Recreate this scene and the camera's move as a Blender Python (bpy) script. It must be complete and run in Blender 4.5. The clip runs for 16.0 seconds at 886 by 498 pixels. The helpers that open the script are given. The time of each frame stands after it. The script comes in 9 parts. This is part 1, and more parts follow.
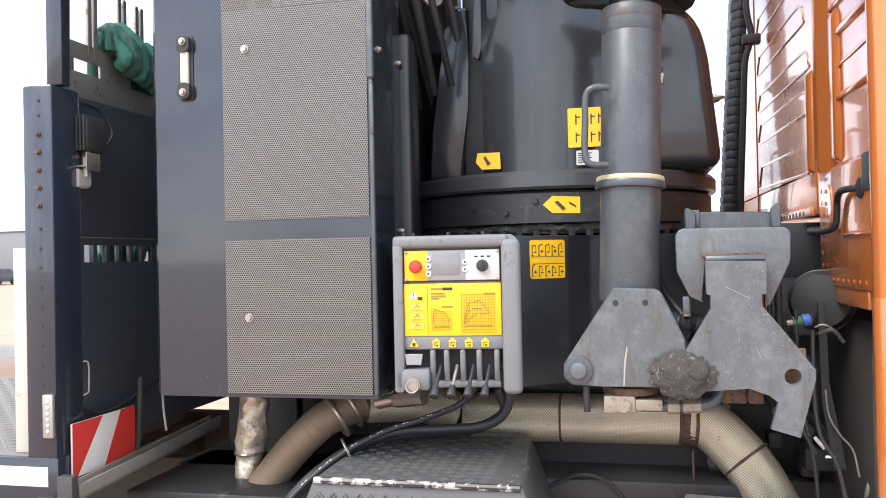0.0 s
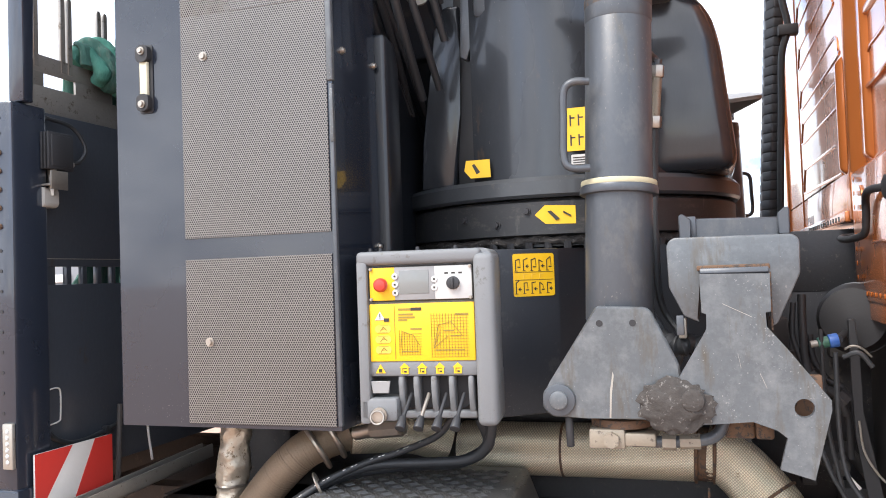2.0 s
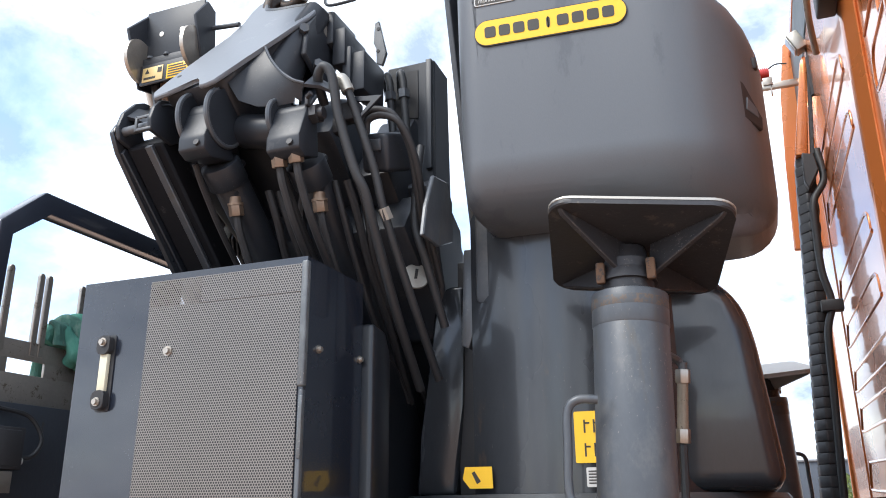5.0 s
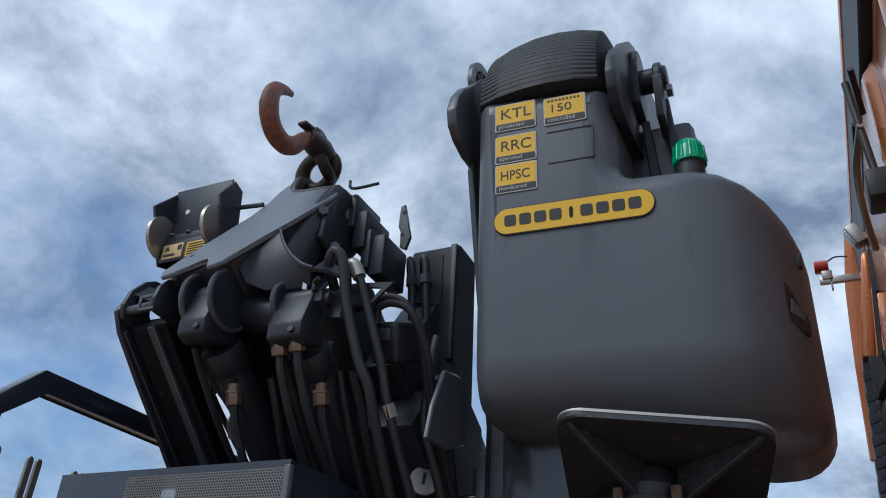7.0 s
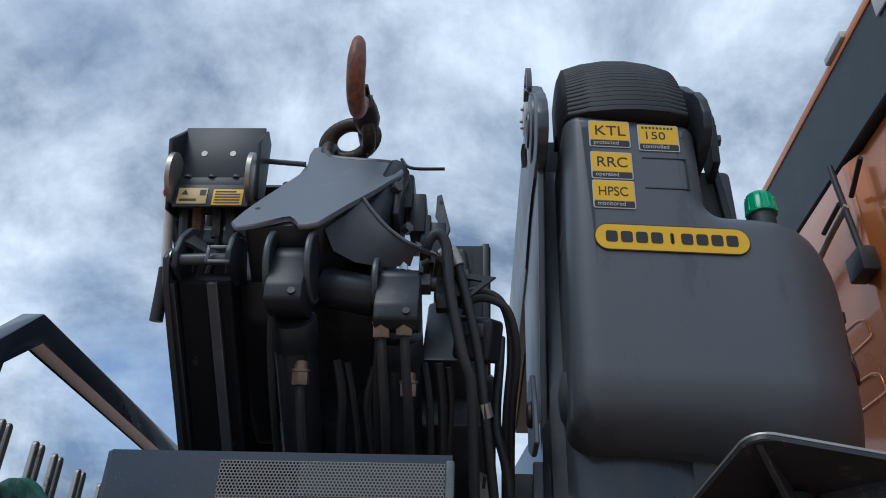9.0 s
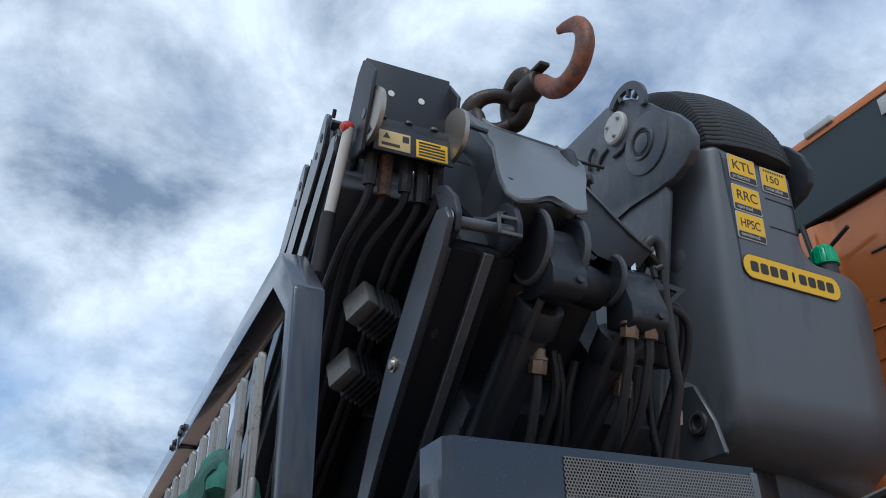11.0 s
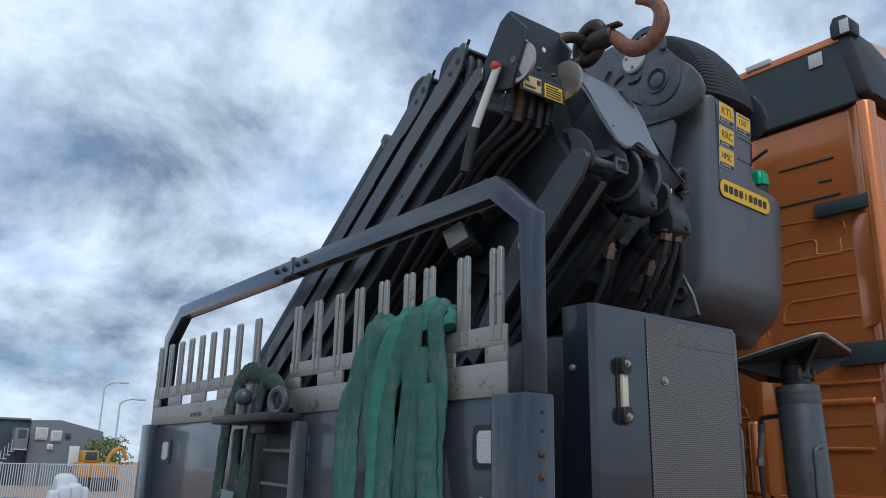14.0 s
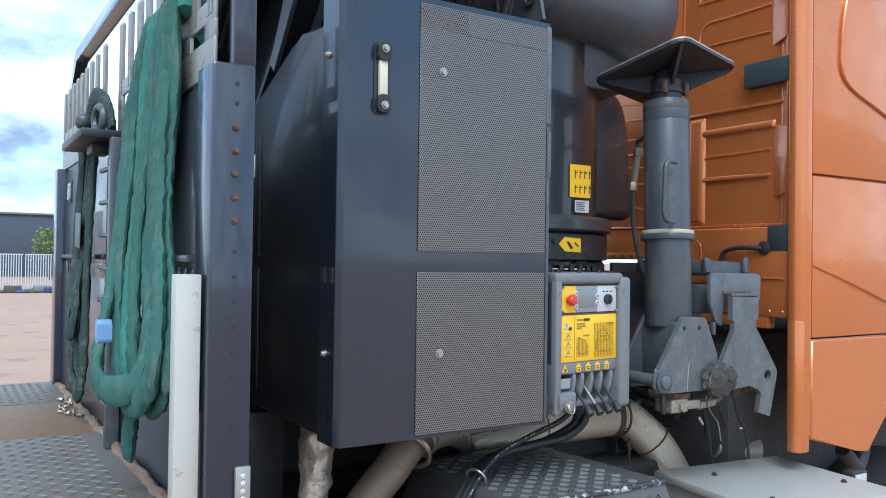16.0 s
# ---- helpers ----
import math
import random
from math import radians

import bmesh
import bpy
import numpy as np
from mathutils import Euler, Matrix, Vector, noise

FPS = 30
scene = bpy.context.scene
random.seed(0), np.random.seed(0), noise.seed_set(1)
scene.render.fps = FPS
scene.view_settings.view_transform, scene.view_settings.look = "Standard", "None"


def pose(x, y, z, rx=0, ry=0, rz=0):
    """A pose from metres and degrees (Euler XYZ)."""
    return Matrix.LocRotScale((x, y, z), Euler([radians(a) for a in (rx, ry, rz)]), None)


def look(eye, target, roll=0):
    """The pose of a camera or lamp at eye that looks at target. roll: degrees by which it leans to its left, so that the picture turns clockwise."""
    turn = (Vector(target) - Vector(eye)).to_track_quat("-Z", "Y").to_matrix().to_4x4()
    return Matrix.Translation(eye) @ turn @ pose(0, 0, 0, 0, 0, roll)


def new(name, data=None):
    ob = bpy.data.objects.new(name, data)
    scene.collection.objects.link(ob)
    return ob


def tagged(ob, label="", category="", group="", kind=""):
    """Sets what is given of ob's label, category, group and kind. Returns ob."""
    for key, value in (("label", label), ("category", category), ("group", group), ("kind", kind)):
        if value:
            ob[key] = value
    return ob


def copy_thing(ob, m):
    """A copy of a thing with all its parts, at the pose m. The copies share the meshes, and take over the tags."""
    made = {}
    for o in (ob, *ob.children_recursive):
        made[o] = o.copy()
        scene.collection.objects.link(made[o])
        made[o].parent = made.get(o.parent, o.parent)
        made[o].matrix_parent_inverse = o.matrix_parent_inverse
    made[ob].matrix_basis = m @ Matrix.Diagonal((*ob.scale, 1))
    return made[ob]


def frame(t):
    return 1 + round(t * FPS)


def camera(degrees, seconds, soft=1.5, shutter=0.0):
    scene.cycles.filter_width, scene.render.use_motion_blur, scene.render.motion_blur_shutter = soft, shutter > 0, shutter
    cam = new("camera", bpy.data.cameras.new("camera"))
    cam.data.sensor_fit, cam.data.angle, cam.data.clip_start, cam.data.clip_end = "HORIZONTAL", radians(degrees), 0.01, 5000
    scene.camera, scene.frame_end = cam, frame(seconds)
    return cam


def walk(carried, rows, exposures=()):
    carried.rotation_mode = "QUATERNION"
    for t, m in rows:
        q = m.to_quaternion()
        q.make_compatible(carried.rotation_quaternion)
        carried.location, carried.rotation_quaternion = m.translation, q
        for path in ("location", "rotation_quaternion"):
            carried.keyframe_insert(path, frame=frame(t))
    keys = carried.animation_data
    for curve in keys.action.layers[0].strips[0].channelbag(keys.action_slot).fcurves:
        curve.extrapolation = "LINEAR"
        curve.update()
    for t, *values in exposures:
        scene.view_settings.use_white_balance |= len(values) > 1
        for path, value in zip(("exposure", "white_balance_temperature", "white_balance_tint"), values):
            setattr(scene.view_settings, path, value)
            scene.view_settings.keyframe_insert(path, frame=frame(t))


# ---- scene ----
cam = camera(57.5, 16.0, 1.0)
PATH = [
    (0, (0.524, -1.991, 1.783), (0.08, -0.041, 1.803), -1.2),
    (0.5, (0.589, -1.922, 1.79), (0.107, 0.018, 1.829), -1.5),
    (1, (0.66, -1.837, 1.785), (0.126, 0.09, 1.839), -1.9),
    (1.5, (0.716, -1.769, 1.784), (0.127, 0.141, 1.841), -2.1),
    (2, (0.726, -1.739, 1.776), (0.099, 0.159, 1.843), -2.0),
    (2.5, (0.763, -1.71, 1.784), (0.104, 0.176, 1.875), -1.8),
    (3, (0.796, -1.695, 1.8), (0.117, 0.18, 1.953), -1.4),
    (3.5, (0.817, -1.701, 1.875), (0.138, 0.169, 2.08), -1.4),
    (4, (0.82, -1.674, 1.92), (0.14, 0.181, 2.23), -1.1),
    (4.5, (0.764, -1.576, 1.957), (0.096, 0.254, 2.407), -0.8),
    (5, (0.772, -1.474, 2.008), (0.083, 0.304, 2.614), -0.5),
    (5.2, (0.815, -1.426, 2.028), (0.107, 0.32, 2.698), -0.2),
    (7.3, (0.843, -1.31, 2.125), (0.062, 0.235, 3.126), 4.1),
    (7.5, (0.727, -1.366, 2.117), (0.013, 0.208, 3.123), 3.9),
    (8, (0.475, -1.473, 2.119), (-0.055, 0.17, 3.127), 3.5),
    (8.2, (0.385, -1.468, 2.103), (-0.058, 0.196, 3.12), 3.3),
    (10.3, (-0.82, -1.31, 2.14), (-0.35, 0.354, 3.144), -0.8),
    (10.5, (-0.923, -1.26, 2.162), (-0.371, 0.385, 3.157), -1.1),
    (11, (-1.251, -1.172, 2.174), (-0.518, 0.427, 3.127), -0.9),
    (11.5, (-1.53, -1.134, 2.192), (-0.644, 0.42, 3.088), -0.9),
    (12, (-1.727, -1.233, 2.171), (-0.728, 0.292, 2.995), -0.9),
    (12.5, (-1.942, -1.318, 2.178), (-0.85, 0.183, 2.925), -1.0),
    (13, (-2.176, -1.321, 2.149), (-1.026, 0.169, 2.826), -0.8),
    (13.5, (-2.289, -1.339, 2.133), (-1.118, 0.167, 2.735), 0.2),
    (14, (-2.271, -1.427, 2.104), (-1.105, 0.111, 2.626), 1.1),
    (14.5, (-2.145, -1.675, 2.066), (-1.007, -0.085, 2.484), 1.8),
    (15, (-1.956, -1.851, 2.004), (-0.842, -0.214, 2.285), 2.0),
    (15.5, (-1.763, -1.845, 1.923), (-0.67, -0.176, 2.065), 1.6),
    (16, (-1.519, -1.756, 1.867), (-0.459, -0.061, 1.896), 0.8),
]
EXPOSURES = [(0,2.47,6500,12),(3.5,2.52,6500,12),(4.5,2.44,6400,11),(5.2,1.95,6200,9),(7.3,0.47,5600,6),(8.2,0.47,5600,6),(10.5,0.68,5650,5),(13.5,0.52,5700,5),(14.5,0.72,5500,5),(15.2,1.15,5400,5),(16,1.68,5400,4)]
walk(cam, [(t, look(eye, target, roll)) for t, eye, target, roll in PATH], EXPOSURES)

# ---------- light ----------
world = bpy.data.worlds.new("sky")
scene.world = world
world.use_nodes = True
wn, wl = world.node_tree.nodes, world.node_tree.links
wn.clear()
SUN_EL, SUN_AZ = radians(50), radians(212)      # azimuth measured from +y towards +x


def wnode(kind, **kw):
    n = wn.new(kind)
    for k, v in kw.items():
        n.inputs[k].default_value = v
    return n


def wmath(op, a, b):
    n = wn.new("ShaderNodeMath")
    n.operation = op
    for i, v in enumerate((a, b)):
        if isinstance(v, (int, float)):
            n.inputs[i].default_value = v
        else:
            wl.new(v, n.inputs[i])
    return n.outputs[0]


sky = wn.new("ShaderNodeTexSky")
sky.sky_type, sky.sun_disc = "NISHITA", False
sky.sun_elevation, sky.sun_rotation = SUN_EL, SUN_AZ
sky.air_density, sky.dust_density, sky.ozone_density = 1.0, 0.6, 2.5
coord = wn.new("ShaderNodeTexCoord")
sep = wn.new("ShaderNodeSeparateXYZ")
wl.new(coord.outputs["Generated"], sep.inputs[0])
height = wmath("ADD", wmath("MULTIPLY", wmath("MAXIMUM", sep.outputs[2], 0.0), 0.75), 0.42)
comb = wn.new("ShaderNodeCombineXYZ")
wl.new(wmath("DIVIDE", sep.outputs[0], height), comb.inputs[0])
wl.new(wmath("DIVIDE", sep.outputs[1], height), comb.inputs[1])
comb.inputs[2].default_value = 5.2
cover_noise = wnode("ShaderNodeTexNoise", Scale=1.9, Detail=11.0, Roughness=0.53, Distortion=0.12)
shade_noise = wnode("ShaderNodeTexNoise", Scale=3.3, Detail=12.0, Roughness=0.61, Distortion=0.2)
for n in (cover_noise, shade_noise):
    wl.new(comb.outputs[0], n.inputs["Vector"])
cover = wn.new("ShaderNodeValToRGB")
cover.color_ramp.elements[0].position, cover.color_ramp.elements[1].position = 0.29, 0.53
wl.new(cover_noise.outputs[0], cover.inputs[0])
tone = wn.new("ShaderNodeValToRGB")
tone.color_ramp.elements[0].position, tone.color_ramp.elements[0].color = 0.33, (0.185, 0.23, 0.305, 1)
tone.color_ramp.elements[1].position, tone.color_ramp.elements[1].color = 0.62, (0.75, 0.785, 0.83, 1)
wl.new(shade_noise.outputs[0], tone.inputs[0])
clear = wnode("ShaderNodeBackground", Strength=0.085)
cloud = wnode("ShaderNodeBackground", Strength=0.78)
wl.new(sky.outputs[0], clear.inputs[0])
wl.new(tone.outputs[0], cloud.inputs[0])
both = wn.new("ShaderNodeMixShader")
wl.new(cover.outputs[0], both.inputs[0])
wl.new(clear.outputs[0], both.inputs[1])
wl.new(cloud.outputs[0], both.inputs[2])
wout = wn.new("ShaderNodeOutputWorld")
wl.new(both.outputs[0], wout.inputs[0])

sun_data = bpy.data.lights.new("sun", "SUN")
sun_data.energy, sun_data.angle, sun_data.color = 0.85, radians(28), (1.0, 0.95, 0.87)
sun = new("sun", sun_data)
sun.matrix_basis = look((6 * math.sin(SUN_AZ), 6 * math.cos(SUN_AZ), 9), (0, 0, 9 - 6 * math.tan(SUN_EL)))


# ---------- materials ----------
def surface(name, base, rough=0.5, metal=0.0, vary=0.18, scale=6.0, bump=0.05, fine=120.0, coat=0.0, wear=None, wear_at=0.62, spec=0.5, stretch=(1, 1, 1), speck=None, soft=0.05, grime=None):
    """A painted, bare or woven surface: base colour varied at two scales, fine relief, and worn or stained patches."""
    m = bpy.data.materials.new(name)
    m.use_nodes = True
    nt = m.node_tree
    b = nt.nodes["Principled BSDF"]
    tc = nt.nodes.new("ShaderNodeTexCoord")
    mp = nt.nodes.new("ShaderNodeMapping")
    mp.inputs["Scale"].default_value = stretch
    nt.links.new(tc.outputs["Object"], mp.inputs[0])

    def noise_at(sc, detail=5.0, rough_=0.6):
        n = nt.nodes.new("ShaderNodeTexNoise")
        n.inputs["Scale"].default_value, n.inputs["Detail"].default_value, n.inputs["Roughness"].default_value = sc, detail, rough_
        nt.links.new(mp.outputs[0], n.inputs["Vector"])
        return n.outputs[0]

    big, small = noise_at(scale), noise_at(fine, 3.0)
    mix = nt.nodes.new("ShaderNodeMix")
    mix.data_type = "RGBA"
    mix.inputs[6].default_value = (*[c * (1 - vary) for c in base], 1)
    mix.inputs[7].default_value = (*[min(1, c * (1 + vary)) for c in base], 1)
    half = nt.nodes.new("ShaderNodeMath")
    half.operation = "MULTIPLY_ADD"
    half.inputs[1].default_value = 0.45
    nt.links.new(small, half.inputs[0])
    sc2 = nt.nodes.new("ShaderNodeMath")
    sc2.operation = "MULTIPLY"
    sc2.inputs[1].default_value = 0.6
    nt.links.new(big, sc2.inputs[0])
    nt.links.new(sc2.outputs[0], half.inputs[2])
    nt.links.new(half.outputs[0], mix.inputs[0])
    colour = mix.outputs[2]
    if wear:
        w = noise_at(scale * 3.1, 8.0, 0.72)
        ramp = nt.nodes.new("ShaderNodeValToRGB")
        ramp.color_ramp.elements[0].position, ramp.color_ramp.elements[1].position = wear_at, wear_at + soft
        nt.links.new(w, ramp.inputs[0])
        mw = nt.nodes.new("ShaderNodeMix")
        mw.data_type = "RGBA"
        nt.links.new(ramp.outputs[0], mw.inputs[0])
        nt.links.new(colour, mw.inputs[6])
        mw.inputs[7].default_value = (*wear, 1)
        colour = mw.outputs[2]
    if grime:
        run = nt.nodes.new("ShaderNodeMapping")
        run.inputs["Scale"].default_value = (1, 1, 0.22)
        nt.links.new(tc.outputs["Object"], run.inputs[0])
        streak = nt.nodes.new("ShaderNodeTexNoise")
        streak.inputs["Scale"].default_value, streak.inputs["Detail"].default_value, streak.inputs["Roughness"].default_value = 24.0, 7.0, 0.68
        nt.links.new(run.outputs[0], streak.inputs["Vector"])
        gramp = nt.nodes.new("ShaderNodeValToRGB")
        gramp.color_ramp.elements[0].position, gramp.color_ramp.elements[1].position = grime[1], grime[1] + 0.16
        nt.links.new(streak.outputs[0], gramp.inputs[0])
        mg = nt.nodes.new("ShaderNodeMix")
        mg.data_type = "RGBA"
        nt.links.new(gramp.outputs[0], mg.inputs[0])
        nt.links.new(colour, mg.inputs[6])
        mg.inputs[7].default_value = (*grime[0], 1)
        colour = mg.outputs[2]
    if speck:
        s1 = noise_at(240.0, 2.0, 0.5)
        patch = noise_at(7.0, 3.0, 0.6)
        add = nt.nodes.new("ShaderNodeMath")
        add.operation = "MULTIPLY_ADD"
        add.inputs[1].default_value = 0.45
        nt.links.new(patch, add.inputs[0])
        nt.links.new(s1, add.inputs[2])
        sr = nt.nodes.new("ShaderNodeValToRGB")
        sr.color_ramp.elements[0].position, sr.color_ramp.elements[1].position = speck[1], speck[1] + 0.05
        nt.links.new(add.outputs[0], sr.inputs[0])
        ms = nt.nodes.new("ShaderNodeMix")
        ms.data_type = "RGBA"
        nt.links.new(sr.outputs[0], ms.inputs[0])
        nt.links.new(colour, ms.inputs[6])
        ms.inputs[7].default_value = (*speck[0], 1)
        colour = ms.outputs[2]
    nt.links.new(colour, b.inputs["Base Color"])
    rr = nt.nodes.new("ShaderNodeMapRange")
    rr.inputs[3].default_value, rr.inputs[4].default_value = max(0.02, rough - 0.10), min(1, rough + 0.12)
    nt.links.new(big, rr.inputs[0])
    nt.links.new(rr.outputs[0], b.inputs["Roughness"])
    b.inputs["Metallic"].default_value = metal
    b.inputs["Specular IOR Level"].default_value = spec
    b.inputs["Coat Weight"].default_value, b.inputs["Coat Roughness"].default_value = coat, 0.05
    if bump:
        bp = nt.nodes.new("ShaderNodeBump")
        bp.inputs["Strength"].default_value, bp.inputs["Distance"].default_value = bump, 0.004
        nt.links.new(small, bp.inputs["Height"])
        nt.links.new(bp.outputs[0], b.inputs["Normal"])
    return m


def perforated(name, face, hole, pitch):
    """Sheet metal with a staggered pattern of small round holes in its xz plane."""
    m = surface(name, face, 0.36, 0.35, 0.15, 7.0, 0.02)
    nt = m.node_tree
    tc = nt.nodes.new("ShaderNodeTexCoord")
    sp = nt.nodes.new("ShaderNodeSeparateXYZ")
    nt.links.new(tc.outputs["Object"], sp.inputs[0])

    def f(op, a, b=0.0, c=None):
        n = nt.nodes.new("ShaderNodeMath")
        n.operation = op
        for i, v in enumerate((a, b) if c is None else (a, b, c)):
            if isinstance(v, (int, float)):
                n.inputs[i].default_value = v
            else:
                nt.links.new(v, n.inputs[i])
        return n.outputs[0]

    row = pitch * 0.866

    def dots(shift):
        u = f("SUBTRACT", f("FRACT", f("ADD", f("DIVIDE", sp.outputs[0], pitch), 100 + shift)), 0.5)
        v = f("SUBTRACT", f("FRACT", f("ADD", f("DIVIDE", sp.outputs[2], 2 * row), 100 + shift)), 0.5)
        return f("ADD", f("MULTIPLY", u, u), f("MULTIPLY", f("MULTIPLY", v, v), 3.0))

    near = f("MINIMUM", dots(0.0), dots(0.5))
    inside = f("LESS_THAN", near, 0.125)
    b = nt.nodes["Principled BSDF"]
    mix = nt.nodes.new("ShaderNodeMix")
    mix.data_type = "RGBA"
    nt.links.new(b.inputs["Base Color"].links[0].from_socket, mix.inputs[6])
    mix.inputs[7].default_value = (*hole, 1)
    nt.links.new(inside, mix.inputs[0])
    nt.links.new(mix.outputs[2], b.inputs["Base Color"])
    metal = f("MULTIPLY", f("SUBTRACT", 1.0, inside), 0.35)
    nt.links.new(metal, b.inputs["Metallic"])
    return m


def knitted(name, base, pitch):
    """Dimpled metal heat shield: a regular diamond lattice of small bosses, the shade of the seams painted into the
    colour.
    """
    m = surface(name, base, 0.32, 0.6, 0.18, 5.0, 0.0, wear=(0.42, 0.32, 0.21), wear_at=0.64)
    nt = m.node_tree
    tc = nt.nodes.new("ShaderNodeTexCoord")
    sp = nt.nodes.new("ShaderNodeSeparateXYZ")
    nt.links.new(tc.outputs["Object"], sp.inputs[0])

    def f(op, a, b=0.0):
        n = nt.nodes.new("ShaderNodeMath")
        n.operation = op
        for i, v in enumerate((a, b)):
            if isinstance(v, (int, float)):
                n.inputs[i].default_value = v
            else:
                nt.links.new(v, n.inputs[i])
        return n.outputs[0]

    u, w = f("DIVIDE", sp.outputs[0], pitch), f("DIVIDE", sp.outputs[2], pitch)
    a = f("ABSOLUTE", f("SUBTRACT", f("FRACT", f("ADD", f("ADD", u, w), 100)), 0.5))
    c = f("ABSOLUTE", f("SUBTRACT", f("FRACT", f("ADD", f("SUBTRACT", u, w), 100)), 0.5))
    far = f("MULTIPLY", f("MAXIMUM", a, c), 2.0)
    b = nt.nodes["Principled BSDF"]
    seam = nt.nodes.new("ShaderNodeMapRange")
    seam.inputs[1].default_value, seam.inputs[2].default_value, seam.inputs[4].default_value = 0.55, 1.0, 0.75
    nt.links.new(far, seam.inputs[0])
    mix = nt.nodes.new("ShaderNodeMix")
    mix.data_type = "RGBA"
    nt.links.new(b.inputs["Base Color"].links[0].from_socket, mix.inputs[6])
    mix.inputs[7].default_value = (base[0] * 0.28, base[1] * 0.24, base[2] * 0.20, 1)
    nt.links.new(seam.outputs[0], mix.inputs[0])
    nt.links.new(mix.outputs[2], b.inputs["Base Color"])
    bp = nt.nodes.new("ShaderNodeBump")
    bp.inputs["Strength"].default_value, bp.inputs["Distance"].default_value = 0.8, 0.002
    bp.invert = True
    nt.links.new(far, bp.inputs["Height"])
    nt.links.new(bp.outputs[0], b.inputs["Normal"])
    return m


def flat(name, base, rough=0.45, vary=0.06):
    return surface(name, base, rough, 0, vary, 14.0, 0.01)


DARK = surface("dark_paint", (0.021, 0.0245, 0.031), 0.42, 0, 0.32, 3.0, 0.04, spec=0.42, wear=(0.040, 0.042, 0.046), wear_at=0.60, speck=((0.06, 0.06, 0.062), 0.95))
CABINET = surface("cabinet_paint", (0.0120, 0.0160, 0.0260), 0.25, 0, 0.16, 2.5, 0.012, coat=0.7, wear=(0.020, 0.024, 0.034), wear_at=0.66, speck=((0.07, 0.072, 0.075), 0.985))
SATIN = surface("satin_plastic", (0.098, 0.108, 0.121), 0.38, 0, 0.14, 1.6, 0.06, 400, spec=0.5, wear=(0.078, 0.087, 0.100), wear_at=0.56, stretch=(1, 1, 0.35))
TURRET = surface("turret_paint", (0.025, 0.028, 0.033), 0.26, 0, 0.30, 2.2, 0.015, coat=0.35, wear=(0.046, 0.038, 0.034), wear_at=0.60, stretch=(1, 1, 0.3), speck=((0.10, 0.095, 0.09), 0.99))
RINGRIM = surface("ring_cover_paint", (0.046, 0.050, 0.055), 0.34, 0, 0.22, 3.0, 0.03, coat=0.2, wear=(0.07, 0.068, 0.066), wear_at=0.62, speck=((0.12, 0.11, 0.10), 0.97))
RINGSTEEL = surface("gear_ring_paint", (0.026, 0.027, 0.029), 0.42, 0.1, 0.40, 6.0, 0.08, wear=(0.075, 0.068, 0.060), wear_at=0.55, stretch=(1, 1, 2.2), speck=((0.13, 0.12, 0.11), 0.96), soft=0.16, grime=((0.11, 0.105, 0.092), 0.60))
LEG = surface("grey_leg_paint", (0.066, 0.074, 0.085), 0.36, 0.1, 0.28, 5.0, 0.05, wear=(0.105, 0.110, 0.114), wear_at=0.50, stretch=(1, 1, 0.6), speck=((0.15, 0.145, 0.14), 0.95), soft=0.18, grime=((0.085, 0.078, 0.066), 0.57))
LEGWORN = surface("scuffed_grey_paint", (0.094, 0.104, 0.112), 0.36, 0.1, 0.36, 6.0, 0.06, wear=(0.150, 0.160, 0.166), wear_at=0.46, speck=((0.25, 0.25, 0.245), 0.93), soft=0.22, grime=((0.082, 0.074, 0.060), 0.53))
LEGDARK = surface("dark_foot_steel", (0.030, 0.030, 0.033), 0.46, 0.2, 0.45, 9.0, 0.12, wear=(0.072, 0.064, 0.058), wear_at=0.585, speck=((0.14, 0.135, 0.13), 0.96))
RUST = surface("rusty_steel", (0.135, 0.078, 0.046), 0.75, 0.2, 0.40, 25.0, 0.2, wear=(0.06, 0.048, 0.042), wear_at=0.52)
HOOKPAINT = surface("worn_orange_hook", (0.24, 0.078, 0.036), 0.55, 0.1, 0.40, 22.0, 0.2, wear=(0.11, 0.065, 0.052), wear_at=0.50)
CHAIN = surface("chain_steel", (0.060, 0.050, 0.045), 0.5, 0.6, 0.3, 30.0, 0.15, wear=(0.16, 0.08, 0.045), wear_at=0.58)
STAINLESS = surface("stainless_plate", (0.31, 0.295, 0.27), 0.42, 0.6, 0.28, 8.0, 0.04, wear=(0.15, 0.125, 0.10), wear_at=0.58, speck=((0.12, 0.10, 0.085), 0.94))
ZINC = surface("zinc_fitting", (0.42, 0.38, 0.33), 0.35, 0.8, 0.2, 30.0, 0.04)
BRASSY = surface("yellow_zinc", (0.25, 0.185, 0.135), 0.42, 0.5, 0.35, 40.0, 0.06)
CHROME = surface("chrome_rod", (0.62, 0.62, 0.62), 0.12, 1.0, 0.06, 20.0, 0.0)
RUBBER = surface("black_rubber", (0.020, 0.020, 0.022), 0.6, 0, 0.25, 20.0, 0.08)
TANKBLACK = surface("black_tank_paint", (0.014, 0.016, 0.020), 0.33, 0, 0.3, 2.5, 0.02, coat=0.15, wear=(0.028, 0.021, 0.018), wear_at=0.62, stretch=(1, 1, 0.25))
HOSE = surface("hose_cover", (0.026, 0.028, 0.031), 0.5, 0, 0.30, 25.0, 0.06, wear=(0.05, 0.05, 0.05), wear_at=0.62)
FRAME = surface("chassis_paint", (0.046, 0.043, 0.042), 0.62, 0, 0.4, 7.0, 0.12, wear=(0.085, 0.07, 0.06), wear_at=0.6)
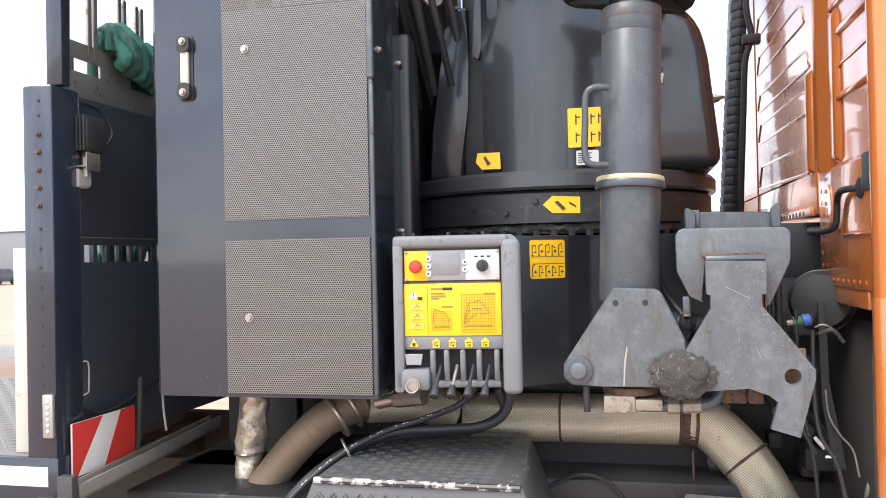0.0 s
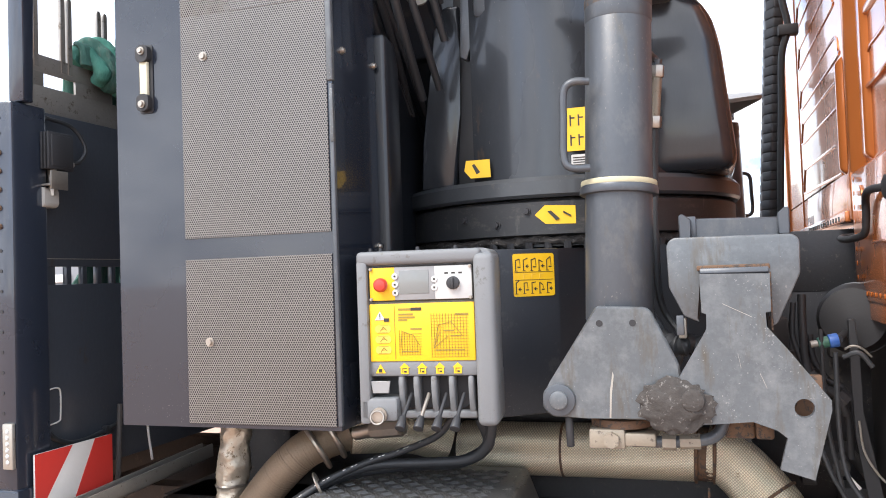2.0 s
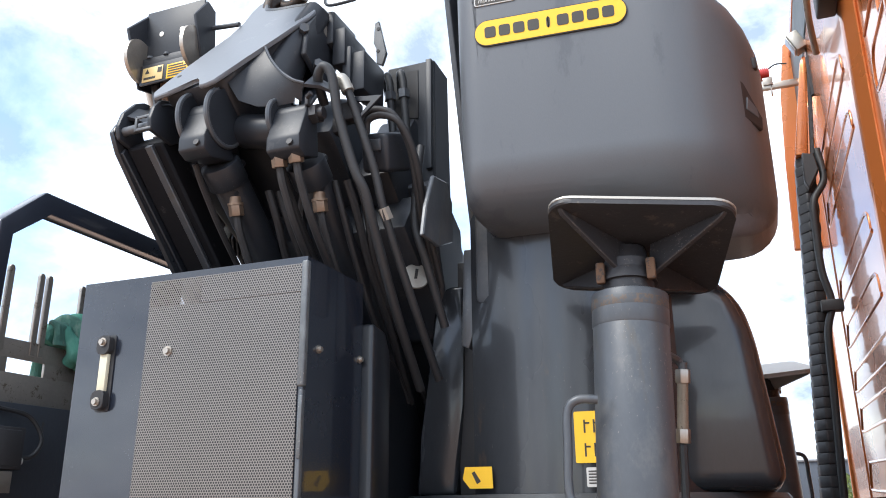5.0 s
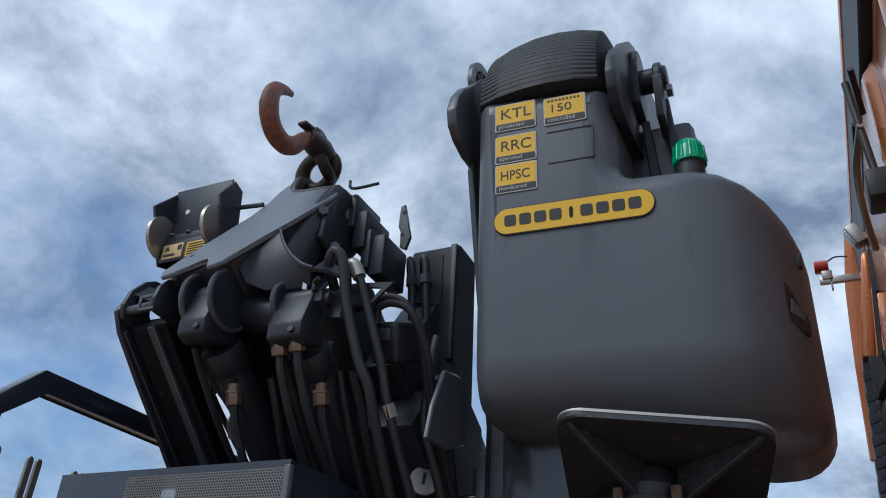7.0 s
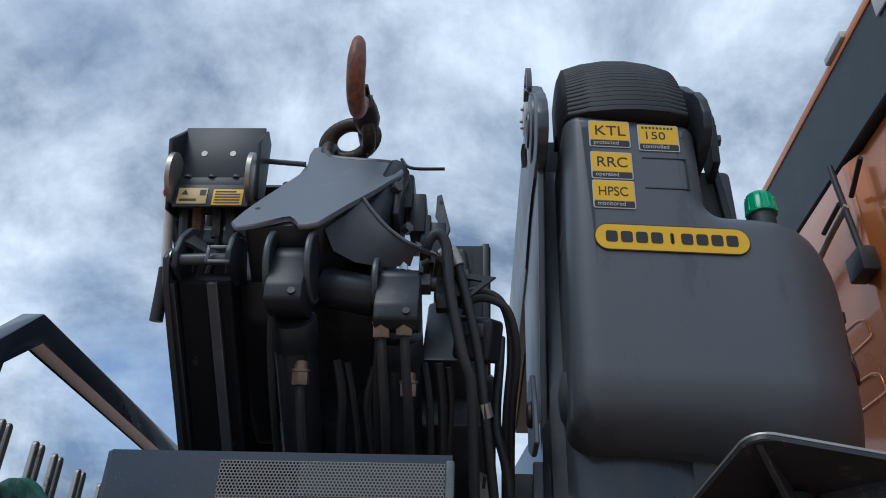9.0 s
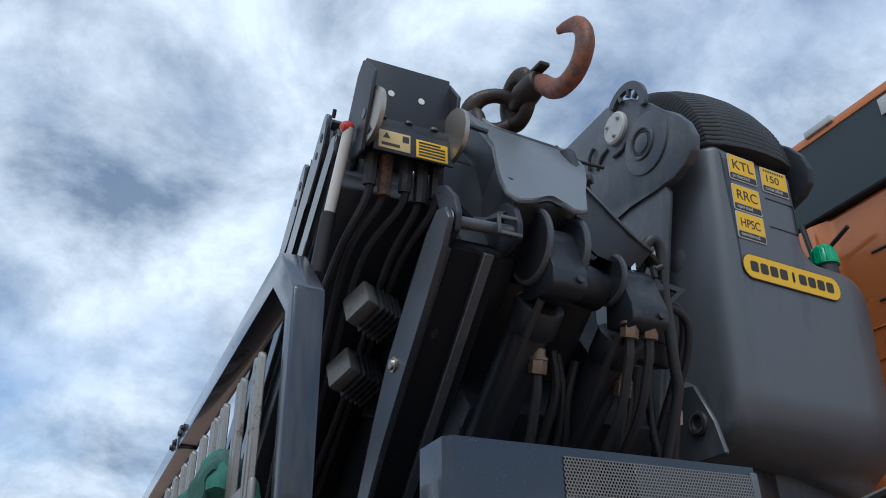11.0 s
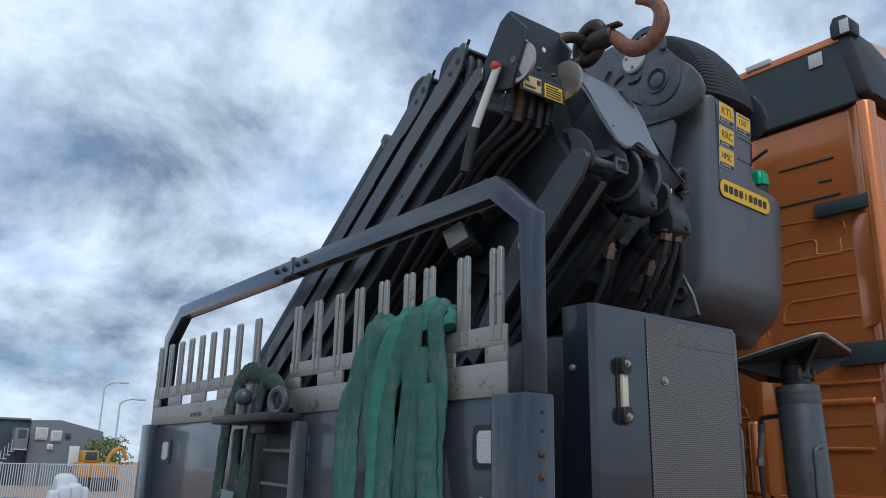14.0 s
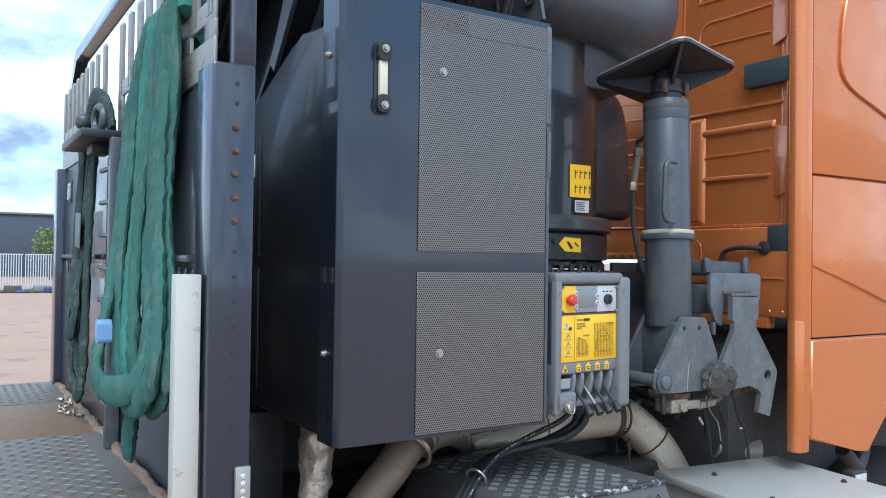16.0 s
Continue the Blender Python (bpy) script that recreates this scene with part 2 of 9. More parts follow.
HEADPAINT = surface("headboard_paint", (0.0200, 0.0260, 0.0400), 0.28, 0.1, 0.25, 3.0, 0.03, coat=0.6, wear=(0.035, 0.040, 0.052), wear_at=0.64, speck=((0.07, 0.07, 0.072), 0.96))
PANELDARK = surface("headboard_panel", (0.050, 0.058, 0.072), 0.33, 0.1, 0.36, 2.5, 0.04, coat=0.4, wear=(0.055, 0.049, 0.046), wear_at=0.61, stretch=(1, 1, 0.4), speck=((0.08, 0.075, 0.072), 0.95))
PALELOGO = flat("pale_blue_marks", (0.50, 0.52, 0.55), 0.4)
ORANGE = surface("orange_cab_paint", (0.58, 0.180, 0.048), 0.25, 0.40, 0.06, 2.0, 0.005, 600, coat=0.65)
BLACKPL = surface("black_plastic", (0.026, 0.027, 0.030), 0.5, 0, 0.2, 8.0, 0.06)
GREYPL = surface("grey_moulded_housing", (0.165, 0.172, 0.178), 0.58, 0, 0.18, 8.0, 0.16, 500, wear=(0.115, 0.112, 0.105), wear_at=0.60)
LIGHTPL = flat("light_grey_panel", (0.50, 0.50, 0.49))
MIDPL = flat("mid_grey_panel", (0.26, 0.26, 0.26))
YELLOW = flat("yellow_film", (0.80, 0.475, 0.012))
YELLOWSOFT = flat("soft_yellow_film", (0.74, 0.50, 0.07))
YELLOWPALE = flat("faded_yellow_film", (0.62, 0.47, 0.20))
INK = flat("black_ink", (0.028, 0.025, 0.020), 0.5)
INKBROWN = flat("brown_ink", (0.27, 0.19, 0.03), 0.5)
WHITE = surface("white_paint", (0.72, 0.71, 0.67), 0.4, 0, 0.08, 6.0, 0.02, wear=(0.45, 0.43, 0.38), wear_at=0.68)
RED = flat("red_button", (0.55, 0.045, 0.03), 0.3)
REDFILM = flat("red_reflective_film", (0.62, 0.045, 0.035), 0.35)
LCD = flat("grey_display", (0.20, 0.21, 0.205), 0.15)
CREAM = flat("cream_inlay", (0.62, 0.58, 0.43), 0.5)
OLDCREAM = surface("yellowed_plastic", (0.46, 0.42, 0.28), 0.5, 0, 0.2, 14.0, 0.03, wear=(0.22, 0.20, 0.15), wear_at=0.60)
SLING = surface("green_sling_fabric", (0.050, 0.122, 0.100), 0.85, 0, 0.45, 9.0, 0.5, 160, wear=(0.085, 0.145, 0.120), wear_at=0.54, spec=0.2, stretch=(1, 1, 0.3))
SLINGPALE = surface("bright_sling_fabric", (0.055, 0.180, 0.140), 0.85, 0, 0.35, 9.0, 0.5, 160, wear=(0.07, 0.20, 0.16), wear_at=0.55, spec=0.2, stretch=(1, 1, 0.3))
LABELGREY = surface("faded_label", (0.16, 0.20, 0.20), 0.8, 0, 0.3, 20.0, 0.2, 160)
SLINGOLD = surface("soiled_sling_fabric", (0.040, 0.062, 0.054), 0.85, 0, 0.40, 9.0, 0.35, 160, wear=(0.10, 0.11, 0.10), wear_at=0.55, spec=0.2)
TARP = flat("dark_blue_tarpaulin", (0.035, 0.065, 0.16), 0.5, 0.3)
TAGBLUE = flat("pale_blue_plastic", (0.17, 0.31, 0.52), 0.35)
GREENLENS = flat("green_lens", (0.01, 0.36, 0.16), 0.15)
FOIL = surface("crumpled_foil", (0.52, 0.46, 0.37), 0.38, 0.6, 0.30, 14.0, 1.0, 36, wear=(0.20, 0.15, 0.10), wear_at=0.57)
KNIT = knitted("dimpled_heat_shield", (0.90, 0.79, 0.61), 0.0078)
FLEX = surface("flex_pipe_steel", (0.30, 0.225, 0.155), 0.6, 0.4, 0.35, 18.0, 0.25, 260)
TREAD = surface("black_tread_plate", (0.095, 0.094, 0.092), 0.34, 0.2, 0.35, 8.0, 0.05, wear=(0.12, 0.115, 0.11), wear_at=0.60)
WORNEDGE = surface("worn_tread_edge", (0.045, 0.045, 0.046), 0.4, 0.3, 0.3, 10.0, 0.05, wear=(0.50, 0.49, 0.47), wear_at=0.5)
DECKST = surface("deck_tread_steel", (0.20, 0.185, 0.165), 0.55, 0.35, 0.3, 4.0, 0.08, wear=(0.22, 0.13, 0.07), wear_at=0.58)
DECKRUST = surface("deck_rusty_band", (0.22, 0.145, 0.09), 0.6, 0.2, 0.35, 5.0, 0.1, wear=(0.10, 0.07, 0.05), wear_at=0.6)
ALU = surface("weathered_aluminium", (0.40, 0.38, 0.34), 0.45, 0.7, 0.2, 9.0, 0.05, wear=(0.2, 0.18, 0.15), wear_at=0.62)
LIGHTBOX = surface("pale_cover_plate", (0.40, 0.395, 0.37), 0.5, 0.2, 0.12, 3.0, 0.03, wear=(0.17, 0.16, 0.14), wear_at=0.70)
GROUND = surface("pale_gravel", (0.39, 0.252, 0.180), 0.95, 0, 0.30, 0.35, 0.5, 7.0, wear=(0.27, 0.20, 0.160), wear_at=0.56)
SHED = surface("dark_shed_cladding", (0.060, 0.072, 0.092), 0.6, 0, 0.15, 0.6, 0.02, 6.0)
SHEDGREY = surface("grey_shed_cladding", (0.19, 0.20, 0.215), 0.6, 0, 0.12, 0.6, 0.02, 6.0)
GLASSDARK = flat("dark_window_glass", (0.05, 0.06, 0.07), 0.08)
FENCE = surface("galvanised_fence", (0.55, 0.58, 0.60), 0.5, 0.2, 0.15, 1.0, 0.0)
DUCT = surface("dusty_duct_rubber", (0.045, 0.047, 0.052), 0.5, 0, 0.25, 12.0, 0.06)
BAGS = surface("white_sacks", (0.62, 0.63, 0.65), 0.7, 0, 0.2, 2.0, 0.3, 9.0)
DIGGER = flat("yellow_machine_paint", (0.55, 0.25, 0.03))
LEAF = surface("leaves", (0.15, 0.20, 0.06), 0.7, 0, 0.5, 2.0, 0.1, 9.0)
BARK = surface("bark", (0.10, 0.08, 0.06), 0.9, 0, 0.3, 6.0, 0.4, 40.0)
AMBER = flat("amber_lens", (0.65, 0.20, 0.02), 0.2)
DIRTYBLOCK = surface("grimy_zinc", (0.27, 0.235, 0.185), 0.5, 0.3, 0.3, 20.0, 0.1, wear=(0.12, 0.10, 0.08), wear_at=0.58)
COUPBLUE = flat("blue_coupling_plastic", (0.05, 0.15, 0.48), 0.35)
COUPGREEN = flat("green_coupling_plastic", (0.06, 0.17, 0.12), 0.35)
FADEDRUST = surface("faint_rust_film", (0.105, 0.080, 0.062), 0.5, 0.1, 0.4, 30.0, 0.06, wear=(0.066, 0.072, 0.08), wear_at=0.46)
# dark paint mixed paler: the link bar's sky sheen is in the colour
LINKSHEEN = surface("link_paint_with_sheen", (0.034, 0.038, 0.045), 0.30, 0.1, 0.25, 6.0, 0.03, wear=(0.06, 0.064, 0.07), wear_at=0.60)
# left arm's paint, blackened in the colour for the dark it reflects
SHADEBLACK = surface("dull_shaded_black", (0.009, 0.010, 0.013), 0.75, 0, 0.3, 4.0, 0.06, spec=0.2, wear=(0.035, 0.036, 0.038), wear_at=0.62)
STRIP = surface("weathered_cream_paint", (0.47, 0.45, 0.40), 0.5, 0, 0.14, 5.0, 0.03, wear=(0.30, 0.27, 0.22), wear_at=0.63)
DIRTYLENS = surface("dirty_lamp_lens", (0.17, 0.165, 0.155), 0.3, 0.2, 0.35, 40.0, 0.3, 150.0)
HEADPLATE = surface("pale_boom_paint", (0.165, 0.180, 0.200), 0.42, 0.1, 0.12, 4.0, 0.03, wear=(0.20, 0.215, 0.235), wear_at=0.60)
CLEARLENS = surface("clear_lamp_lens", (0.55, 0.56, 0.56), 0.12, 0.3, 0.2, 90.0, 0.5, 150.0)
SEAL = surface("dark_seal", (0.030, 0.042, 0.046), 0.5, 0, 0.15, 8.0, 0.05)
MUD = surface("caked_grease", (0.048, 0.042, 0.038), 0.9, 0, 0.5, 30.0, 1.0, 70.0, wear=(0.15, 0.14, 0.13), wear_at=0.58)
PERFO = perforated("perforated_sheet", (0.205, 0.190, 0.175), (0.008, 0.008, 0.009), 0.0063)
PERFOOPEN = perforated("perforated_sheet_with_open_holes", (0.205, 0.190, 0.175), (0.008, 0.008, 0.009), 0.0063)
nt_ = PERFOOPEN.node_tree
clear_holes = nt_.nodes.new("ShaderNodeBsdfTransparent")
blend = nt_.nodes.new("ShaderNodeMixShader")
hole_mix = nt_.nodes["Principled BSDF"].inputs["Base Color"].links[0].from_node
nt_.links.new(hole_mix.inputs[0].links[0].from_socket, blend.inputs[0])
nt_.links.new(nt_.nodes["Principled BSDF"].outputs[0], blend.inputs[1])
nt_.links.new(clear_holes.outputs[0], blend.inputs[2])
nt_.links.new(blend.outputs[0], nt_.nodes["Material Output"].inputs[0])


# ---------- building tools ----------
def finish(bm, angle=38):
    bmesh.ops.recalc_face_normals(bm, faces=bm.faces)
    lim = radians(angle)
    for e in bm.edges:
        e.smooth = len(e.link_faces) == 2 and e.calc_face_angle(0) < lim
    for f_ in bm.faces:
        f_.smooth = True
    return bm


def part(name, bm, material, parent=None, label="", kind=""):
    """Links a bmesh as one mesh object, under a thing or a part where one is given."""
    finish(bm)
    me = bpy.data.meshes.new(name)
    bm.to_mesh(me)
    bm.free()
    me.materials.append(material)
    ob = new(name, me)
    if parent:
        ob.parent = parent
        if parent.type == "EMPTY":
            ob.matrix_parent_inverse = parent.matrix_basis.inverted()
    return tagged(ob, label, kind=kind)


def thing(name, base, label, category, group="", kind=""):
    e = new(name)
    e.empty_display_size = 0.1
    e.matrix_basis = Matrix.Translation(base)
    return tagged(e, label, category, group, kind)


def soft(bm, w, seg=2, geom=None):
    if w:
        bmesh.ops.bevel(bm, geom=list(geom or bm.edges), offset=w, segments=seg, profile=0.5, affect="EDGES", clamp_overlap=True)
    return bm


def join(*bms):
    out = bmesh.new()
    for b in bms:
        me = bpy.data.meshes.new("tmp")
        b.to_mesh(me)
        b.free()
        out.from_mesh(me)
        bpy.data.meshes.remove(me)
    return out


def moved(bm, m):
    bm.transform(m)
    return bm


def box(x0, x1, y0, y1, z0, z1, w=0.003, seg=2):
    bm = bmesh.new()
    bmesh.ops.create_cube(bm, size=1)
    bm.transform(Matrix.Translation(((x0 + x1) / 2, (y0 + y1) / 2, (z0 + z1) / 2)) @ Matrix.Diagonal((abs(x1 - x0), abs(y1 - y0), abs(z1 - z0), 1)))
    return soft(bm, min(w, 0.45 * min(abs(x1 - x0), abs(y1 - y0), abs(z1 - z0))), seg)


def prism(pts, axis, a0, a1, w=0.003, seg=1):
    """A plate: outline in the plane across axis (x: (y, z), y: (x, z), z: (x, y)), from a0 to a1."""
    bm = bmesh.new()
    place = {"x": lambda p, a: (a, p[0], p[1]), "y": lambda p, a: (p[0], a, p[1]), "z": lambda p, a: (p[0], p[1], a)}[axis]
    lo, hi = [bm.verts.new(place(p, a0)) for p in pts], [bm.verts.new(place(p, a1)) for p in pts]
    bm.faces.new(lo)
    bm.faces.new(hi)
    for i in range(len(pts)):
        j = (i + 1) % len(pts)
        bm.faces.new((lo[i], lo[j], hi[j], hi[i]))
    return soft(bm, w, seg)


def rounded(x0, x1, z0, z1, r, n=5):
    """Outline of a rectangle with round corners."""
    out = []
    for cx, cz, a in ((x1 - r, z1 - r, 0), (x0 + r, z1 - r, 90), (x0 + r, z0 + r, 180), (x1 - r, z0 + r, 270)):
        for i in range(n + 1):
            t = radians(a + 90 * i / n)
            out.append((cx + r * math.cos(t), cz + r * math.sin(t)))
    return out


def disc_outline(cx, cz, r, n=24, a0=0, a1=360):
    full = abs(a1 - a0) >= 360
    k = n if full else n + 1
    return [(cx + r * math.cos(radians(a0 + (a1 - a0) * i / n)), cz + r * math.sin(radians(a0 + (a1 - a0) * i / n))) for i in range(k)]


def rod(p, q, r, r2=None, n=20, w=0.0):
    """A round bar from p to q."""
    p, q = Vector(p), Vector(q)
    bm = bmesh.new()
    bmesh.ops.create_cone(bm, cap_ends=True, segments=n, radius1=r, radius2=r if r2 is None else r2, depth=(q - p).length)
    if w:
        soft(bm, w, 2, [e for e in bm.edges if any(len(f_.verts) > 4 for f_ in e.link_faces)])
    bm.transform(Matrix.Translation((p + q) / 2) @ (q - p).to_track_quat("Z", "Y").to_matrix().to_4x4())
    return bm


def lathe(profile, centre, axis=(0, 0, 1), n=48):
    """Turned shape: profile of (radius, height) along axis."""
    bm = bmesh.new()
    rings = []
    for r, z in profile:
        rings.append([bm.verts.new((r * math.cos(2 * math.pi * i / n), r * math.sin(2 * math.pi * i / n), z)) for i in range(n)])
    for a, b in zip(rings, rings[1:]):
        for i in range(n):
            bm.faces.new((a[i], a[(i + 1) % n], b[(i + 1) % n], b[i]))
    bm.faces.new(rings[0])
    bm.faces.new(rings[-1])
    bm.transform(Matrix.Translation(centre) @ Vector(axis).to_track_quat("Z", "Y").to_matrix().to_4x4())
    return bm


def smooth_path(pts, per=8):
    pts = [Vector(p) for p in pts]
    if len(pts) < 3:
        return pts
    ext = [2 * pts[0] - pts[1], *pts, 2 * pts[-1] - pts[-2]]
    out = []
    for i in range(1, len(ext) - 2):
        a, b, c, d = ext[i - 1:i + 3]
        for k in range(per):
            t = k / per
            out.append(0.5 * ((2 * b) + (c - a) * t + (2 * a - 5 * b + 4 * c - d) * t * t + (3 * b - a - 3 * c + d) * t ** 3))
    return out + [pts[-1]]


def tube(pts, r, n=10, per=8, shape=None, flatten=(1, 1)):
    """A pipe or hose along a smooth path. shape: factor on r along the way."""
    path = smooth_path(pts, per)
    bm = bmesh.new()
    up = Vector((0.13, 0.21, 0.97))
    rings = []
    for i, p in enumerate(path):
        d = (path[min(i + 1, len(path) - 1)] - path[max(i - 1, 0)]).normalized()
        s = d.cross(up)
        if s.length < 0.1:
            s = d.cross(Vector((1, 0.1, 0)))
        s.normalize()
        up = s.cross(d).normalized()
        k = r * (shape(i / (len(path) - 1)) if shape else 1)
        rings.append([bm.verts.new(p + s * (k * flatten[0] * math.cos(2 * math.pi * j / n)) + up * (k * flatten[1] * math.sin(2 * math.pi * j / n))) for j in range(n)])
    for a, b in zip(rings, rings[1:]):
        for j in range(n):
            bm.faces.new((a[j], a[(j + 1) % n], b[(j + 1) % n], b[j]))
    bm.faces.new(rings[0])
    bm.faces.new(rings[-1])
    return bm


def ring(centre, axis, R, r, n=28, m=10, stretch=(1, 1), twist=0):
    bm = bmesh.new()
    rows = []
    for i in range(n):
        a = 2 * math.pi * i / n
        rows.append([bm.verts.new(((R + r * math.cos(2 * math.pi * j / m)) * math.cos(a) * stretch[0], (R + r * math.cos(2 * math.pi * j / m)) * math.sin(a) * stretch[1], r * math.sin(2 * math.pi * j / m))) for j in range(m)])
    for i in range(n):
        for j in range(m):
            bm.faces.new((rows[i][j], rows[(i + 1) % n][j], rows[(i + 1) % n][(j + 1) % m], rows[i][(j + 1) % m]))
    bm.transform(Matrix.Translation(centre) @ Vector(axis).to_track_quat("Z", "Y").to_matrix().to_4x4() @ Matrix.Rotation(radians(twist), 4, "Z"))
    return bm


def words(text, size, m, depth=0.0006):
    """Lettering as a mesh, its baseline's start at m."""
    cu = bpy.data.curves.new("lettering", "FONT")
    cu.body, cu.size, cu.extrude = text, size, depth
    ob = bpy.data.objects.new("lettering", cu)
    scene.collection.objects.link(ob)
    bpy.context.view_layer.update()
    me = bpy.data.meshes.new_from_object(ob.evaluated_get(bpy.context.evaluated_depsgraph_get()))
    bpy.data.objects.remove(ob)
    bm = bmesh.new()
    bm.from_mesh(me)
    bm.transform(m)
    return bm


def screw(p, axis, r=0.009, parent=None, mat_=None, name="screw"):
    p, a = Vector(p), Vector(axis).normalized()
    bm = join(rod(p, p + a * 0.003, r * 1.35, n=14), rod(p + a * 0.003, p + a * 0.009, r, r * 0.85, n=10))
    return part(name, bm, mat_ or ZINC, parent)


# beam frame of the folded boom: u runs down towards the far side, n stands square on it
U, N = Vector((0, 0.8, -0.6)), Vector((0, 0.6, 0.8))


def beam(x0, x1, u0, u1, n0, n1, w=0.006):
    bm = box(x0, x1, u0, u1, n0, n1, w)
    bm.transform(Matrix(((1, 0, 0, 0), (0, U.y, N.y, 0), (0, U.z, N.z, 0), (0, 0, 0, 1))))
    return bm


def un(x, u, n):
    return Vector((x, 0, 0)) + U * u + N * n


# ---------- ground and distance ----------
part("ground", prism([(-1500, -1500), (1500, -1500), (1500, 2500), (-1500, 2500)], "z", -0.3, 0.0, 0), GROUND, kind="structure")

# ---------- loading deck and headboard ----------
HX, HY0, HY1 = -1.015, -0.12, 2.44        # headboard plane and its two sides
DECK = 1.275


def lozenges(x0, x1, y0, y1, z, pitch, length, width, h, turn=0.0):
    """Raised bars of tread plate, alternately turned."""
    vs, fs = [], []
    for i in range(int((x1 - x0) / pitch)):
        for j in range(int((y1 - y0) / pitch)):
            cx, cy = x0 + (i + 0.5) * pitch, y0 + (j + 0.5) * pitch
            a = turn + (math.pi / 4 if (i + j) % 2 else -math.pi / 4)
            c, s = math.cos(a), math.sin(a)
            k = len(vs)
            for u, v, hh in ((-length, 0, 0), (0, -width, 0), (length, 0, 0), (0, width, 0), (-length * 0.55, 0, h), (length * 0.55, 0, h)):
                vs.append((cx + u * c - v * s, cy + u * s + v * c, z + hh))
            fs += [(k, k + 1, k + 5, k + 4), (k + 1, k + 2, k + 5), (k + 2, k + 3, k + 4, k + 5), (k + 3, k, k + 4)]
    bm = bmesh.new()
    made = [bm.verts.new(v) for v in vs]
    for f_ in fs:
        bm.faces.new([made[i] for i in f_])
    return bm


def tread_bars(x0, x1, y0, y1, z, cell, h):
    """Groups of four parallel raised bars, each group turned against its neighbours."""
    bm = bmesh.new()
    for i in range(int((x1 - x0) / cell)):
        for j in range(int((y1 - y0) / cell)):
            cx, cy = x0 + (i + 0.5) * cell, y0 + (j + 0.5) * cell
            a = math.pi / 4 if (i + j) % 2 else -math.pi / 4
            c, s = math.cos(a), math.sin(a)
            for k in range(3):
                off = (k - 1) * cell * 0.25
                lo_ = [bm.verts.new((cx + u * c - v * s, cy + u * s + v * c, z)) for u, v in ((-cell * 0.40, off - cell * 0.055), (cell * 0.40, off - cell * 0.055), (cell * 0.40, off + cell * 0.055), (-cell * 0.40, off + cell * 0.055))]
                hi_ = [bm.verts.new((cx + u * c - v * s, cy + u * s + v * c, z + h)) for u, v in ((-cell * 0.32, off - cell * 0.02), (cell * 0.32, off - cell * 0.02), (cell * 0.32, off + cell * 0.02), (-cell * 0.32, off + cell * 0.02))]
                bm.faces.new(hi_)
                for q in range(4):
                    bm.faces.new((lo_[q], lo_[(q + 1) % 4], hi_[(q + 1) % 4], hi_[q]))
    return bm


deck = thing("truck_deck", (-4, 1.1, DECK - 0.1), "worn steel tread plate loading deck of a truck", "truck deck", kind="structure")
part("deck_plate", box(-7.0, -1.05, HY0, 1.17, DECK - 0.03, DECK, 0.002), DECKST, deck)
part("deck_band", box(-7.0, -1.05, 1.18, 1.84, DECK - 0.03, DECK - 0.001, 0.002), DECKRUST, deck, "rust-stained smooth steel band")
bead_ = tube([(-1.042, 0.0 + 0.1 * i, DECK + 0.002) for i in range(24)], 0.016, 8, 4)
for v in bead_.verts:
    v.co += Vector((noise.noise(v.co * 14), 0, noise.noise(v.co * 14 + Vector((3, 1, 2))))) * 0.012
part("dirt_bead", bead_, DECKRUST, deck, "dust and grit lying along the headboard")
part("deck_plate", box(-7.0, -1.05, 1.85, HY1, DECK - 0.03, DECK, 0.002), DECKST, deck)
part("tread_pattern", join(lozenges(-2.6, -1.1, HY0 + 0.02, 1.16, DECK, 0.034, 0.017, 0.005, 0.0025), lozenges(-2.6, -1.1, 1.87, HY1 - 0.02, DECK, 0.034, 0.017, 0.005, 0.0025)), DECKST, deck, kind="stuff")
side = part("side_rail", box(-7.0, -0.955, HY0 - 0.012, HY0 + 0.05, DECK - 0.24, DECK - 0.004, 0.006), HEADPAINT, deck, "dark painted side rail")
for i in range(5):
    part("reflector_strip", box(-1.75 - i * 1.1, -0.985 - i * 1.1, HY0 - 0.0145, HY0 - 0.012, 1.195, 1.247, 0.001), WHITE, side, "white reflective strip")
part("far_rail", box(-7.0, -0.955, HY1 - 0.05, HY1, DECK - 0.24, DECK - 0.004, 0.006), HEADPAINT, deck)

head = thing("headboard", (HX, 1.16, DECK), "dark painted steel headboard with a tubular top frame", "headboard")


def frame_tube():
    """Tubular frame over the headboard: uprights, cut corners and top rail."""
    out = [(HY0 + 0.024, 2.27), (HY0 + 0.024, 2.704), (0.030, 2.823), (2.26, 2.808), (HY1 - 0.005, 2.68), (HY1, 2.27)]
    inn = [(HY0 + 0.060, 2.27), (HY0 + 0.060, 2.680), (0.052, 2.772), (2.235, 2.756), (HY1 - 0.066, 2.65), (HY1 - 0.060, 2.27)]
    return prism(out + inn[::-1], "x", HX + 0.012, HX + 0.062, 0.006, 2)


frame_part = part("top_frame", frame_tube(), HEADPAINT, head)
for y in (1.04, 1.10, 1.20, 1.26):
    screw((HX + 0.012, y, 2.790), (-1, 0, 0), 0.008, frame_part, LEGDARK, "bolt")
part("joint_sleeve", box(HX + 0.009, HX + 0.065, 1.125, 1.15, 2.758, 2.822, 0.004), HEADPAINT, frame_part)
post = part("corner_post", join(box(HX - 0.040, HX + 0.052, HY0 - 0.006, HY0 + 0.11, DECK - 0.03, 2.268, 0.008)), HEADPAINT, head)
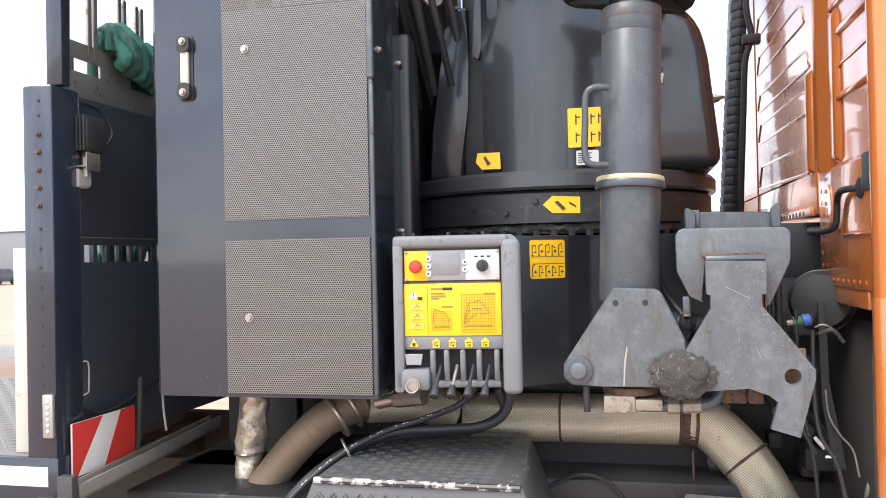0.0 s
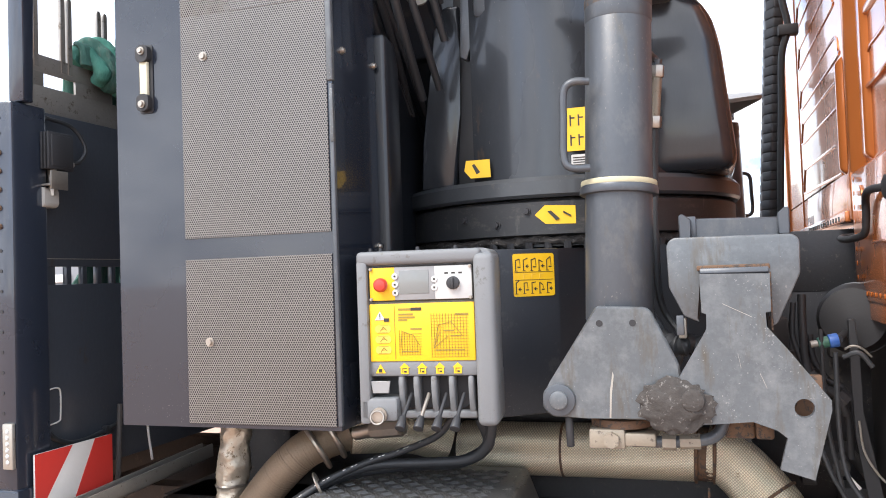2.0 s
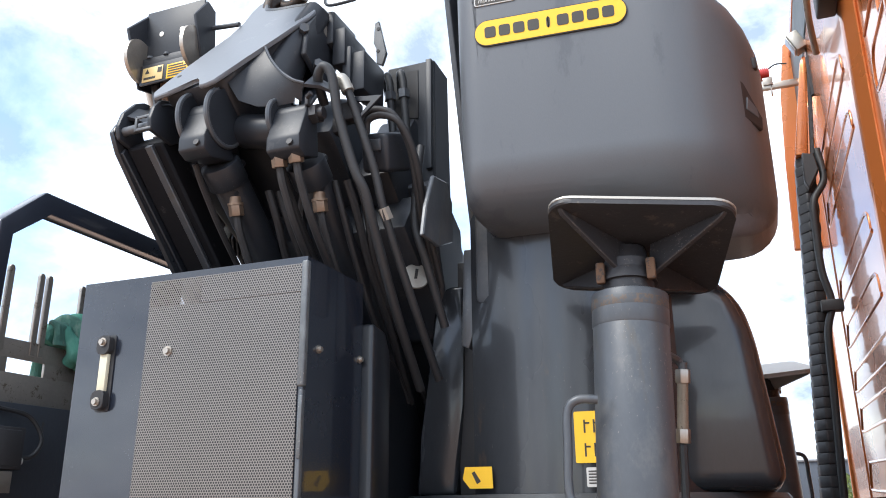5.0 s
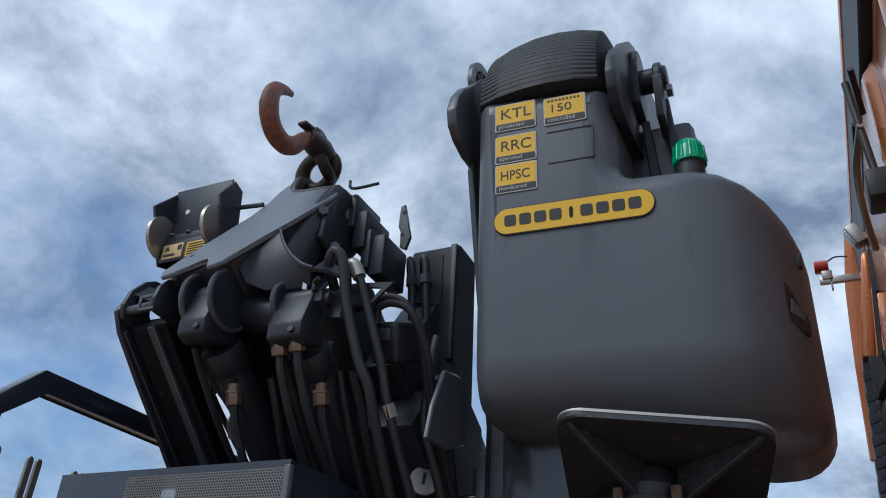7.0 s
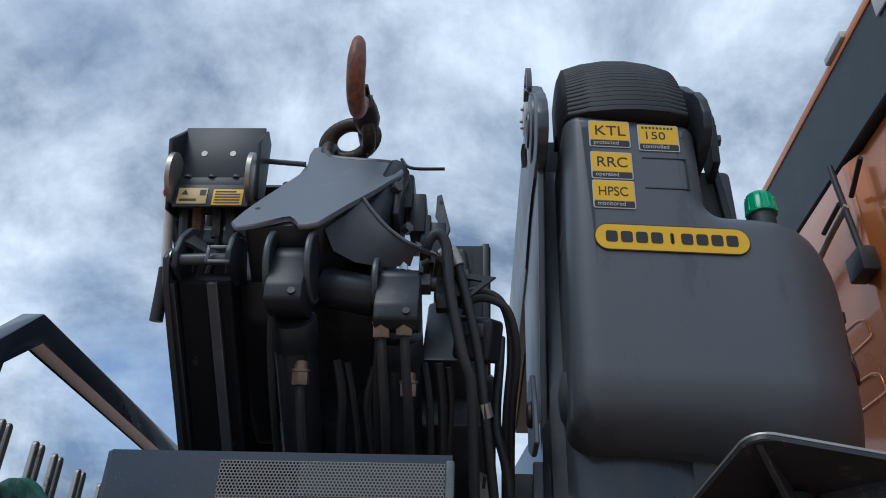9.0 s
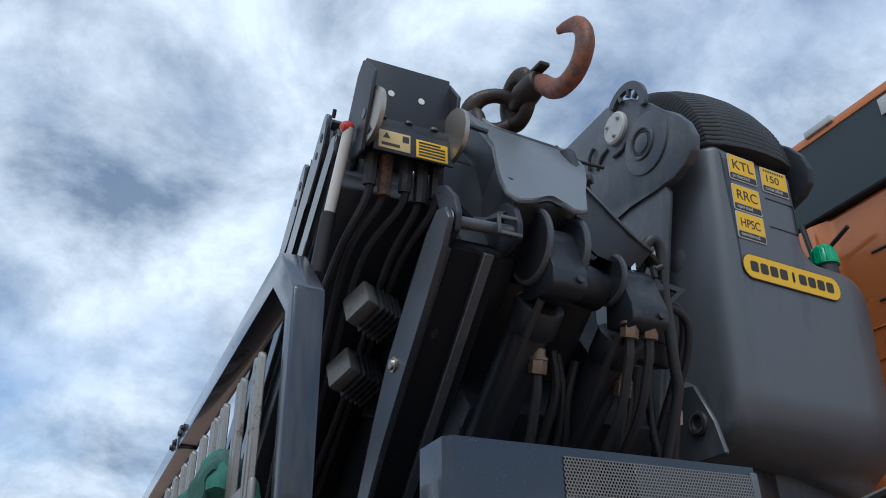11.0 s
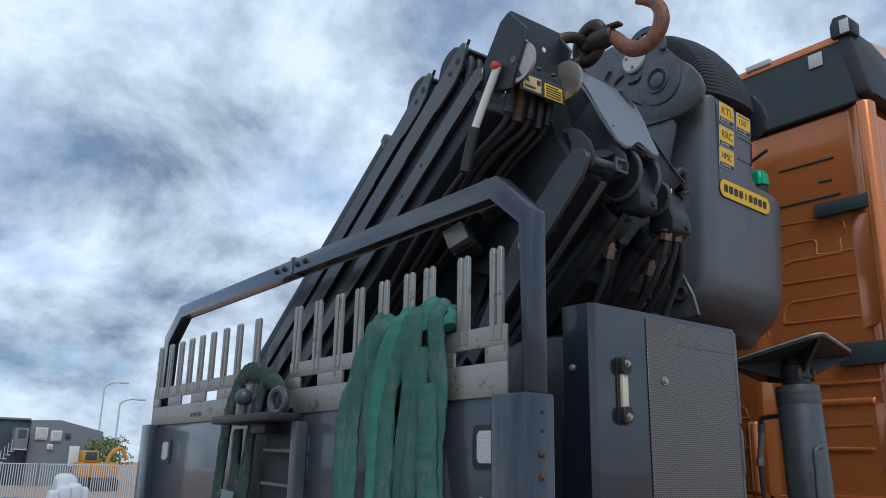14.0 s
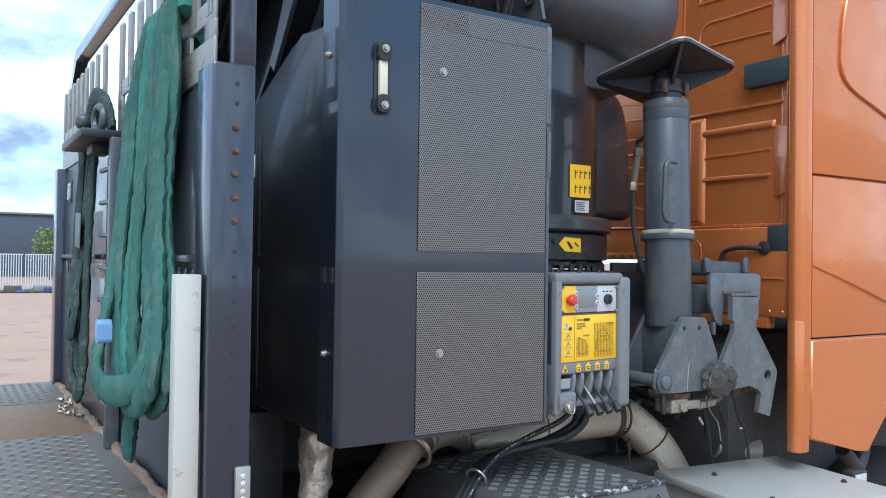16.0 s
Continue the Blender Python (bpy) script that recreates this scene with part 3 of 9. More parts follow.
for i in range(5):
    screw((HX + 0.01, HY0 - 0.006, 2.135 - i * 0.048), (0, -1, 0), 0.0058, post, RUST, "bolt")
for z in [2.225, 2.185] + [1.88 - i * 0.052 for i in range(9)]:
    part("bolt_hole", rod((HX + 0.012, HY0 - 0.0075, z), (HX + 0.012, HY0 + 0.0, z), 0.0045, n=10), RUBBER, post)
part("corner_post", box(HX - 0.045, HX + 0.06, HY1 - 0.11, HY1 + 0.006, DECK - 0.03, 2.268, 0.008), HEADPAINT, head)
lamp_bar = part("marker_light", box(HX + 0.018, HX + 0.05, HY0 - 0.018, HY0 - 0.006, 1.325, 1.44, 0.003), ALU, post, "clear rectangular marker light in a metal frame")
for i in range(6):
    part("lens", rod((HX + 0.034, HY0 - 0.0185, 1.343 + i * 0.0155), (HX + 0.034, HY0 - 0.0205, 1.343 + i * 0.0155), 0.006, 0.004, n=10), CLEARLENS, lamp_bar)
part("edge_strip", box(HX - 0.098, HX - 0.047, HY0 + 0.02, HY0 + 0.06, DECK + 0.0, 1.832, 0.003), STRIP, head, "cream painted upright edge strip")

# panel with its rows of slots
slots = [(0.06, 0.42), (0.62, 0.98), (1.70, 2.22)]
pieces = [box(HX - 0.006, HX + 0.006, HY0 + 0.1, HY1 - 0.1, 1.84, 2.268, 0.002), box(HX - 0.012, HX + 0.006, HY0 + 0.1, HY1 - 0.1, DECK - 0.02, 1.79, 0.002)]
edges = [HY0 + 0.1]
for a, b in slots:
    pieces.append(box(HX - 0.010, HX + 0.006, edges[-1], a, 1.789, 1.841, 0.001))
    k = int((b - a) / 0.055)
    for i in range(k):
        pieces.append(box(HX - 0.010, HX + 0.006, a + (i + 0.72) * (b - a) / k, a + (i + 1) * (b - a) / k, 1.789, 1.841, 0.001))
    edges.append(b)
pieces.append(box(HX - 0.010, HX + 0.006, edges[-1], HY1 - 0.1, 1.789, 1.841, 0.001))
pan = part("panel", join(*pieces), PANELDARK, head)
part("ledge", box(HX - 0.03, HX - 0.008, 1.2, HY1 - 0.1, 1.855, 1.872, 0.003), PANELDARK, pan)
part("ledge", box(HX - 0.03, HX - 0.008, HY0 + 0.1, 0.98, 1.855, 1.872, 0.003), PANELDARK, pan)
for y0 in (0.022, 2.18):
    pocket = part("light_pocket", prism(rounded(y0 - 0.045, y0 + 0.065, 2.10, 2.202, 0.015), "x", HX - 0.010, HX - 0.0065, 0.001), BLACKPL, pan)
    part("reversing_light", prism(rounded(y0 - 0.022, y0 + 0.042, 2.115, 2.188, 0.01), "x", HX - 0.016, HX - 0.0102, 0.002), CLEARLENS, pocket, "square reversing light with a faceted lens")
part("paint_spot", prism(disc_outline(0.058, 2.03, 0.010, 10), "x", HX - 0.0072, HX - 0.0062, 0), WHITE, pan)

# stainless combs on the headboard: one plate and its pairs of bars each


def comb(y0, y1, bars, plate_top):
    c = thing("bar_comb", (HX, (y0 + y1) / 2, 2.262), "scratched stainless comb plate with upright bars on the headboard", "bar rack", "combs on the headboard")
    xs = (HX - 0.012, HX - 0.004)
    n = 4
    w = (y1 - y0) / n
    plate_bits = [box(*xs, y0, y1, 2.264, 2.345, 0.002), box(*xs, y0, y1, 2.382, plate_top, 0.002)]
    for i in range(n + 1):
        a = max(y0, y0 + (i - 0.28) * w)
        plate_bits.append(box(*xs, a, min(y1, y0 + (i + 0.28) * w), 2.3445, 2.3825, 0.0005))
    p = part("plate", join(*plate_bits), STAINLESS, c)
    k = 9
    for i in range(k):
        yy = (y0 + y1) / 2 + 0.06 - i * 0.014
        part("stamped_mark", box(HX - 0.0128, HX - 0.0118, yy - 0.0035, yy + 0.0035, 2.287, 2.303, 0), INK, p)
    for y in bars:
        for d in (-0.0135, 0.0135):
            part("bar", prism([(y + d - 0.0095, 2.395), (y + d + 0.0095, 2.395), (y + d + 0.0095, 2.614), (y + d + 0.0065, 2.6215), (y + d, 2.6245), (y + d - 0.0065, 2.6215), (y + d - 0.0095, 2.614)], "x", HX - 0.0135, HX - 0.0025, 0.0018), STAINLESS, c)
    return c


comb(-0.035, 1.055, [1.02, 0.88, 0.745, 0.628, 0.495, 0.368, 0.275, 0.128, 0.002], 2.432)
comb(1.315, 2.42, [2.385, 2.25, 2.12, 2.0, 1.88, 1.76, 1.63, 1.50, 1.335], 2.432)

# ladder upright with rungs and a small shelf
ladder = thing("ladder_bracket", (HX - 0.06, 1.06, DECK), "worn steel ladder upright with short rungs and a shelf", "ladder")
part("upright", box(HX - 0.060, HX - 0.020, 0.885, 0.925, DECK, 2.235, 0.005), LEG, ladder)
for i in range(8):
    part("rung", rod((HX - 0.046, 0.92, 1.398 + i * 0.1065), (HX - 0.046, 1.13, 1.404 + i * 0.1065), 0.008, n=10), LEG, ladder)
part("backing", box(HX - 0.022, HX - 0.0135, 0.93, 1.17, DECK + 0.01, 2.2, 0.002), RUBBER, ladder)
shelf = part("shelf", join(box(HX - 0.14, HX - 0.02, 0.93, 1.38, 2.235, 2.262, 0.006), box(HX - 0.09, HX - 0.03, 1.05, 1.16, 2.20, 2.236, 0.006)), LEGDARK, ladder)
part("ball_knob", join(rod((HX - 0.09, 1.23, 2.26), (HX - 0.09, 1.23, 2.30), 0.014, n=12), lathe([(0.004, -0.03), (0.02, -0.024), (0.029, -0.01), (0.029, 0.008), (0.02, 0.023), (0.004, 0.03)], (HX - 0.09, 1.23, 2.325), n=18)), LEG, shelf)
part("loop", ring((HX - 0.08, 0.985, 2.30), (1, 0.2, 0), 0.038, 0.012, 20, 8), LEG, shelf)


def sling_strand(pts, r, seed, wide=0.88, thin=0.44):
    """One hanging length of a round sling: soft, flattened, creased fabric tube."""
    rnd = random.Random(seed)
    pts = [(x + rnd.uniform(-0.004, 0.004), y + rnd.uniform(-0.004, 0.004), z) for x, y, z in pts]
    ph = rnd.uniform(0, 9)
    bm = tube(pts, r, 14, 16, lambda t: 0.985 + 0.02 * math.sin(7 * t + ph) + 0.01 * math.sin(33 * t + 2 * ph))
    path = smooth_path(pts, 16)
    for k, v in enumerate(bm.verts):
        c = path[k // 14]
        d = v.co - c
        up = path[min(k // 14 + 1, len(path) - 1)] - path[max(k // 14 - 1, 0)]
        side = up.cross(Vector((1, 0, 0)))
        if side.length < 1e-4:
            side = Vector((0, 1, 0))
        side.normalize()
        out = side.cross(up).normalized()
        v.co = c + side * d.dot(side) * wide + out * d.dot(out) * thin
        v.co += out * (0.006 * noise.noise(Vector((v.co.x * 30, v.co.y * 70, v.co.z * 6))) + 0.0035 * noise.noise(Vector((v.co.x * 20, v.co.y * 18, v.co.z * 46)))) + side * 0.004 * noise.noise(v.co * 7 + Vector((seed, 0, 0)))
    return bm


sling = thing("round_sling", (HX - 0.08, 0.3, 1.45), "green fabric round slings draped over the comb bars", "lifting sling")


def strap(pts, r, seed, thing_, mat_, wide=1.2, thin=0.5, over=None):
    """A flat length of sling hung in front of the headboard; over: where it crosses the plate."""
    if over is not None:
        pts = [(HX + 0.018, over, 2.43), (HX + 0.012, over, 2.478), (HX - 0.014, over, 2.496), (HX - 0.040, over + 0.006, 2.462)] + pts
    return part("strand", sling_strand(pts, r, seed, wide, thin), mat_, thing_)


# the nearest straps end in open loops, the short tail hangs lowest
strap([(-1.070, 0.56, 2.34), (-1.078, 0.60, 2.214), (-1.095, 0.565, 2.028), (-1.120, 0.52, 1.85), (-1.150, 0.455, 1.738), (-1.180, 0.384, 1.647), (-1.188, 0.335, 1.585), (-1.180, 0.24, 1.556), (-1.150, 0.13, 1.585), (-1.110, 0.16, 1.68), (-1.085, 0.30, 1.84), (-1.075, 0.42, 2.05), (-1.065, 0.48, 2.25), (-1.055, 0.47, 2.40)], 0.029, 4, sling, SLING, over=0.505)
strap([(-1.060, 0.180, 2.271), (-1.069, 0.190, 2.124), (-1.078, 0.155, 1.972), (-1.089, 0.064, 1.793), (-1.098, 0.0, 1.661), (-1.104, 0.020, 1.579), (-1.105, 0.157, 1.533), (-1.095, 0.25, 1.58), (-1.085, 0.27, 1.75), (-1.075, 0.27, 1.98), (-1.065, 0.26, 2.25), (-1.055, 0.25, 2.40)], 0.029, 5, sling, SLING, over=0.19)
strap([(-1.060, 0.44, 2.320), (-1.076, 0.432, 2.108), (-1.096, 0.405, 1.901), (-1.116, 0.365, 1.701), (-1.128, 0.278, 1.572), (-1.126, 0.25, 1.53)], 0.033, 1, sling, SLINGPALE, over=0.365)
strap([(-1.062, 0.30, 2.28), (-1.068, 0.33, 2.05), (-1.076, 0.319, 1.853), (-1.080, 0.259, 1.708), (-1.084, 0.224, 1.576), (-1.09, 0.24, 1.53)], 0.030, 2, sling, SLING, over=0.285)
strap([(-1.066, 0.535, 2.338), (-1.078, 0.555, 2.210), (-1.100, 0.525, 1.987), (-1.118, 0.482, 1.817), (-1.132, 0.411, 1.659), (-1.140, 0.322, 1.568), (-1.140, 0.206, 1.534), (-1.138, 0.075, 1.562), (-1.130, 0.01, 1.629), (-1.118, 0.036, 1.760), (-1.104, 0.109, 1.897), (-1.090, 0.175, 2.046), (-1.080, 0.188, 2.158), (-1.068, 0.21, 2.30)], 0.031, 3, sling, SLING, over=0.445)
strap([(-1.062, 0.40, 2.28), (-1.080, 0.375, 2.10), (-1.098, 0.345, 1.90), (-1.112, 0.30, 1.72), (-1.118, 0.25, 1.58)], 0.030, 8, sling, SLING, over=0.325)
strap([(-1.120, 0.25, 1.56), (-1.122, 0.262, 1.505), (-1.118, 0.303, 1.445), (-1.115, 0.340, 1.385)], 0.033, 23, sling, SLING, 1.15, 0.42)
for k, (y, r, top, run, low) in enumerate(((0.178, 0.025, 2.485, 0.045, 2.405), (0.206, 0.029, 2.508, 0.055, 2.400), (0.242, 0.031, 2.514, 0.062, 2.392), (0.284, 0.030, 2.500, 0.060, 2.385), (0.350, 0.029, 2.492, 0.050, 2.375), (0.392, 0.031, 2.490, 0.055, 2.372), (0.438, 0.028, 2.478, 0.050, 2.375))):
    fold = [(HX - 0.020, y - 0.004, 2.445), (HX - 0.020, y, top - 0.020), (HX - 0.004, y + 0.25 * run, top - 0.004), (HX + 0.026, y + 0.6 * run, top - 0.030), (HX + 0.043, y + 0.9 * run, top - 0.072), (HX + 0.038, y + run, low), (HX + 0.018, y + run + 0.004, low - 0.012)]
    part("fold", sling_strand(fold, r, 90 + k, 1.0, 0.86), (SLINGPALE, SLING)[k % 2], sling, "thick rounded fold over the plate")
part("tag", prism(rounded(0.168, 0.208, 1.672, 1.724, 0.010), "x", HX - 0.200, HX - 0.170, 0.008, 2), TAGBLUE, sling, "pale blue plastic sling tag")

old = thing("round_sling", (HX - 0.07, 1.3, 1.43), "soiled dark green sling hanging beside the ladder", "lifting sling")
strap([(-1.055, 0.985, 2.26), (-1.060, 1.07, 2.355), (-1.062, 1.20, 2.405), (-1.064, 1.32, 2.412), (-1.070, 1.40, 2.337), (-1.080, 1.43, 2.147), (-1.090, 1.44, 1.974), (-1.105, 1.42, 1.766), (-1.122, 1.36, 1.645), (-1.125, 1.31, 1.60), (-1.115, 1.27, 1.66), (-1.095, 1.30, 1.85)], 0.027, 61, old, SLINGOLD, 1.25, 0.45)
strap([(-1.070, 1.34, 2.22), (-1.085, 1.33, 2.015), (-1.092, 1.36, 1.889), (-1.092, 1.42, 1.677), (-1.094, 1.47, 1.46), (-1.094, 1.40, 1.388), (-1.094, 1.30, 1.388), (-1.092, 1.25, 1.468), (-1.086, 1.24, 1.691), (-1.080, 1.236, 1.910), (-1.072, 1.23, 2.131), (-1.065, 1.225, 2.25), (-1.060, 1.18, 2.39)], 0.027, 62, old, SLINGOLD, 1.2, 0.45)
strap([(-1.078, 1.30, 2.10), (-1.086, 1.30, 1.90), (-1.088, 1.32, 1.68), (-1.090, 1.36, 1.46)], 0.026, 63, old, SLINGOLD, 1.2, 0.45)
part("sewn_label", moved(box(-0.002, 0.002, -0.05, 0.05, -0.06, 0.06, 0.001), pose(-1.108, 1.30, 1.955, 4, 0, 0)), LABELGREY, old, "faded grey label sewn on")

# on the side of the headboard that faces the crane
work = thing("work_lamp", (HX + 0.03, 0.01, 2.0), "black finned work lamp on a steel bracket", "work lamp")
body = part("housing", box(HX + 0.02, HX + 0.085, -0.025, 0.045, 2.107, 2.193, 0.003), BLACKPL, work)
for i in range(6):
    part("fin", box(HX + 0.02 + 0.011 * i, HX + 0.027 + 0.011 * i, -0.035, 0.055, 2.10, 2.20, 0.002), BLACKPL, body)
part("bracket", join(box(HX + 0.048, HX + 0.074, -0.006, 0.002, 2.055, 2.105, 0.002), box(HX + 0.01, HX + 0.085, -0.03, 0.03, 2.055, 2.060, 0.001), box(HX + 0.081, HX + 0.085, -0.03, 0.03, 2.045, 2.095, 0.001)), ZINC, work)
part("bolt", rod((HX + 0.06, 0.0, 2.03), (HX + 0.06, 0.0, 2.085), 0.010, n=6), ALU, work)
part("switch_cup", prism(rounded(HX + 0.012, HX + 0.062, 1.998, 2.052, 0.012), "y", -0.03, 0.02, 0.005, 2), LIGHTBOX, work, "dusty pale metal cup")
part("plug", rod((HX + 0.062, 0.045, 2.118), (HX + 0.062, 0.068, 2.122), 0.010, n=10), LIGHTPL, work)
part("cable", tube([(HX + 0.05, 0.055, 2.13), (HX + 0.05, 0.11, 2.135), (HX + 0.05, 0.135, 2.18), (HX + 0.035, 0.10, 2.235), (HX + 0.02, 0.02, 2.25)], 0.006, 8), HOSE, work)
part("hatch_edge", tube([(HX + 0.008, 0.023, 1.502), (HX + 0.008, 0.055, 1.504), (HX + 0.008, 0.068, 1.490), (HX + 0.008, 0.067, 1.425), (HX + 0.008, 0.060, 1.411), (HX + 0.008, 0.022, 1.406)], 0.0022, 8, 4), WHITE, head, "pale edge of a small hatch")
part("stud", lathe([(0.007, 0), (0.007, 0.004), (0.003, 0.006)], (HX + 0.0065, 0.018, 1.57), (1, 0, 0), 14), LIGHTPL, head)
part("seam_line", box(HX + 0.0062, HX + 0.0078, 0.0, 0.62, 1.861, 1.8635, 0.0005), ALU, head)
trail = thing("trailer_cable", (HX + 0.02, 0.1, 1.33), "black cable drooping along the foot of the headboard", "cable")
part("cable", tube([(HX + 0.012, 0.0, 1.405), (HX + 0.014, 0.05, 1.362), (HX + 0.016, 0.12, 1.342), (HX + 0.016, 0.22, 1.352), (HX + 0.014, 0.32, 1.375), (HX + 0.012, 0.42, 1.41)], 0.0075, 10), HOSE, trail)
part("clip", box(HX + 0.006, HX + 0.024, 0.225, 0.243, 1.335, 1.368, 0.003), BLACKPL, trail)
part("drop_cable", tube([(HX + 0.055, 0.369, 1.40), (HX + 0.055, 0.374, 1.32), (HX + 0.056, 0.388, 1.235)], 0.004, 8), LIGHTPL, trail)
chn = thing("loose_chain", (-1.08, 1.6, DECK), "short galvanised chain lying on the deck", "chain")
rnd = random.Random(11)
for i in range(13):
    q_ = i / 12
    cxy = (-1.085 + 0.03 * math.sin(7 * q_), 1.86 - 0.40 * q_)
    part("link", moved(ring((0, 0, 0), (0, 0, 1), 0.016, 0.004, 14, 6, (1, 0.65)), pose(cxy[0], cxy[1], DECK + 0.008 + 0.006 * (i % 2), 70 * (i % 2) + rnd.uniform(-12, 12), rnd.uniform(-12, 12), 90 + rnd.uniform(-25, 25))), ZINC, chn)
board = thing("warning_board", (-0.95, 0.05, 1.21), "red and white striped warning board on a bracket", "warning board")
bw = part("plate", box(-0.953, -0.947, -0.085, 0.197, 1.205, 1.352, 0.001), WHITE, board, "white reflective plate")
bwid = 0.282
for lo0, lo1, hi0, hi1 in ((0.0, 0.06, 0.0, 0.46), (0.48, 1.0, 0.76, 1.0)):
    part("red_stripe", prism([(-0.085 + bwid * lo0, 1.205), (-0.085 + bwid * lo1, 1.205), (-0.085 + bwid * hi1, 1.352), (-0.085 + bwid * hi0, 1.352)], "x", -0.9469, -0.9457, 0), REDFILM, bw)
part("strut", rod((-0.96, 0.23, 1.16), (-0.96, 0.25, 1.43), 0.008, n=8), FRAME, board)

rail = thing("folding_rail", (-0.9, 0.2, 1.15), "weathered aluminium rail on the truck frame", "rail")
part("channel", moved(join(box(-0.022, 0.022, -0.33, 0.38, -0.02, -0.012, 0.001), box(-0.022, -0.016, -0.33, 0.38, -0.02, 0.022, 0.001), box(0.016, 0.022, -0.33, 0.38, -0.02, 0.022, 0.001)), pose(-0.895, 0.19, 1.205, 3.5, 0, -2)), ALU, rail)
part("end_bracket", box(-0.93, -0.885, -0.17, -0.145, 1.11, 1.235, 0.003), FRAME, rail)
marker = thing("side_marker_lamp", (-0.93, -0.19, 1.1), "amber and clear side marker lamp", "marker lamp")
part("amber_end", rod((-0.98, -0.19, 1.15), (-0.93, -0.19, 1.15), 0.034, n=18, w=0.008), AMBER, marker)
part("clear_end", rod((-0.93, -0.19, 1.15), (-0.88, -0.19, 1.15), 0.036, n=18, w=0.012), CLEARLENS, marker)
part("stalk", rod((-0.905, -0.17, 1.06), (-0.905, -0.17, 1.13), 0.012, n=8), BLACKPL, marker)

# ---------- chassis ----------
chassis = thing("truck_chassis", (0.5, 1.16, 0.5), "dirty dark truck chassis frame with brackets", "truck chassis")
for y in (0.72, 1.55):
    part("frame_rail", box(-7.0, 4.5, y, y + 0.085, 0.78, 1.06, 0.01), FRAME, chassis)
for x in (-3.0, -1.6, -0.6, 0.4, 1.6):
    part("cross_member", box(x, x + 0.12, 0.8, 1.56, 0.82, 1.02, 0.006), FRAME, chassis)
part("mounting_plate", box(-0.95, 0.9, 0.42, 1.9, 1.06, 1.12, 0.006), FRAME, chassis)
part("mud_shelf", box(-0.93, -0.36, 0.12, 0.62, 1.08, 1.12, 0.01), LEGDARK, chassis, "mud-covered shelf")
part("dark_bracket", box(-0.86, -0.6, 0.62, 0.68, 0.95, 1.40, 0.008), FRAME, chassis)
part("under_shield", box(-0.95, 1.08, 0.93, 0.97, 0.35, 1.43, 0.006), FRAME, chassis)
part("engine_cover", box(1.14, 3.4, 0.35, 2.0, 0.45, 1.6, 0.05), FRAME, chassis)
part("rear_bulkhead", box(-0.93, -0.2, 0.98, 1.02, 1.1, 2.2, 0.006), FRAME, chassis)
for y in (0.4, 2.0):
    tyre = part("tyre", lathe([(0.28, -0.15), (0.46, -0.155), (0.52, -0.13), (0.535, -0.06), (0.535, 0.06), (0.52, 0.13), (0.46, 0.155), (0.28, 0.15)], (2.05, y - 0.2, 0.535), (0, 1, 0), 48), RUBBER, chassis)
    part("rim", lathe([(0.06, -0.05), (0.2, -0.06), (0.285, 0.02), (0.29, 0.12), (0.285, 0.14)], (2.05, y - 0.2, 0.535), (0, 1, 0), 32), ZINC, tyre)
for x in (-5.6, -4.2):
    tyre = part("tyre", lathe([(0.28, -0.15), (0.46, -0.155), (0.52, -0.13), (0.535, -0.06), (0.535, 0.06), (0.52, 0.13), (0.46, 0.155), (0.28, 0.15)], (x, 0.12, 0.535), (0, 1, 0), 40), RUBBER, chassis)
    part("rim", lathe([(0.06, -0.05), (0.2, -0.06), (0.285, 0.02), (0.29, 0.12), (0.285, 0.14)], (x, 0.12, 0.535), (0, 1, 0), 32), ZINC, tyre)

step = thing("tread_step", (0.0, 0.1, 0.9), "black tread plate step with worn edges", "step")
top = [(-0.245, -0.115), (0.275, -0.115), (0.225, 0.45), (-0.25, 0.43)]
bm = bmesh.new()
hi = [bm.verts.new((x, y, 1.245)) for x, y in top]
lo = [bm.verts.new((x + (-0.1 if x < 0 else 0.1), y + (-0.04 if y < 0 else 0.0), 0.98)) for x, y in top]
bm.faces.new(hi)
bm.faces.new(lo)
for i in range(4):
    bm.faces.new((hi[i], hi[(i + 1) % 4], lo[(i + 1) % 4], lo[i]))
sp = part("cover", soft(bm, 0.012, 3), TREAD, step)
part("worn_front_edge", tube([(-0.24, -0.117, 1.240), (0.0, -0.119, 1.241), (0.27, -0.117, 1.240)], 0.0085, 8), WORNEDGE, sp, "front edge worn to bare metal")
part("tread_pattern", tread_bars(-0.235, 0.215, -0.10, 0.42, 1.2448, 0.033, 0.0028), TREAD, sp, kind="stuff")
fb = tread_bars(-0.24, 0.27, 0, 0.24, 0, 0.033, 0.0028)
part("tread_pattern", moved(fb, Matrix.Translation((0, -0.1565, 0.985)) @ Matrix.Rotation(radians(81), 4, "X")), TREAD, sp, kind="stuff")

rnd = random.Random(17)
chips = bmesh.new()
for i in range(110):
    q_ = rnd.random()
    x, y = 0.262 - 0.042 * q_ + rnd.gauss(0, 0.012), -0.105 + 0.53 * q_
    r_, a = rnd.uniform(0.0012, 0.0045), rnd.uniform(0, 3)
    z = 1.2478 if x < 0.268 - 0.05 * q_ else 1.242
    chips.faces.new([chips.verts.new((x + r_ * rnd.uniform(0.5, 1.3) * math.cos(a + k * 1.257), y + r_ * rnd.uniform(0.5, 1.3) * math.sin(a + k * 1.257), z)) for k in range(5)])
part("scuff_marks", chips, WORNEDGE, sp, "bare metal chips along the edge", kind="stuff")

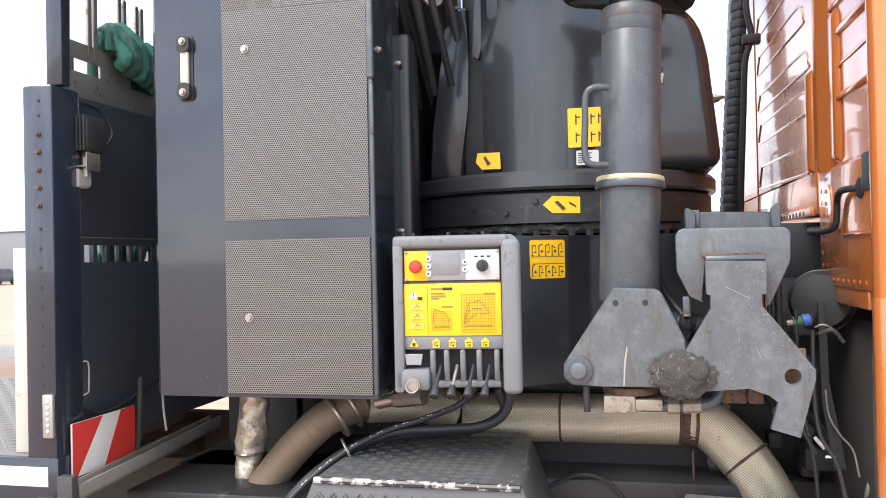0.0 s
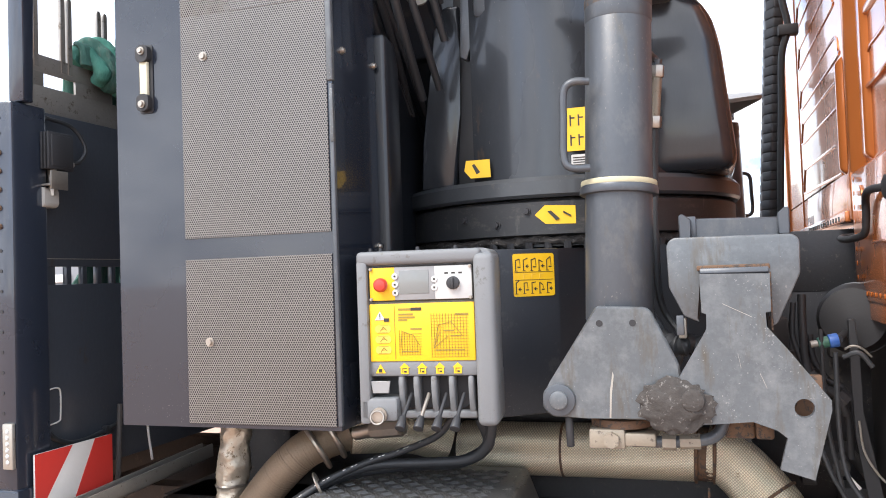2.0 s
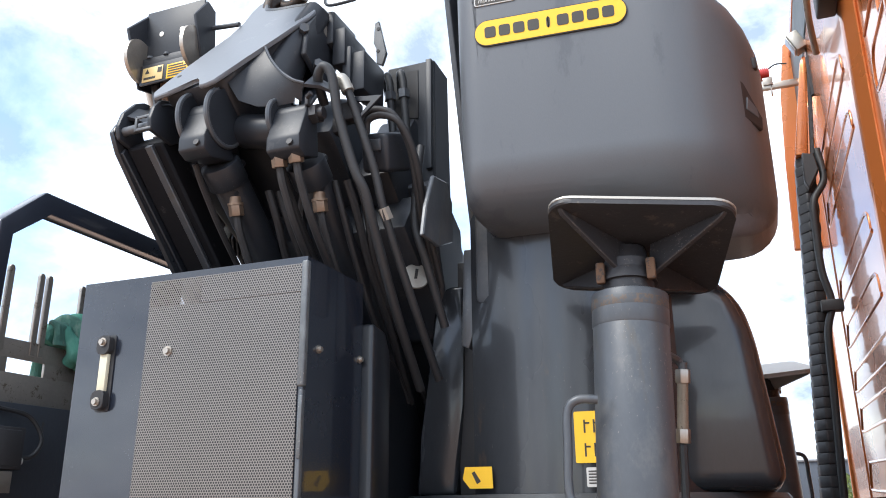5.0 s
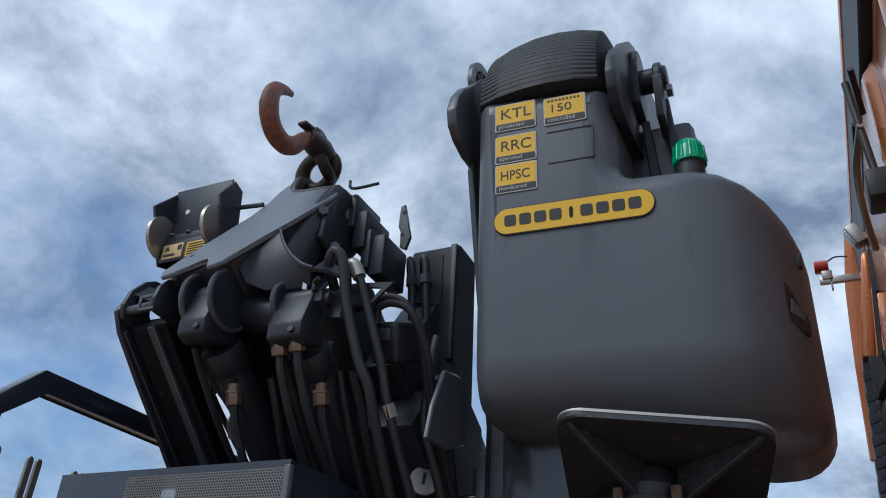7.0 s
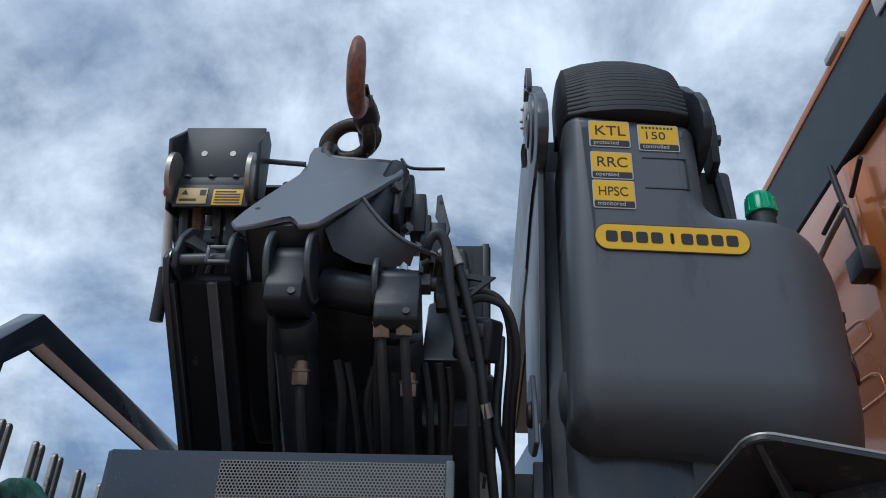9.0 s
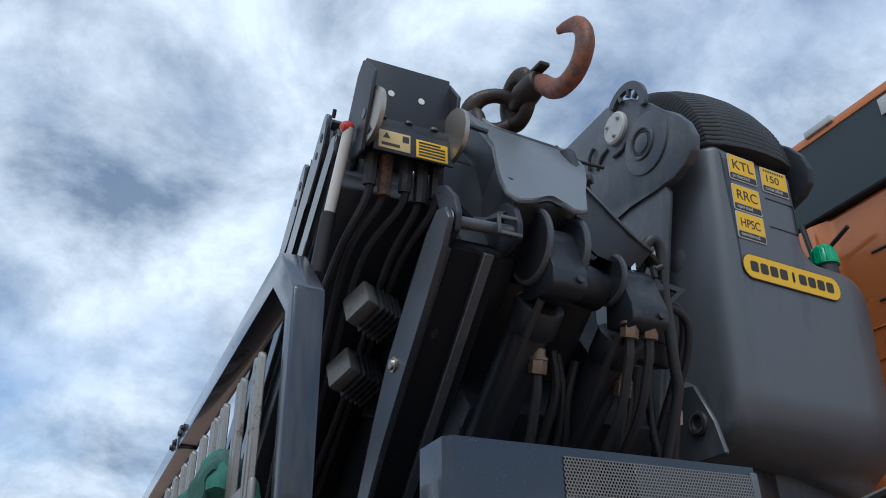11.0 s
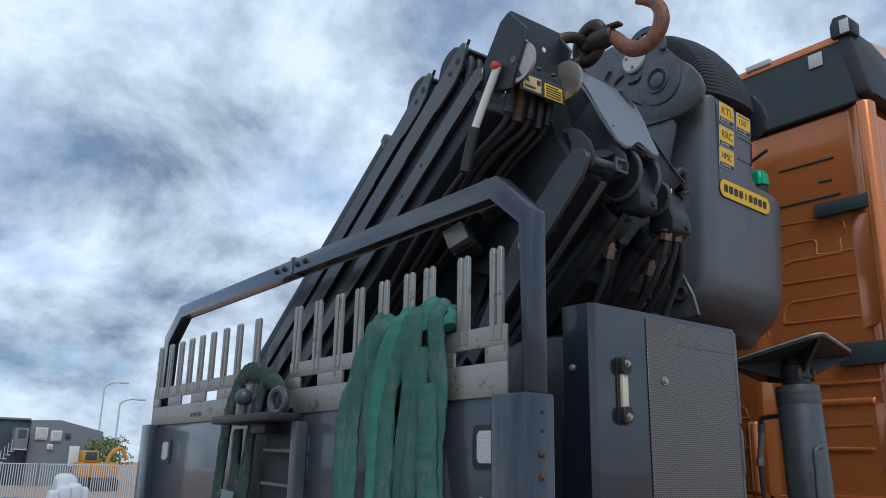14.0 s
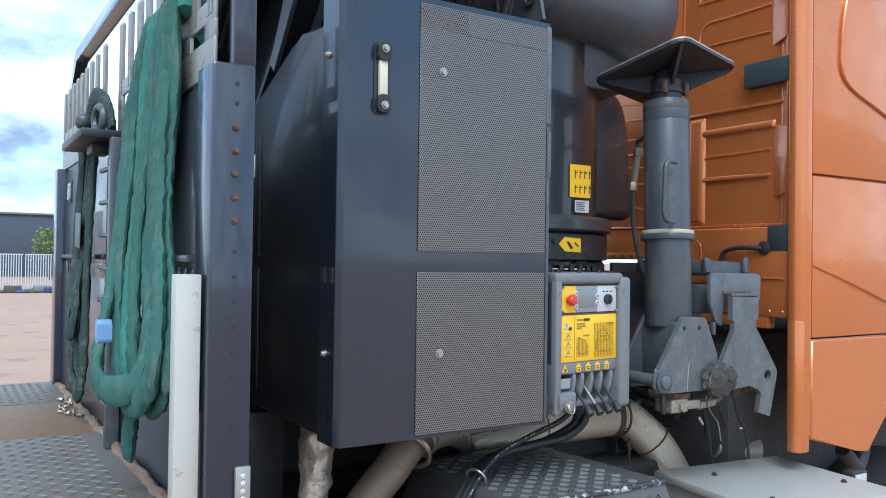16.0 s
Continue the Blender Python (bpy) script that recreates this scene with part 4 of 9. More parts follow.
# ---------- exhaust ----------
ex = thing("exhaust_pipe", (0.4, 0.53, 1.1), "dimpled metal heat shield round the exhaust pipe", "exhaust pipe")
part("shield", tube([(0.02, 0.55, 1.275), (0.2, 0.53, 1.278), (0.42, 0.53, 1.28), (0.665, 0.53, 1.281)], 0.074, 28, 6), KNIT, ex)
part("elbow", tube([(0.70, 0.53, 1.281), (0.74, 0.525, 1.275), (0.80, 0.50, 1.225), (0.87, 0.46, 1.14), (0.95, 0.42, 0.98)], 0.073, 28, 6), KNIT, ex)
part("rusty_joint", rod((0.655, 0.53, 1.281), (0.725, 0.527, 1.277), 0.070, n=36), RUST, ex, "rusty bare pipe joint")
for x in (0.668, 0.714):
    part("clamp", ring((x, 0.53, 1.280), (1, 0, -0.04), 0.074, 0.005, 32, 8), RUST, ex)
part("seam", ring((0.315, 0.53, 1.279), (1, 0, 0), 0.0735, 0.004, 32, 8), RUST, ex)
part("seam", ring((0.845, 0.475, 1.18), (0.6, -0.3, -0.72), 0.0735, 0.004, 32, 8), RUST, ex)
part("clamp_tail", box(0.694, 0.700, 0.445, 0.452, 1.12, 1.21, 0.001), RUST, ex)
part("inlet_shield", tube([(-0.02, 0.50, 1.30), (-0.12, 0.44, 1.335), (-0.26, 0.36, 1.345)], 0.062, 24, 6), KNIT, ex)
part("flexible_section", tube([(-0.27, 0.36, 1.345), (-0.36, 0.30, 1.31), (-0.415, 0.28, 1.265), (-0.48, 0.28, 1.20), (-0.57, 0.28, 1.09), (-0.66, 0.28, 0.96)], 0.052, 24, 24, lambda t: 1 + 0.014 * math.sin(t * 330)), FLEX, ex)
for p, a in (((-0.30, 0.328, 1.335), (-0.7, -0.5, -0.45)), ((-0.335, 0.30, 1.31), (-0.7, -0.5, -0.5))):
    part("clamp", ring(p, a, 0.06, 0.008, 28, 8), ZINC, ex)
foil = thing("wrapped_pipe", (-0.62, 0.33, 1.0), "upright pipe wrapped in crumpled aluminium foil", "pipe")
fp = tube([(-0.615, 0.335, 1.43), (-0.62, 0.33, 1.30), (-0.635, 0.325, 1.15), (-0.66, 0.31, 0.95)], 0.043, 30, 16)
for v in fp.verts:
    d = v.co.copy()
    v.co += Vector((noise.noise(d * 22), noise.noise(d * 22 + Vector((7, 1, 3))), 0)) * 0.013 + Vector((noise.noise(d * 60), noise.noise(d * 60 + Vector((2, 9, 3))), 0)) * 0.006
part("foil", fp, FOIL, foil)
part("band", ring((-0.632, 0.326, 1.19), (0, 0, 1), 0.044, 0.005, 24, 6), ZINC, foil)
part("pipe_end", rod((-0.615, 0.335, 1.42), (-0.612, 0.337, 1.50), 0.033, n=18), FLEX, foil)

hoses = thing("hydraulic_hoses", (-0.1, 0.2, 1.2), "black hydraulic hoses under the control box", "hose bundle")
for i, pts in enumerate(([(0.215, 0.14, 1.45), (0.20, 0.15, 1.37), (0.14, 0.17, 1.325), (0.02, 0.18, 1.31), (-0.12, 0.16, 1.30), (-0.24, 0.11, 1.255), (-0.34, 0.05, 1.17), (-0.43, -0.02, 1.05)],
                         [(0.13, 0.10, 1.44), (0.08, 0.12, 1.39), (-0.02, 0.15, 1.345), (-0.14, 0.14, 1.305), (-0.25, 0.09, 1.25), (-0.35, 0.03, 1.165), (-0.45, -0.04, 1.04)],
                         [(0.18, 0.16, 1.43), (0.19, 0.18, 1.36), (0.10, 0.22, 1.305), (-0.05, 0.22, 1.29), (-0.2, 0.16, 1.27), (-0.33, 0.08, 1.19), (-0.43, 0.0, 1.07)])):
    hz = part("hose", tube(pts, (0.0125, 0.0085, 0.015)[i], 10), HOSE, hoses)
    if i == 1:
        way = smooth_path(pts, 12)
        dashes = []
        for k in range(14, len(way) - 14):
            if k % 7 in (1, 2, 4):
                lift = Vector((0, -0.0066, 0.0052))
                dashes.append(rod(way[k] + lift, way[k] * 0.35 + way[k + 1] * 0.65 + lift, 0.0011, n=6))
        part("printed_line", join(*dashes), WHITE, hz, "white printed line", kind="stuff")
part("clip", ring((-0.235, 0.105, 1.262), (-0.8, -0.4, -0.4), 0.03, 0.004, 18, 6), ZINC, hoses)
part("coupling", join(rod((-0.03, 0.17, 1.40), (-0.12, 0.20, 1.385), 0.024, n=8), rod((-0.12, 0.20, 1.385), (-0.18, 0.22, 1.37), 0.018, n=14)), ZINC, hoses)

cover_plate = thing("cover_box", (0.9, 0.2, 0.9), "pale metal cover box behind the cab", "metal box")
part("lid", moved(box(-0.30, 0.30, -0.30, 0.24, 1.10, 1.13, 0.01), pose(0.93, 0.02, 0.0, 0, 0, -7)), LIGHTBOX, cover_plate)
part("body", moved(box(-0.28, 0.28, -0.28, 0.22, 0.72, 1.1, 0.01), pose(0.93, 0.02, 0.0, 0, 0, -7)), LIGHTBOX, cover_plate)
for x, y in ((0.72, -0.15), (0.80, 0.14), (1.12, -0.14)):
    screw((x, y, 1.13), (0, 0, 1), 0.008, cover_plate, RUBBER)


# ---------- cooler cabinet ----------
CX0, CX1, CY, CZ0, CZ1 = -0.728, -0.100, -0.028, 1.425, 2.524
cab = thing("cooler_cabinet", (-0.41, 0.1, CZ0), "dark grey sheet metal cabinet with a perforated front", "machine cabinet")
shell = prism([(CX0 + 0.014, CY), (CX1, CY), (CX1, 0.235), (CX1 - 0.03, 0.235), (CX1 - 0.03, 0.075), (CX0, 0.075), (CX0, CY + 0.014)], "z", CZ0, 2.4455, 0)
shell = part("shell", join(shell, prism([(CX0 + 0.014, CY), (-0.513, CY), (-0.513, 0.075), (CX0, 0.075), (CX0, CY + 0.014)], "z", 2.4455, 2.5065, 0),
                           prism([(-0.372, CY), (CX1, CY), (CX1, 0.235), (CX1 - 0.03, 0.235), (CX1 - 0.03, 0.075), (-0.372, 0.075)], "z", 2.4455, 2.5065, 0),
                           prism([(CX0 + 0.014, CY), (CX1, CY), (CX1, 0.235), (CX1 - 0.03, 0.235), (CX1 - 0.03, 0.075), (CX0, 0.075), (CX0, CY + 0.014)], "z", 2.5065, CZ1, 0)), CABINET, cab)
GX0, GX1 = -0.514, CX1 - 0.012
for gx0, z0, z1 in ((GX0, 1.435, 1.838), (GX0, 1.890, 2.4455), (-0.3715, 2.4457, 2.508)):
    part("perforated_panel", box(gx0, GX1, CY - 0.0035, CY - 0.0005, z0, z1, 0.0008, 1), PERFO, shell, "perforated sheet panel")
# worn edge; the paler tone also holds its bright highlight
part("edge_profile", box(CX1 - 0.012, CX1 + 0.004, CY - 0.006, CY + 0.010, 2.244, CZ1 - 0.01, 0.004, 3), LEGWORN, shell, "worn edge with its highlight painted in as a paler tone")
part("edge_profile", box(CX1 - 0.008, CX1 + 0.002, CY - 0.004, CY + 0.010, CZ0 + 0.01, 2.238, 0.003, 3), LEG, shell)
for x, z in ((-0.448, 2.342), (-0.448, 1.634)):
    screw((x, CY - 0.0035, z), (0, -1, 0), 0.0085, shell)
for y, z in ((0.222, 2.338), (0.224, 1.86), (0.03, 2.33)):
    screw((CX1, y, z), (1, 0, 0), 0.007, shell)
for z in (2.36, 1.64):
    screw((CX0, 0.04, z), (-1, 0, 0), 0.007, shell)
hx = -0.6205
lp = part("grip_plate", prism(rounded(hx - 0.021, hx + 0.021, 2.216, 2.392, 0.008), "y", CY - 0.003, CY - 0.0006, 0.001), BLACKPL, shell)
for z in (2.345, 2.220):
    part("handle_end", prism(rounded(hx - 0.018, hx + 0.018, z, z + 0.043, 0.012), "y", CY - 0.020, CY - 0.003, 0.003), RUBBER, lp)
part("inlay", box(hx - 0.011, hx + 0.011, CY - 0.014, CY - 0.003, 2.261, 2.347, 0.002), CREAM, lp, "cream handle inlay")
for z in (2.373, 2.237):
    screw((hx, CY - 0.020, z), (0, -1, 0), 0.0075, lp)
part("open_panel", box(GX0, -0.3717, CY - 0.0030, CY - 0.0015, 2.4457, 2.508, 0), PERFOOPEN, shell, "perforated patch open to the daylight behind it")
part("worn_patch", box(CX1 - 0.006, CX1 + 0.0035, CY - 0.0065, CY + 0.004, 2.10, 2.225, 0.002), LEGWORN, shell, "bare metal patch on the edge")

tank = thing("oil_tank", (-0.4, 0.6, 1.42), "black rounded oil tank behind the cabinet", "oil tank")
part("body", prism([(0.077, 1.425), (0.9, 1.425), (0.9, 1.9), (0.66, 2.28), (0.60, 2.345), (0.32, 2.452), (0.24, 2.458), (0.077, 2.458)], "x", -0.715, -0.135, 0.02, 3), TANKBLACK, tank)
part("rear_cover", prism([(0.236, 1.43), (0.34, 1.43), (0.34, 2.36), (0.31, 2.42), (0.236, 2.43)], "x", -0.134, -0.070, 0.014, 3), TANKBLACK, tank)
for z in (1.66, 2.05):
    part("strap", box(-0.7185, -0.7125, 0.55, 0.59, z - 0.18, z + 0.18, 0.002), LEGDARK, tank)

# ---------- control box ----------
ctl = thing("control_box", (0.1, 0.08, 1.435), "grey moulded crane control box with a yellow panel", "control box")
ROT = Matrix.Rotation(radians(7.2), 4, "Z")


def cb(bm):
    return moved(bm, ROT)


C0, C1, D0, D1 = -0.060, 0.264, 1.436, 1.838
hull = part("hull", cb(join(prism(rounded(C0, C1 - 0.006, 1.555, D1, 0.022), "y", 0.006, 0.15, 0.008, 2),
                            box(C0 + 0.002, C0 + 0.012, 0.02, 0.15, D0, 1.56, 0.004), box(C1 - 0.045, C1 - 0.004, 0.012, 0.15, D0, 1.56, 0.01),
                            box(C0, 0.03, -0.012, 0.06, D0 + 0.01, 1.5, 0.008), box(C0, C1 - 0.01, 0.10, 0.15, D0 + 0.05, 1.57, 0.004),
                            box(C0 + 0.0, C1 - 0.045, 0.0, 0.05, 1.548, 1.585, 0.006))), GREYPL, ctl)
part("bezel", cb(join(box(C0 + 0.0, C0 + 0.026, -0.012, 0.03, D0 + 0.004, D1 - 0.02, 0.007), box(C1 - 0.048, C1, -0.02, 0.10, D0, D1 - 0.012, 0.014, 3), box(C0 + 0.0, C1 - 0.03, -0.012, 0.03, D1 - 0.032, D1, 0.010, 3))), GREYPL, hull)
disp = part("display_panel", cb(box(-0.033, 0.214, -0.001, 0.008, 1.721, 1.803, 0.003)), INK, ctl)
part("yellow_field", cb(box(-0.030, 0.030, -0.0022, -0.0008, 1.724, 1.800, 0.001)), YELLOW, disp)
part("grey_field", cb(box(0.030, 0.125, -0.0022, -0.0008, 1.724, 1.800, 0.001)), MIDPL, disp)
part("white_field", cb(box(0.125, 0.211, -0.0022, -0.0008, 1.724, 1.800, 0.001)), LIGHTPL, disp)
part("screen", cb(box(0.041, 0.111, -0.0036, -0.0022, 1.738, 1.792, 0.001)), LCD, disp, "grey display screen")
part("stop_button", cb(join(rod((0, -0.002, 1.760), (0, -0.012, 1.760), 0.011, n=20), lathe([(0.010, 0), (0.0165, 0.004), (0.0165, 0.010), (0.012, 0.016), (0.004, 0.018)], (0, -0.010, 1.760), (0, -1, 0), 24))), RED, disp, "red emergency stop button")
part("selector_knob", cb(join(rod((0.168, -0.002, 1.760), (0.168, -0.014, 1.760), 0.0155, 0.0145, n=20, w=0.002), box(0.1655, 0.1705, -0.019, -0.012, 1.748, 1.772, 0.001))), BLACKPL, disp, "black selector knob")
for x, z in ((0.031, 1.779), (0.031, 1.760), (0.031, 1.741), (0.124, 1.770), (0.124, 1.751)):
    part("key", cb(rod((x, -0.0022, z), (x, -0.005, z), 0.0078, 0.0072, n=16)), LIGHTPL, disp)
    part("key_mark", cb(box(x - 0.0022, x + 0.0022, -0.0056, -0.0051, z - 0.0022, z + 0.0022, 0)), INK, disp)
for x, z in ((-0.0265, 1.797), (-0.0265, 1.727), (0.2075, 1.797), (0.2075, 1.727)):
    screw(ROT @ Vector((x, -0.002, z)), ROT @ Vector((0, -1, 0)), 0.003, disp)
part("knob_marks", cb(join(*[box(x, x + 0.009, -0.0028, -0.0021, 1.781, 1.785, 0) for x in (0.148, 0.164, 0.18)])), INK, disp)

chart = part("load_chart_plate", cb(box(-0.033, 0.214, -0.002, 0.006, 1.583, 1.716, 0.002)), YELLOW, ctl, "yellow load chart plate")
YP = -0.0026


def bars(rects, d=0.0007):
    return cb(join(*[box(x0, x1, YP - d, YP + 0.0007, z0, z1, 0) for x0, x1, z0, z1 in rects]))


part("title_block", bars([(0.066, 0.091, 1.699, 1.706)]), INK, chart)
part("title_bars", bars([(0.036, 0.065, 1.700, 1.705), (0.036, 0.071, 1.689, 1.693), (0.036, 0.075, 1.682, 1.686), (0.036, 0.057, 1.676, 1.680)]), INKBROWN, chart)
part("divider", bars([(0.0265, 0.0273, 1.588, 1.711)]), INKBROWN, chart)
small = [(0.037 + 0.006 * i, 0.03745 + 0.006 * i, 1.598, 1.655 - 0.0012 * i * i * 0.5) for i in range(9)] + [(0.036, 0.09, 1.598 + 0.006 * i, 1.59845 + 0.006 * i) for i in range(9)]
part("small_chart", bars(small + [(0.064, 0.091, 1.655, 1.659), (0.042, 0.082, 1.6045, 1.607)]), INKBROWN, chart, kind="stuff")
big = [(0.113 + 0.0068 * i, 0.11345 + 0.0068 * i, 1.592, 1.692) for i in range(13)] + [(0.112, 0.2, 1.592 + 0.0068 * i, 1.59245 + 0.0068 * i) for i in range(15)]
part("large_chart", bars(big + [(0.17, 0.2, 1.686, 1.691), (0.142, 0.166, 1.650, 1.653), (0.158, 0.182, 1.638, 1.641), (0.122, 0.19, 1.6065, 1.609)]), INKBROWN, chart, kind="stuff")


def stroke(x0, z0, x1, z1, w=0.0012):
    a = math.atan2(z1 - z0, x1 - x0)
    dx, dz = -math.sin(a) * w / 2, math.cos(a) * w / 2
    return prism([(x0 + dx, z0 + dz), (x0 - dx, z0 - dz), (x1 - dx, z1 - dz), (x1 + dx, z1 + dz)], "y", YP - 0.0012, YP, 0)


part("chart_curve", cb(join(stroke(0.118, 1.612, 0.13, 1.665), stroke(0.13, 1.665, 0.16, 1.672), stroke(0.118, 1.612, 0.134, 1.652), stroke(0.118, 1.612, 0.152, 1.640), stroke(0.16, 1.672, 0.185, 1.64))), INKBROWN, chart)
part("chart_curve", cb(join(stroke(0.04, 1.615, 0.044, 1.652), stroke(0.044, 1.652, 0.07, 1.643), stroke(0.07, 1.643, 0.084, 1.62))), INKBROWN, chart)
part("warning_triangle", cb(prism([(-0.02, 1.679), (0.005, 1.679), (-0.0075, 1.699)], "y", YP - 0.0007, YP, 0)), LIGHTPL, chart)
part("triangle_mark", bars([(-0.0085, -0.0065, 1.685, 1.694), (-0.0085, -0.0065, 1.681, 1.683), (0.002, 0.014, 1.675, 1.683)], 0.0014), INK, chart)
for z in (1.658, 1.634, 1.610):
    part("pictogram_frame", cb(prism(rounded(-0.02, 0.018, z - 0.0095, z + 0.0095, 0.009, 3), "y", YP - 0.0004, YP, 0)), YELLOWSOFT, chart)
    part("pictogram", cb(join(stroke(-0.008, z - 0.005, 0.0, z + 0.005, 0.002), stroke(0.0, z + 0.005, 0.008, z - 0.003, 0.002), stroke(-0.004, z, 0.006, z, 0.0012), stroke(-0.013, z - 0.008, 0.011, z - 0.008, 0.0007), stroke(-0.013, z + 0.008, 0.011, z + 0.008, 0.0007))), INKBROWN, chart)
part("symbol_triangle", cb(prism([(-0.022, 1.556), (0.002, 1.556), (-0.010, 1.577)], "y", -0.0018, -0.0002, 0)), YELLOW, hull)
part("symbol_mark", cb(box(-0.014, -0.006, -0.0026, -0.0018, 1.558, 1.566, 0)), INK, hull)
for i in range(4):
    x = 0.047 + 0.0415 * i
    s_ = part("lever_symbol", cb(prism([(x - 0.009, 1.554), (x + 0.009, 1.554), (x + 0.009, 1.568), (x + 0.012, 1.568), (x, 1.579), (x - 0.012, 1.568), (x - 0.009, 1.568)], "y", -0.0018, -0.0002, 0)), YELLOW, hull)
    part("symbol_lines", cb(join(box(x - 0.005, x - 0.0035, -0.0025, -0.0018, 1.557, 1.567, 0), box(x - 0.005, x + 0.006, -0.0025, -0.0018, 1.5655, 1.567, 0), box(x - 0.001, x + 0.005, -0.0025, -0.0018, 1.557, 1.561, 0))), INK, s_)
    part("lever_slot", cb(prism(rounded(x + 0.004 - 0.0150, x + 0.004 + 0.0150, 1.470, 1.552, 0.012), "y", 0.040, 0.052, 0.002)), RUBBER, hull)
    lv = part("lever", cb(rod((x + 0.009, 0.022, 1.505), (x - 0.001, -0.038, 1.452), 0.0045, n=10)), ZINC if i == 1 else BLACKPL, ctl)
    part("lever_knob", cb(rod((x + 0.0005, -0.030, 1.461), (x - 0.003, -0.052, 1.437), 0.0075, 0.0125, n=14, w=0.002)), BLACKPL, lv)
for x in (0.0365, 0.0718, 0.1133, 0.1548, 0.2000):
    rib_ = cb(prism([(0.003, 1.549), (0.001, 1.530), (0.006, 1.500), (0.018, 1.470), (0.026, 1.452), (0.05, 1.452), (0.05, 1.549)], "x", x - 0.0068, x + 0.0068, 0.005, 3))
    part("divider_rib", rib_, GREYPL, hull)
part("pocket_sill", cb(box(0.03, 0.21, 0.020, 0.05, 1.448, 1.466, 0.005, 3)), GREYPL, hull)
ks = part("key_switch", cb(join(rod((-0.012, -0.01, 1.462), (-0.012, -0.022, 1.462), 0.018, n=20), rod((-0.012, -0.022, 1.462), (-0.012, -0.026, 1.462), 0.012, n=20))), ZINC, ctl, "metal socket with a ring")
part("pull_ring", cb(ring((-0.014, -0.031, 1.459), (0.2, -1, 0.2), 0.015, 0.0022, 20, 6)), ZINC, ks)
part("socket_flap", cb(prism([(-0.03, 1.51), (0.008, 1.51), (0.012, 1.538), (-0.034, 1.538)], "y", -0.004, 0.002, 0.001)), MIDPL, hull, "pale label")
for x in (-0.035, -0.01, 0.08, 0.17):
    screw(ROT @ Vector((x, 0.03, D1)), (0, 0, 1), 0.005, hull, BLACKPL)

# ---------- crane base, slewing ring and turret ----------
base = thing("crane_pedestal", (0.3, 0.9, 1.12), "black crane base housing with a yellow operation decal", "crane base")
bx = part("housing", prism([(0.20, 0.13), (0.365, 0.26), (0.42, 0.34), (0.80, 0.36), (0.86, 0.5), (0.86, 1.6), (-0.2, 1.6), (-0.2, 0.36), (-0.1, 0.2)], "z", 1.43, 1.836, 0.006, 2), DARK, base)
part("foot_block", box(-0.1, 0.8, 0.62, 1.5, 1.11, 1.44, 0.01), FRAME, base)
nrm = Vector((0.13, -0.165, 0)).normalized()
along = Vector((0.165, 0.13, 0)).normalized()


def on_face(p0):
    """A sheet on the slanted side of the housing."""
    return Matrix(((along.x, nrm.x, 0, p0[0]), (along.y, nrm.y, 0, p0[1]), (0, 0, 1, p0[2]), (0, 0, 0, 1)))


st = part("operation_decal", moved(prism(rounded(0, 0.112, 0, 0.105, 0.006), "y", 0.0005, 0.0015, 0), on_face((0.268, 0.1836, 1.719))), YELLOW, bx, "yellow operation decal with black symbols")
rnd = random.Random(5)


def ink_line(x0, z0, x1, z1, w):
    """A thin printed line on a decal's face."""
    d = Vector((x1 - x0, z1 - z0)).normalized() * (w / 2)
    return prism([(x0 - d.y, z0 + d.x), (x1 - d.y, z1 + d.x), (x1 + d.y, z1 - d.x), (x0 + d.y, z0 - d.x)], "y", 0.0015, 0.0022, 0)


for r_ in range(2):
    for c_ in range(5):
        x, z = 0.005 + 0.0212 * c_, 0.062 - 0.056 * r_
        rise, reach = rnd.uniform(-0.006, 0.008), rnd.uniform(0.010, 0.014)
        sign = [ink_line(x + 0.002, z + 0.002, x + 0.002, z + 0.028, 0.0022), ink_line(x + 0.002, z + 0.027, x + reach, z + 0.027 + rise, 0.0024), ink_line(x - 0.001, z + 0.001, x + 0.007, z + 0.001, 0.0016)]
        if (c_ + r_) % 2:
            sign += [prism([(x + 0.007, z + 0.012), (x + 0.013, z + 0.007), (x + 0.013, z + 0.017)], "y", 0.0015, 0.0022, 0), ink_line(x + 0.013, z + 0.012, x + 0.017, z + 0.012, 0.002)]
        else:
            sign += [ink_line(x + reach, z + 0.027 + rise, x + reach + 0.001, z + 0.013, 0.0012), ink_line(x + 0.007, z + 0.010, x + 0.015, z + 0.010, 0.003)]
        part("symbol", moved(join(*sign), on_face((0.268, 0.1836, 1.719))), INK, st)
for z in (0.0405, 0.0595):
    part("divider", moved(ink_line(0.004, z, 0.108, z, 0.0012), on_face((0.268, 0.1836, 1.719))), INK, st)
for c_ in range(3):
    part("faded_symbol", moved(join(ink_line(0.028 + 0.022 * c_, 0.044, 0.028 + 0.022 * c_, 0.055, 0.0018), ink_line(0.028 + 0.022 * c_, 0.0545, 0.038 + 0.022 * c_, 0.0545, 0.0018)), on_face((0.268, 0.1836, 1.719))), YELLOWSOFT, st)

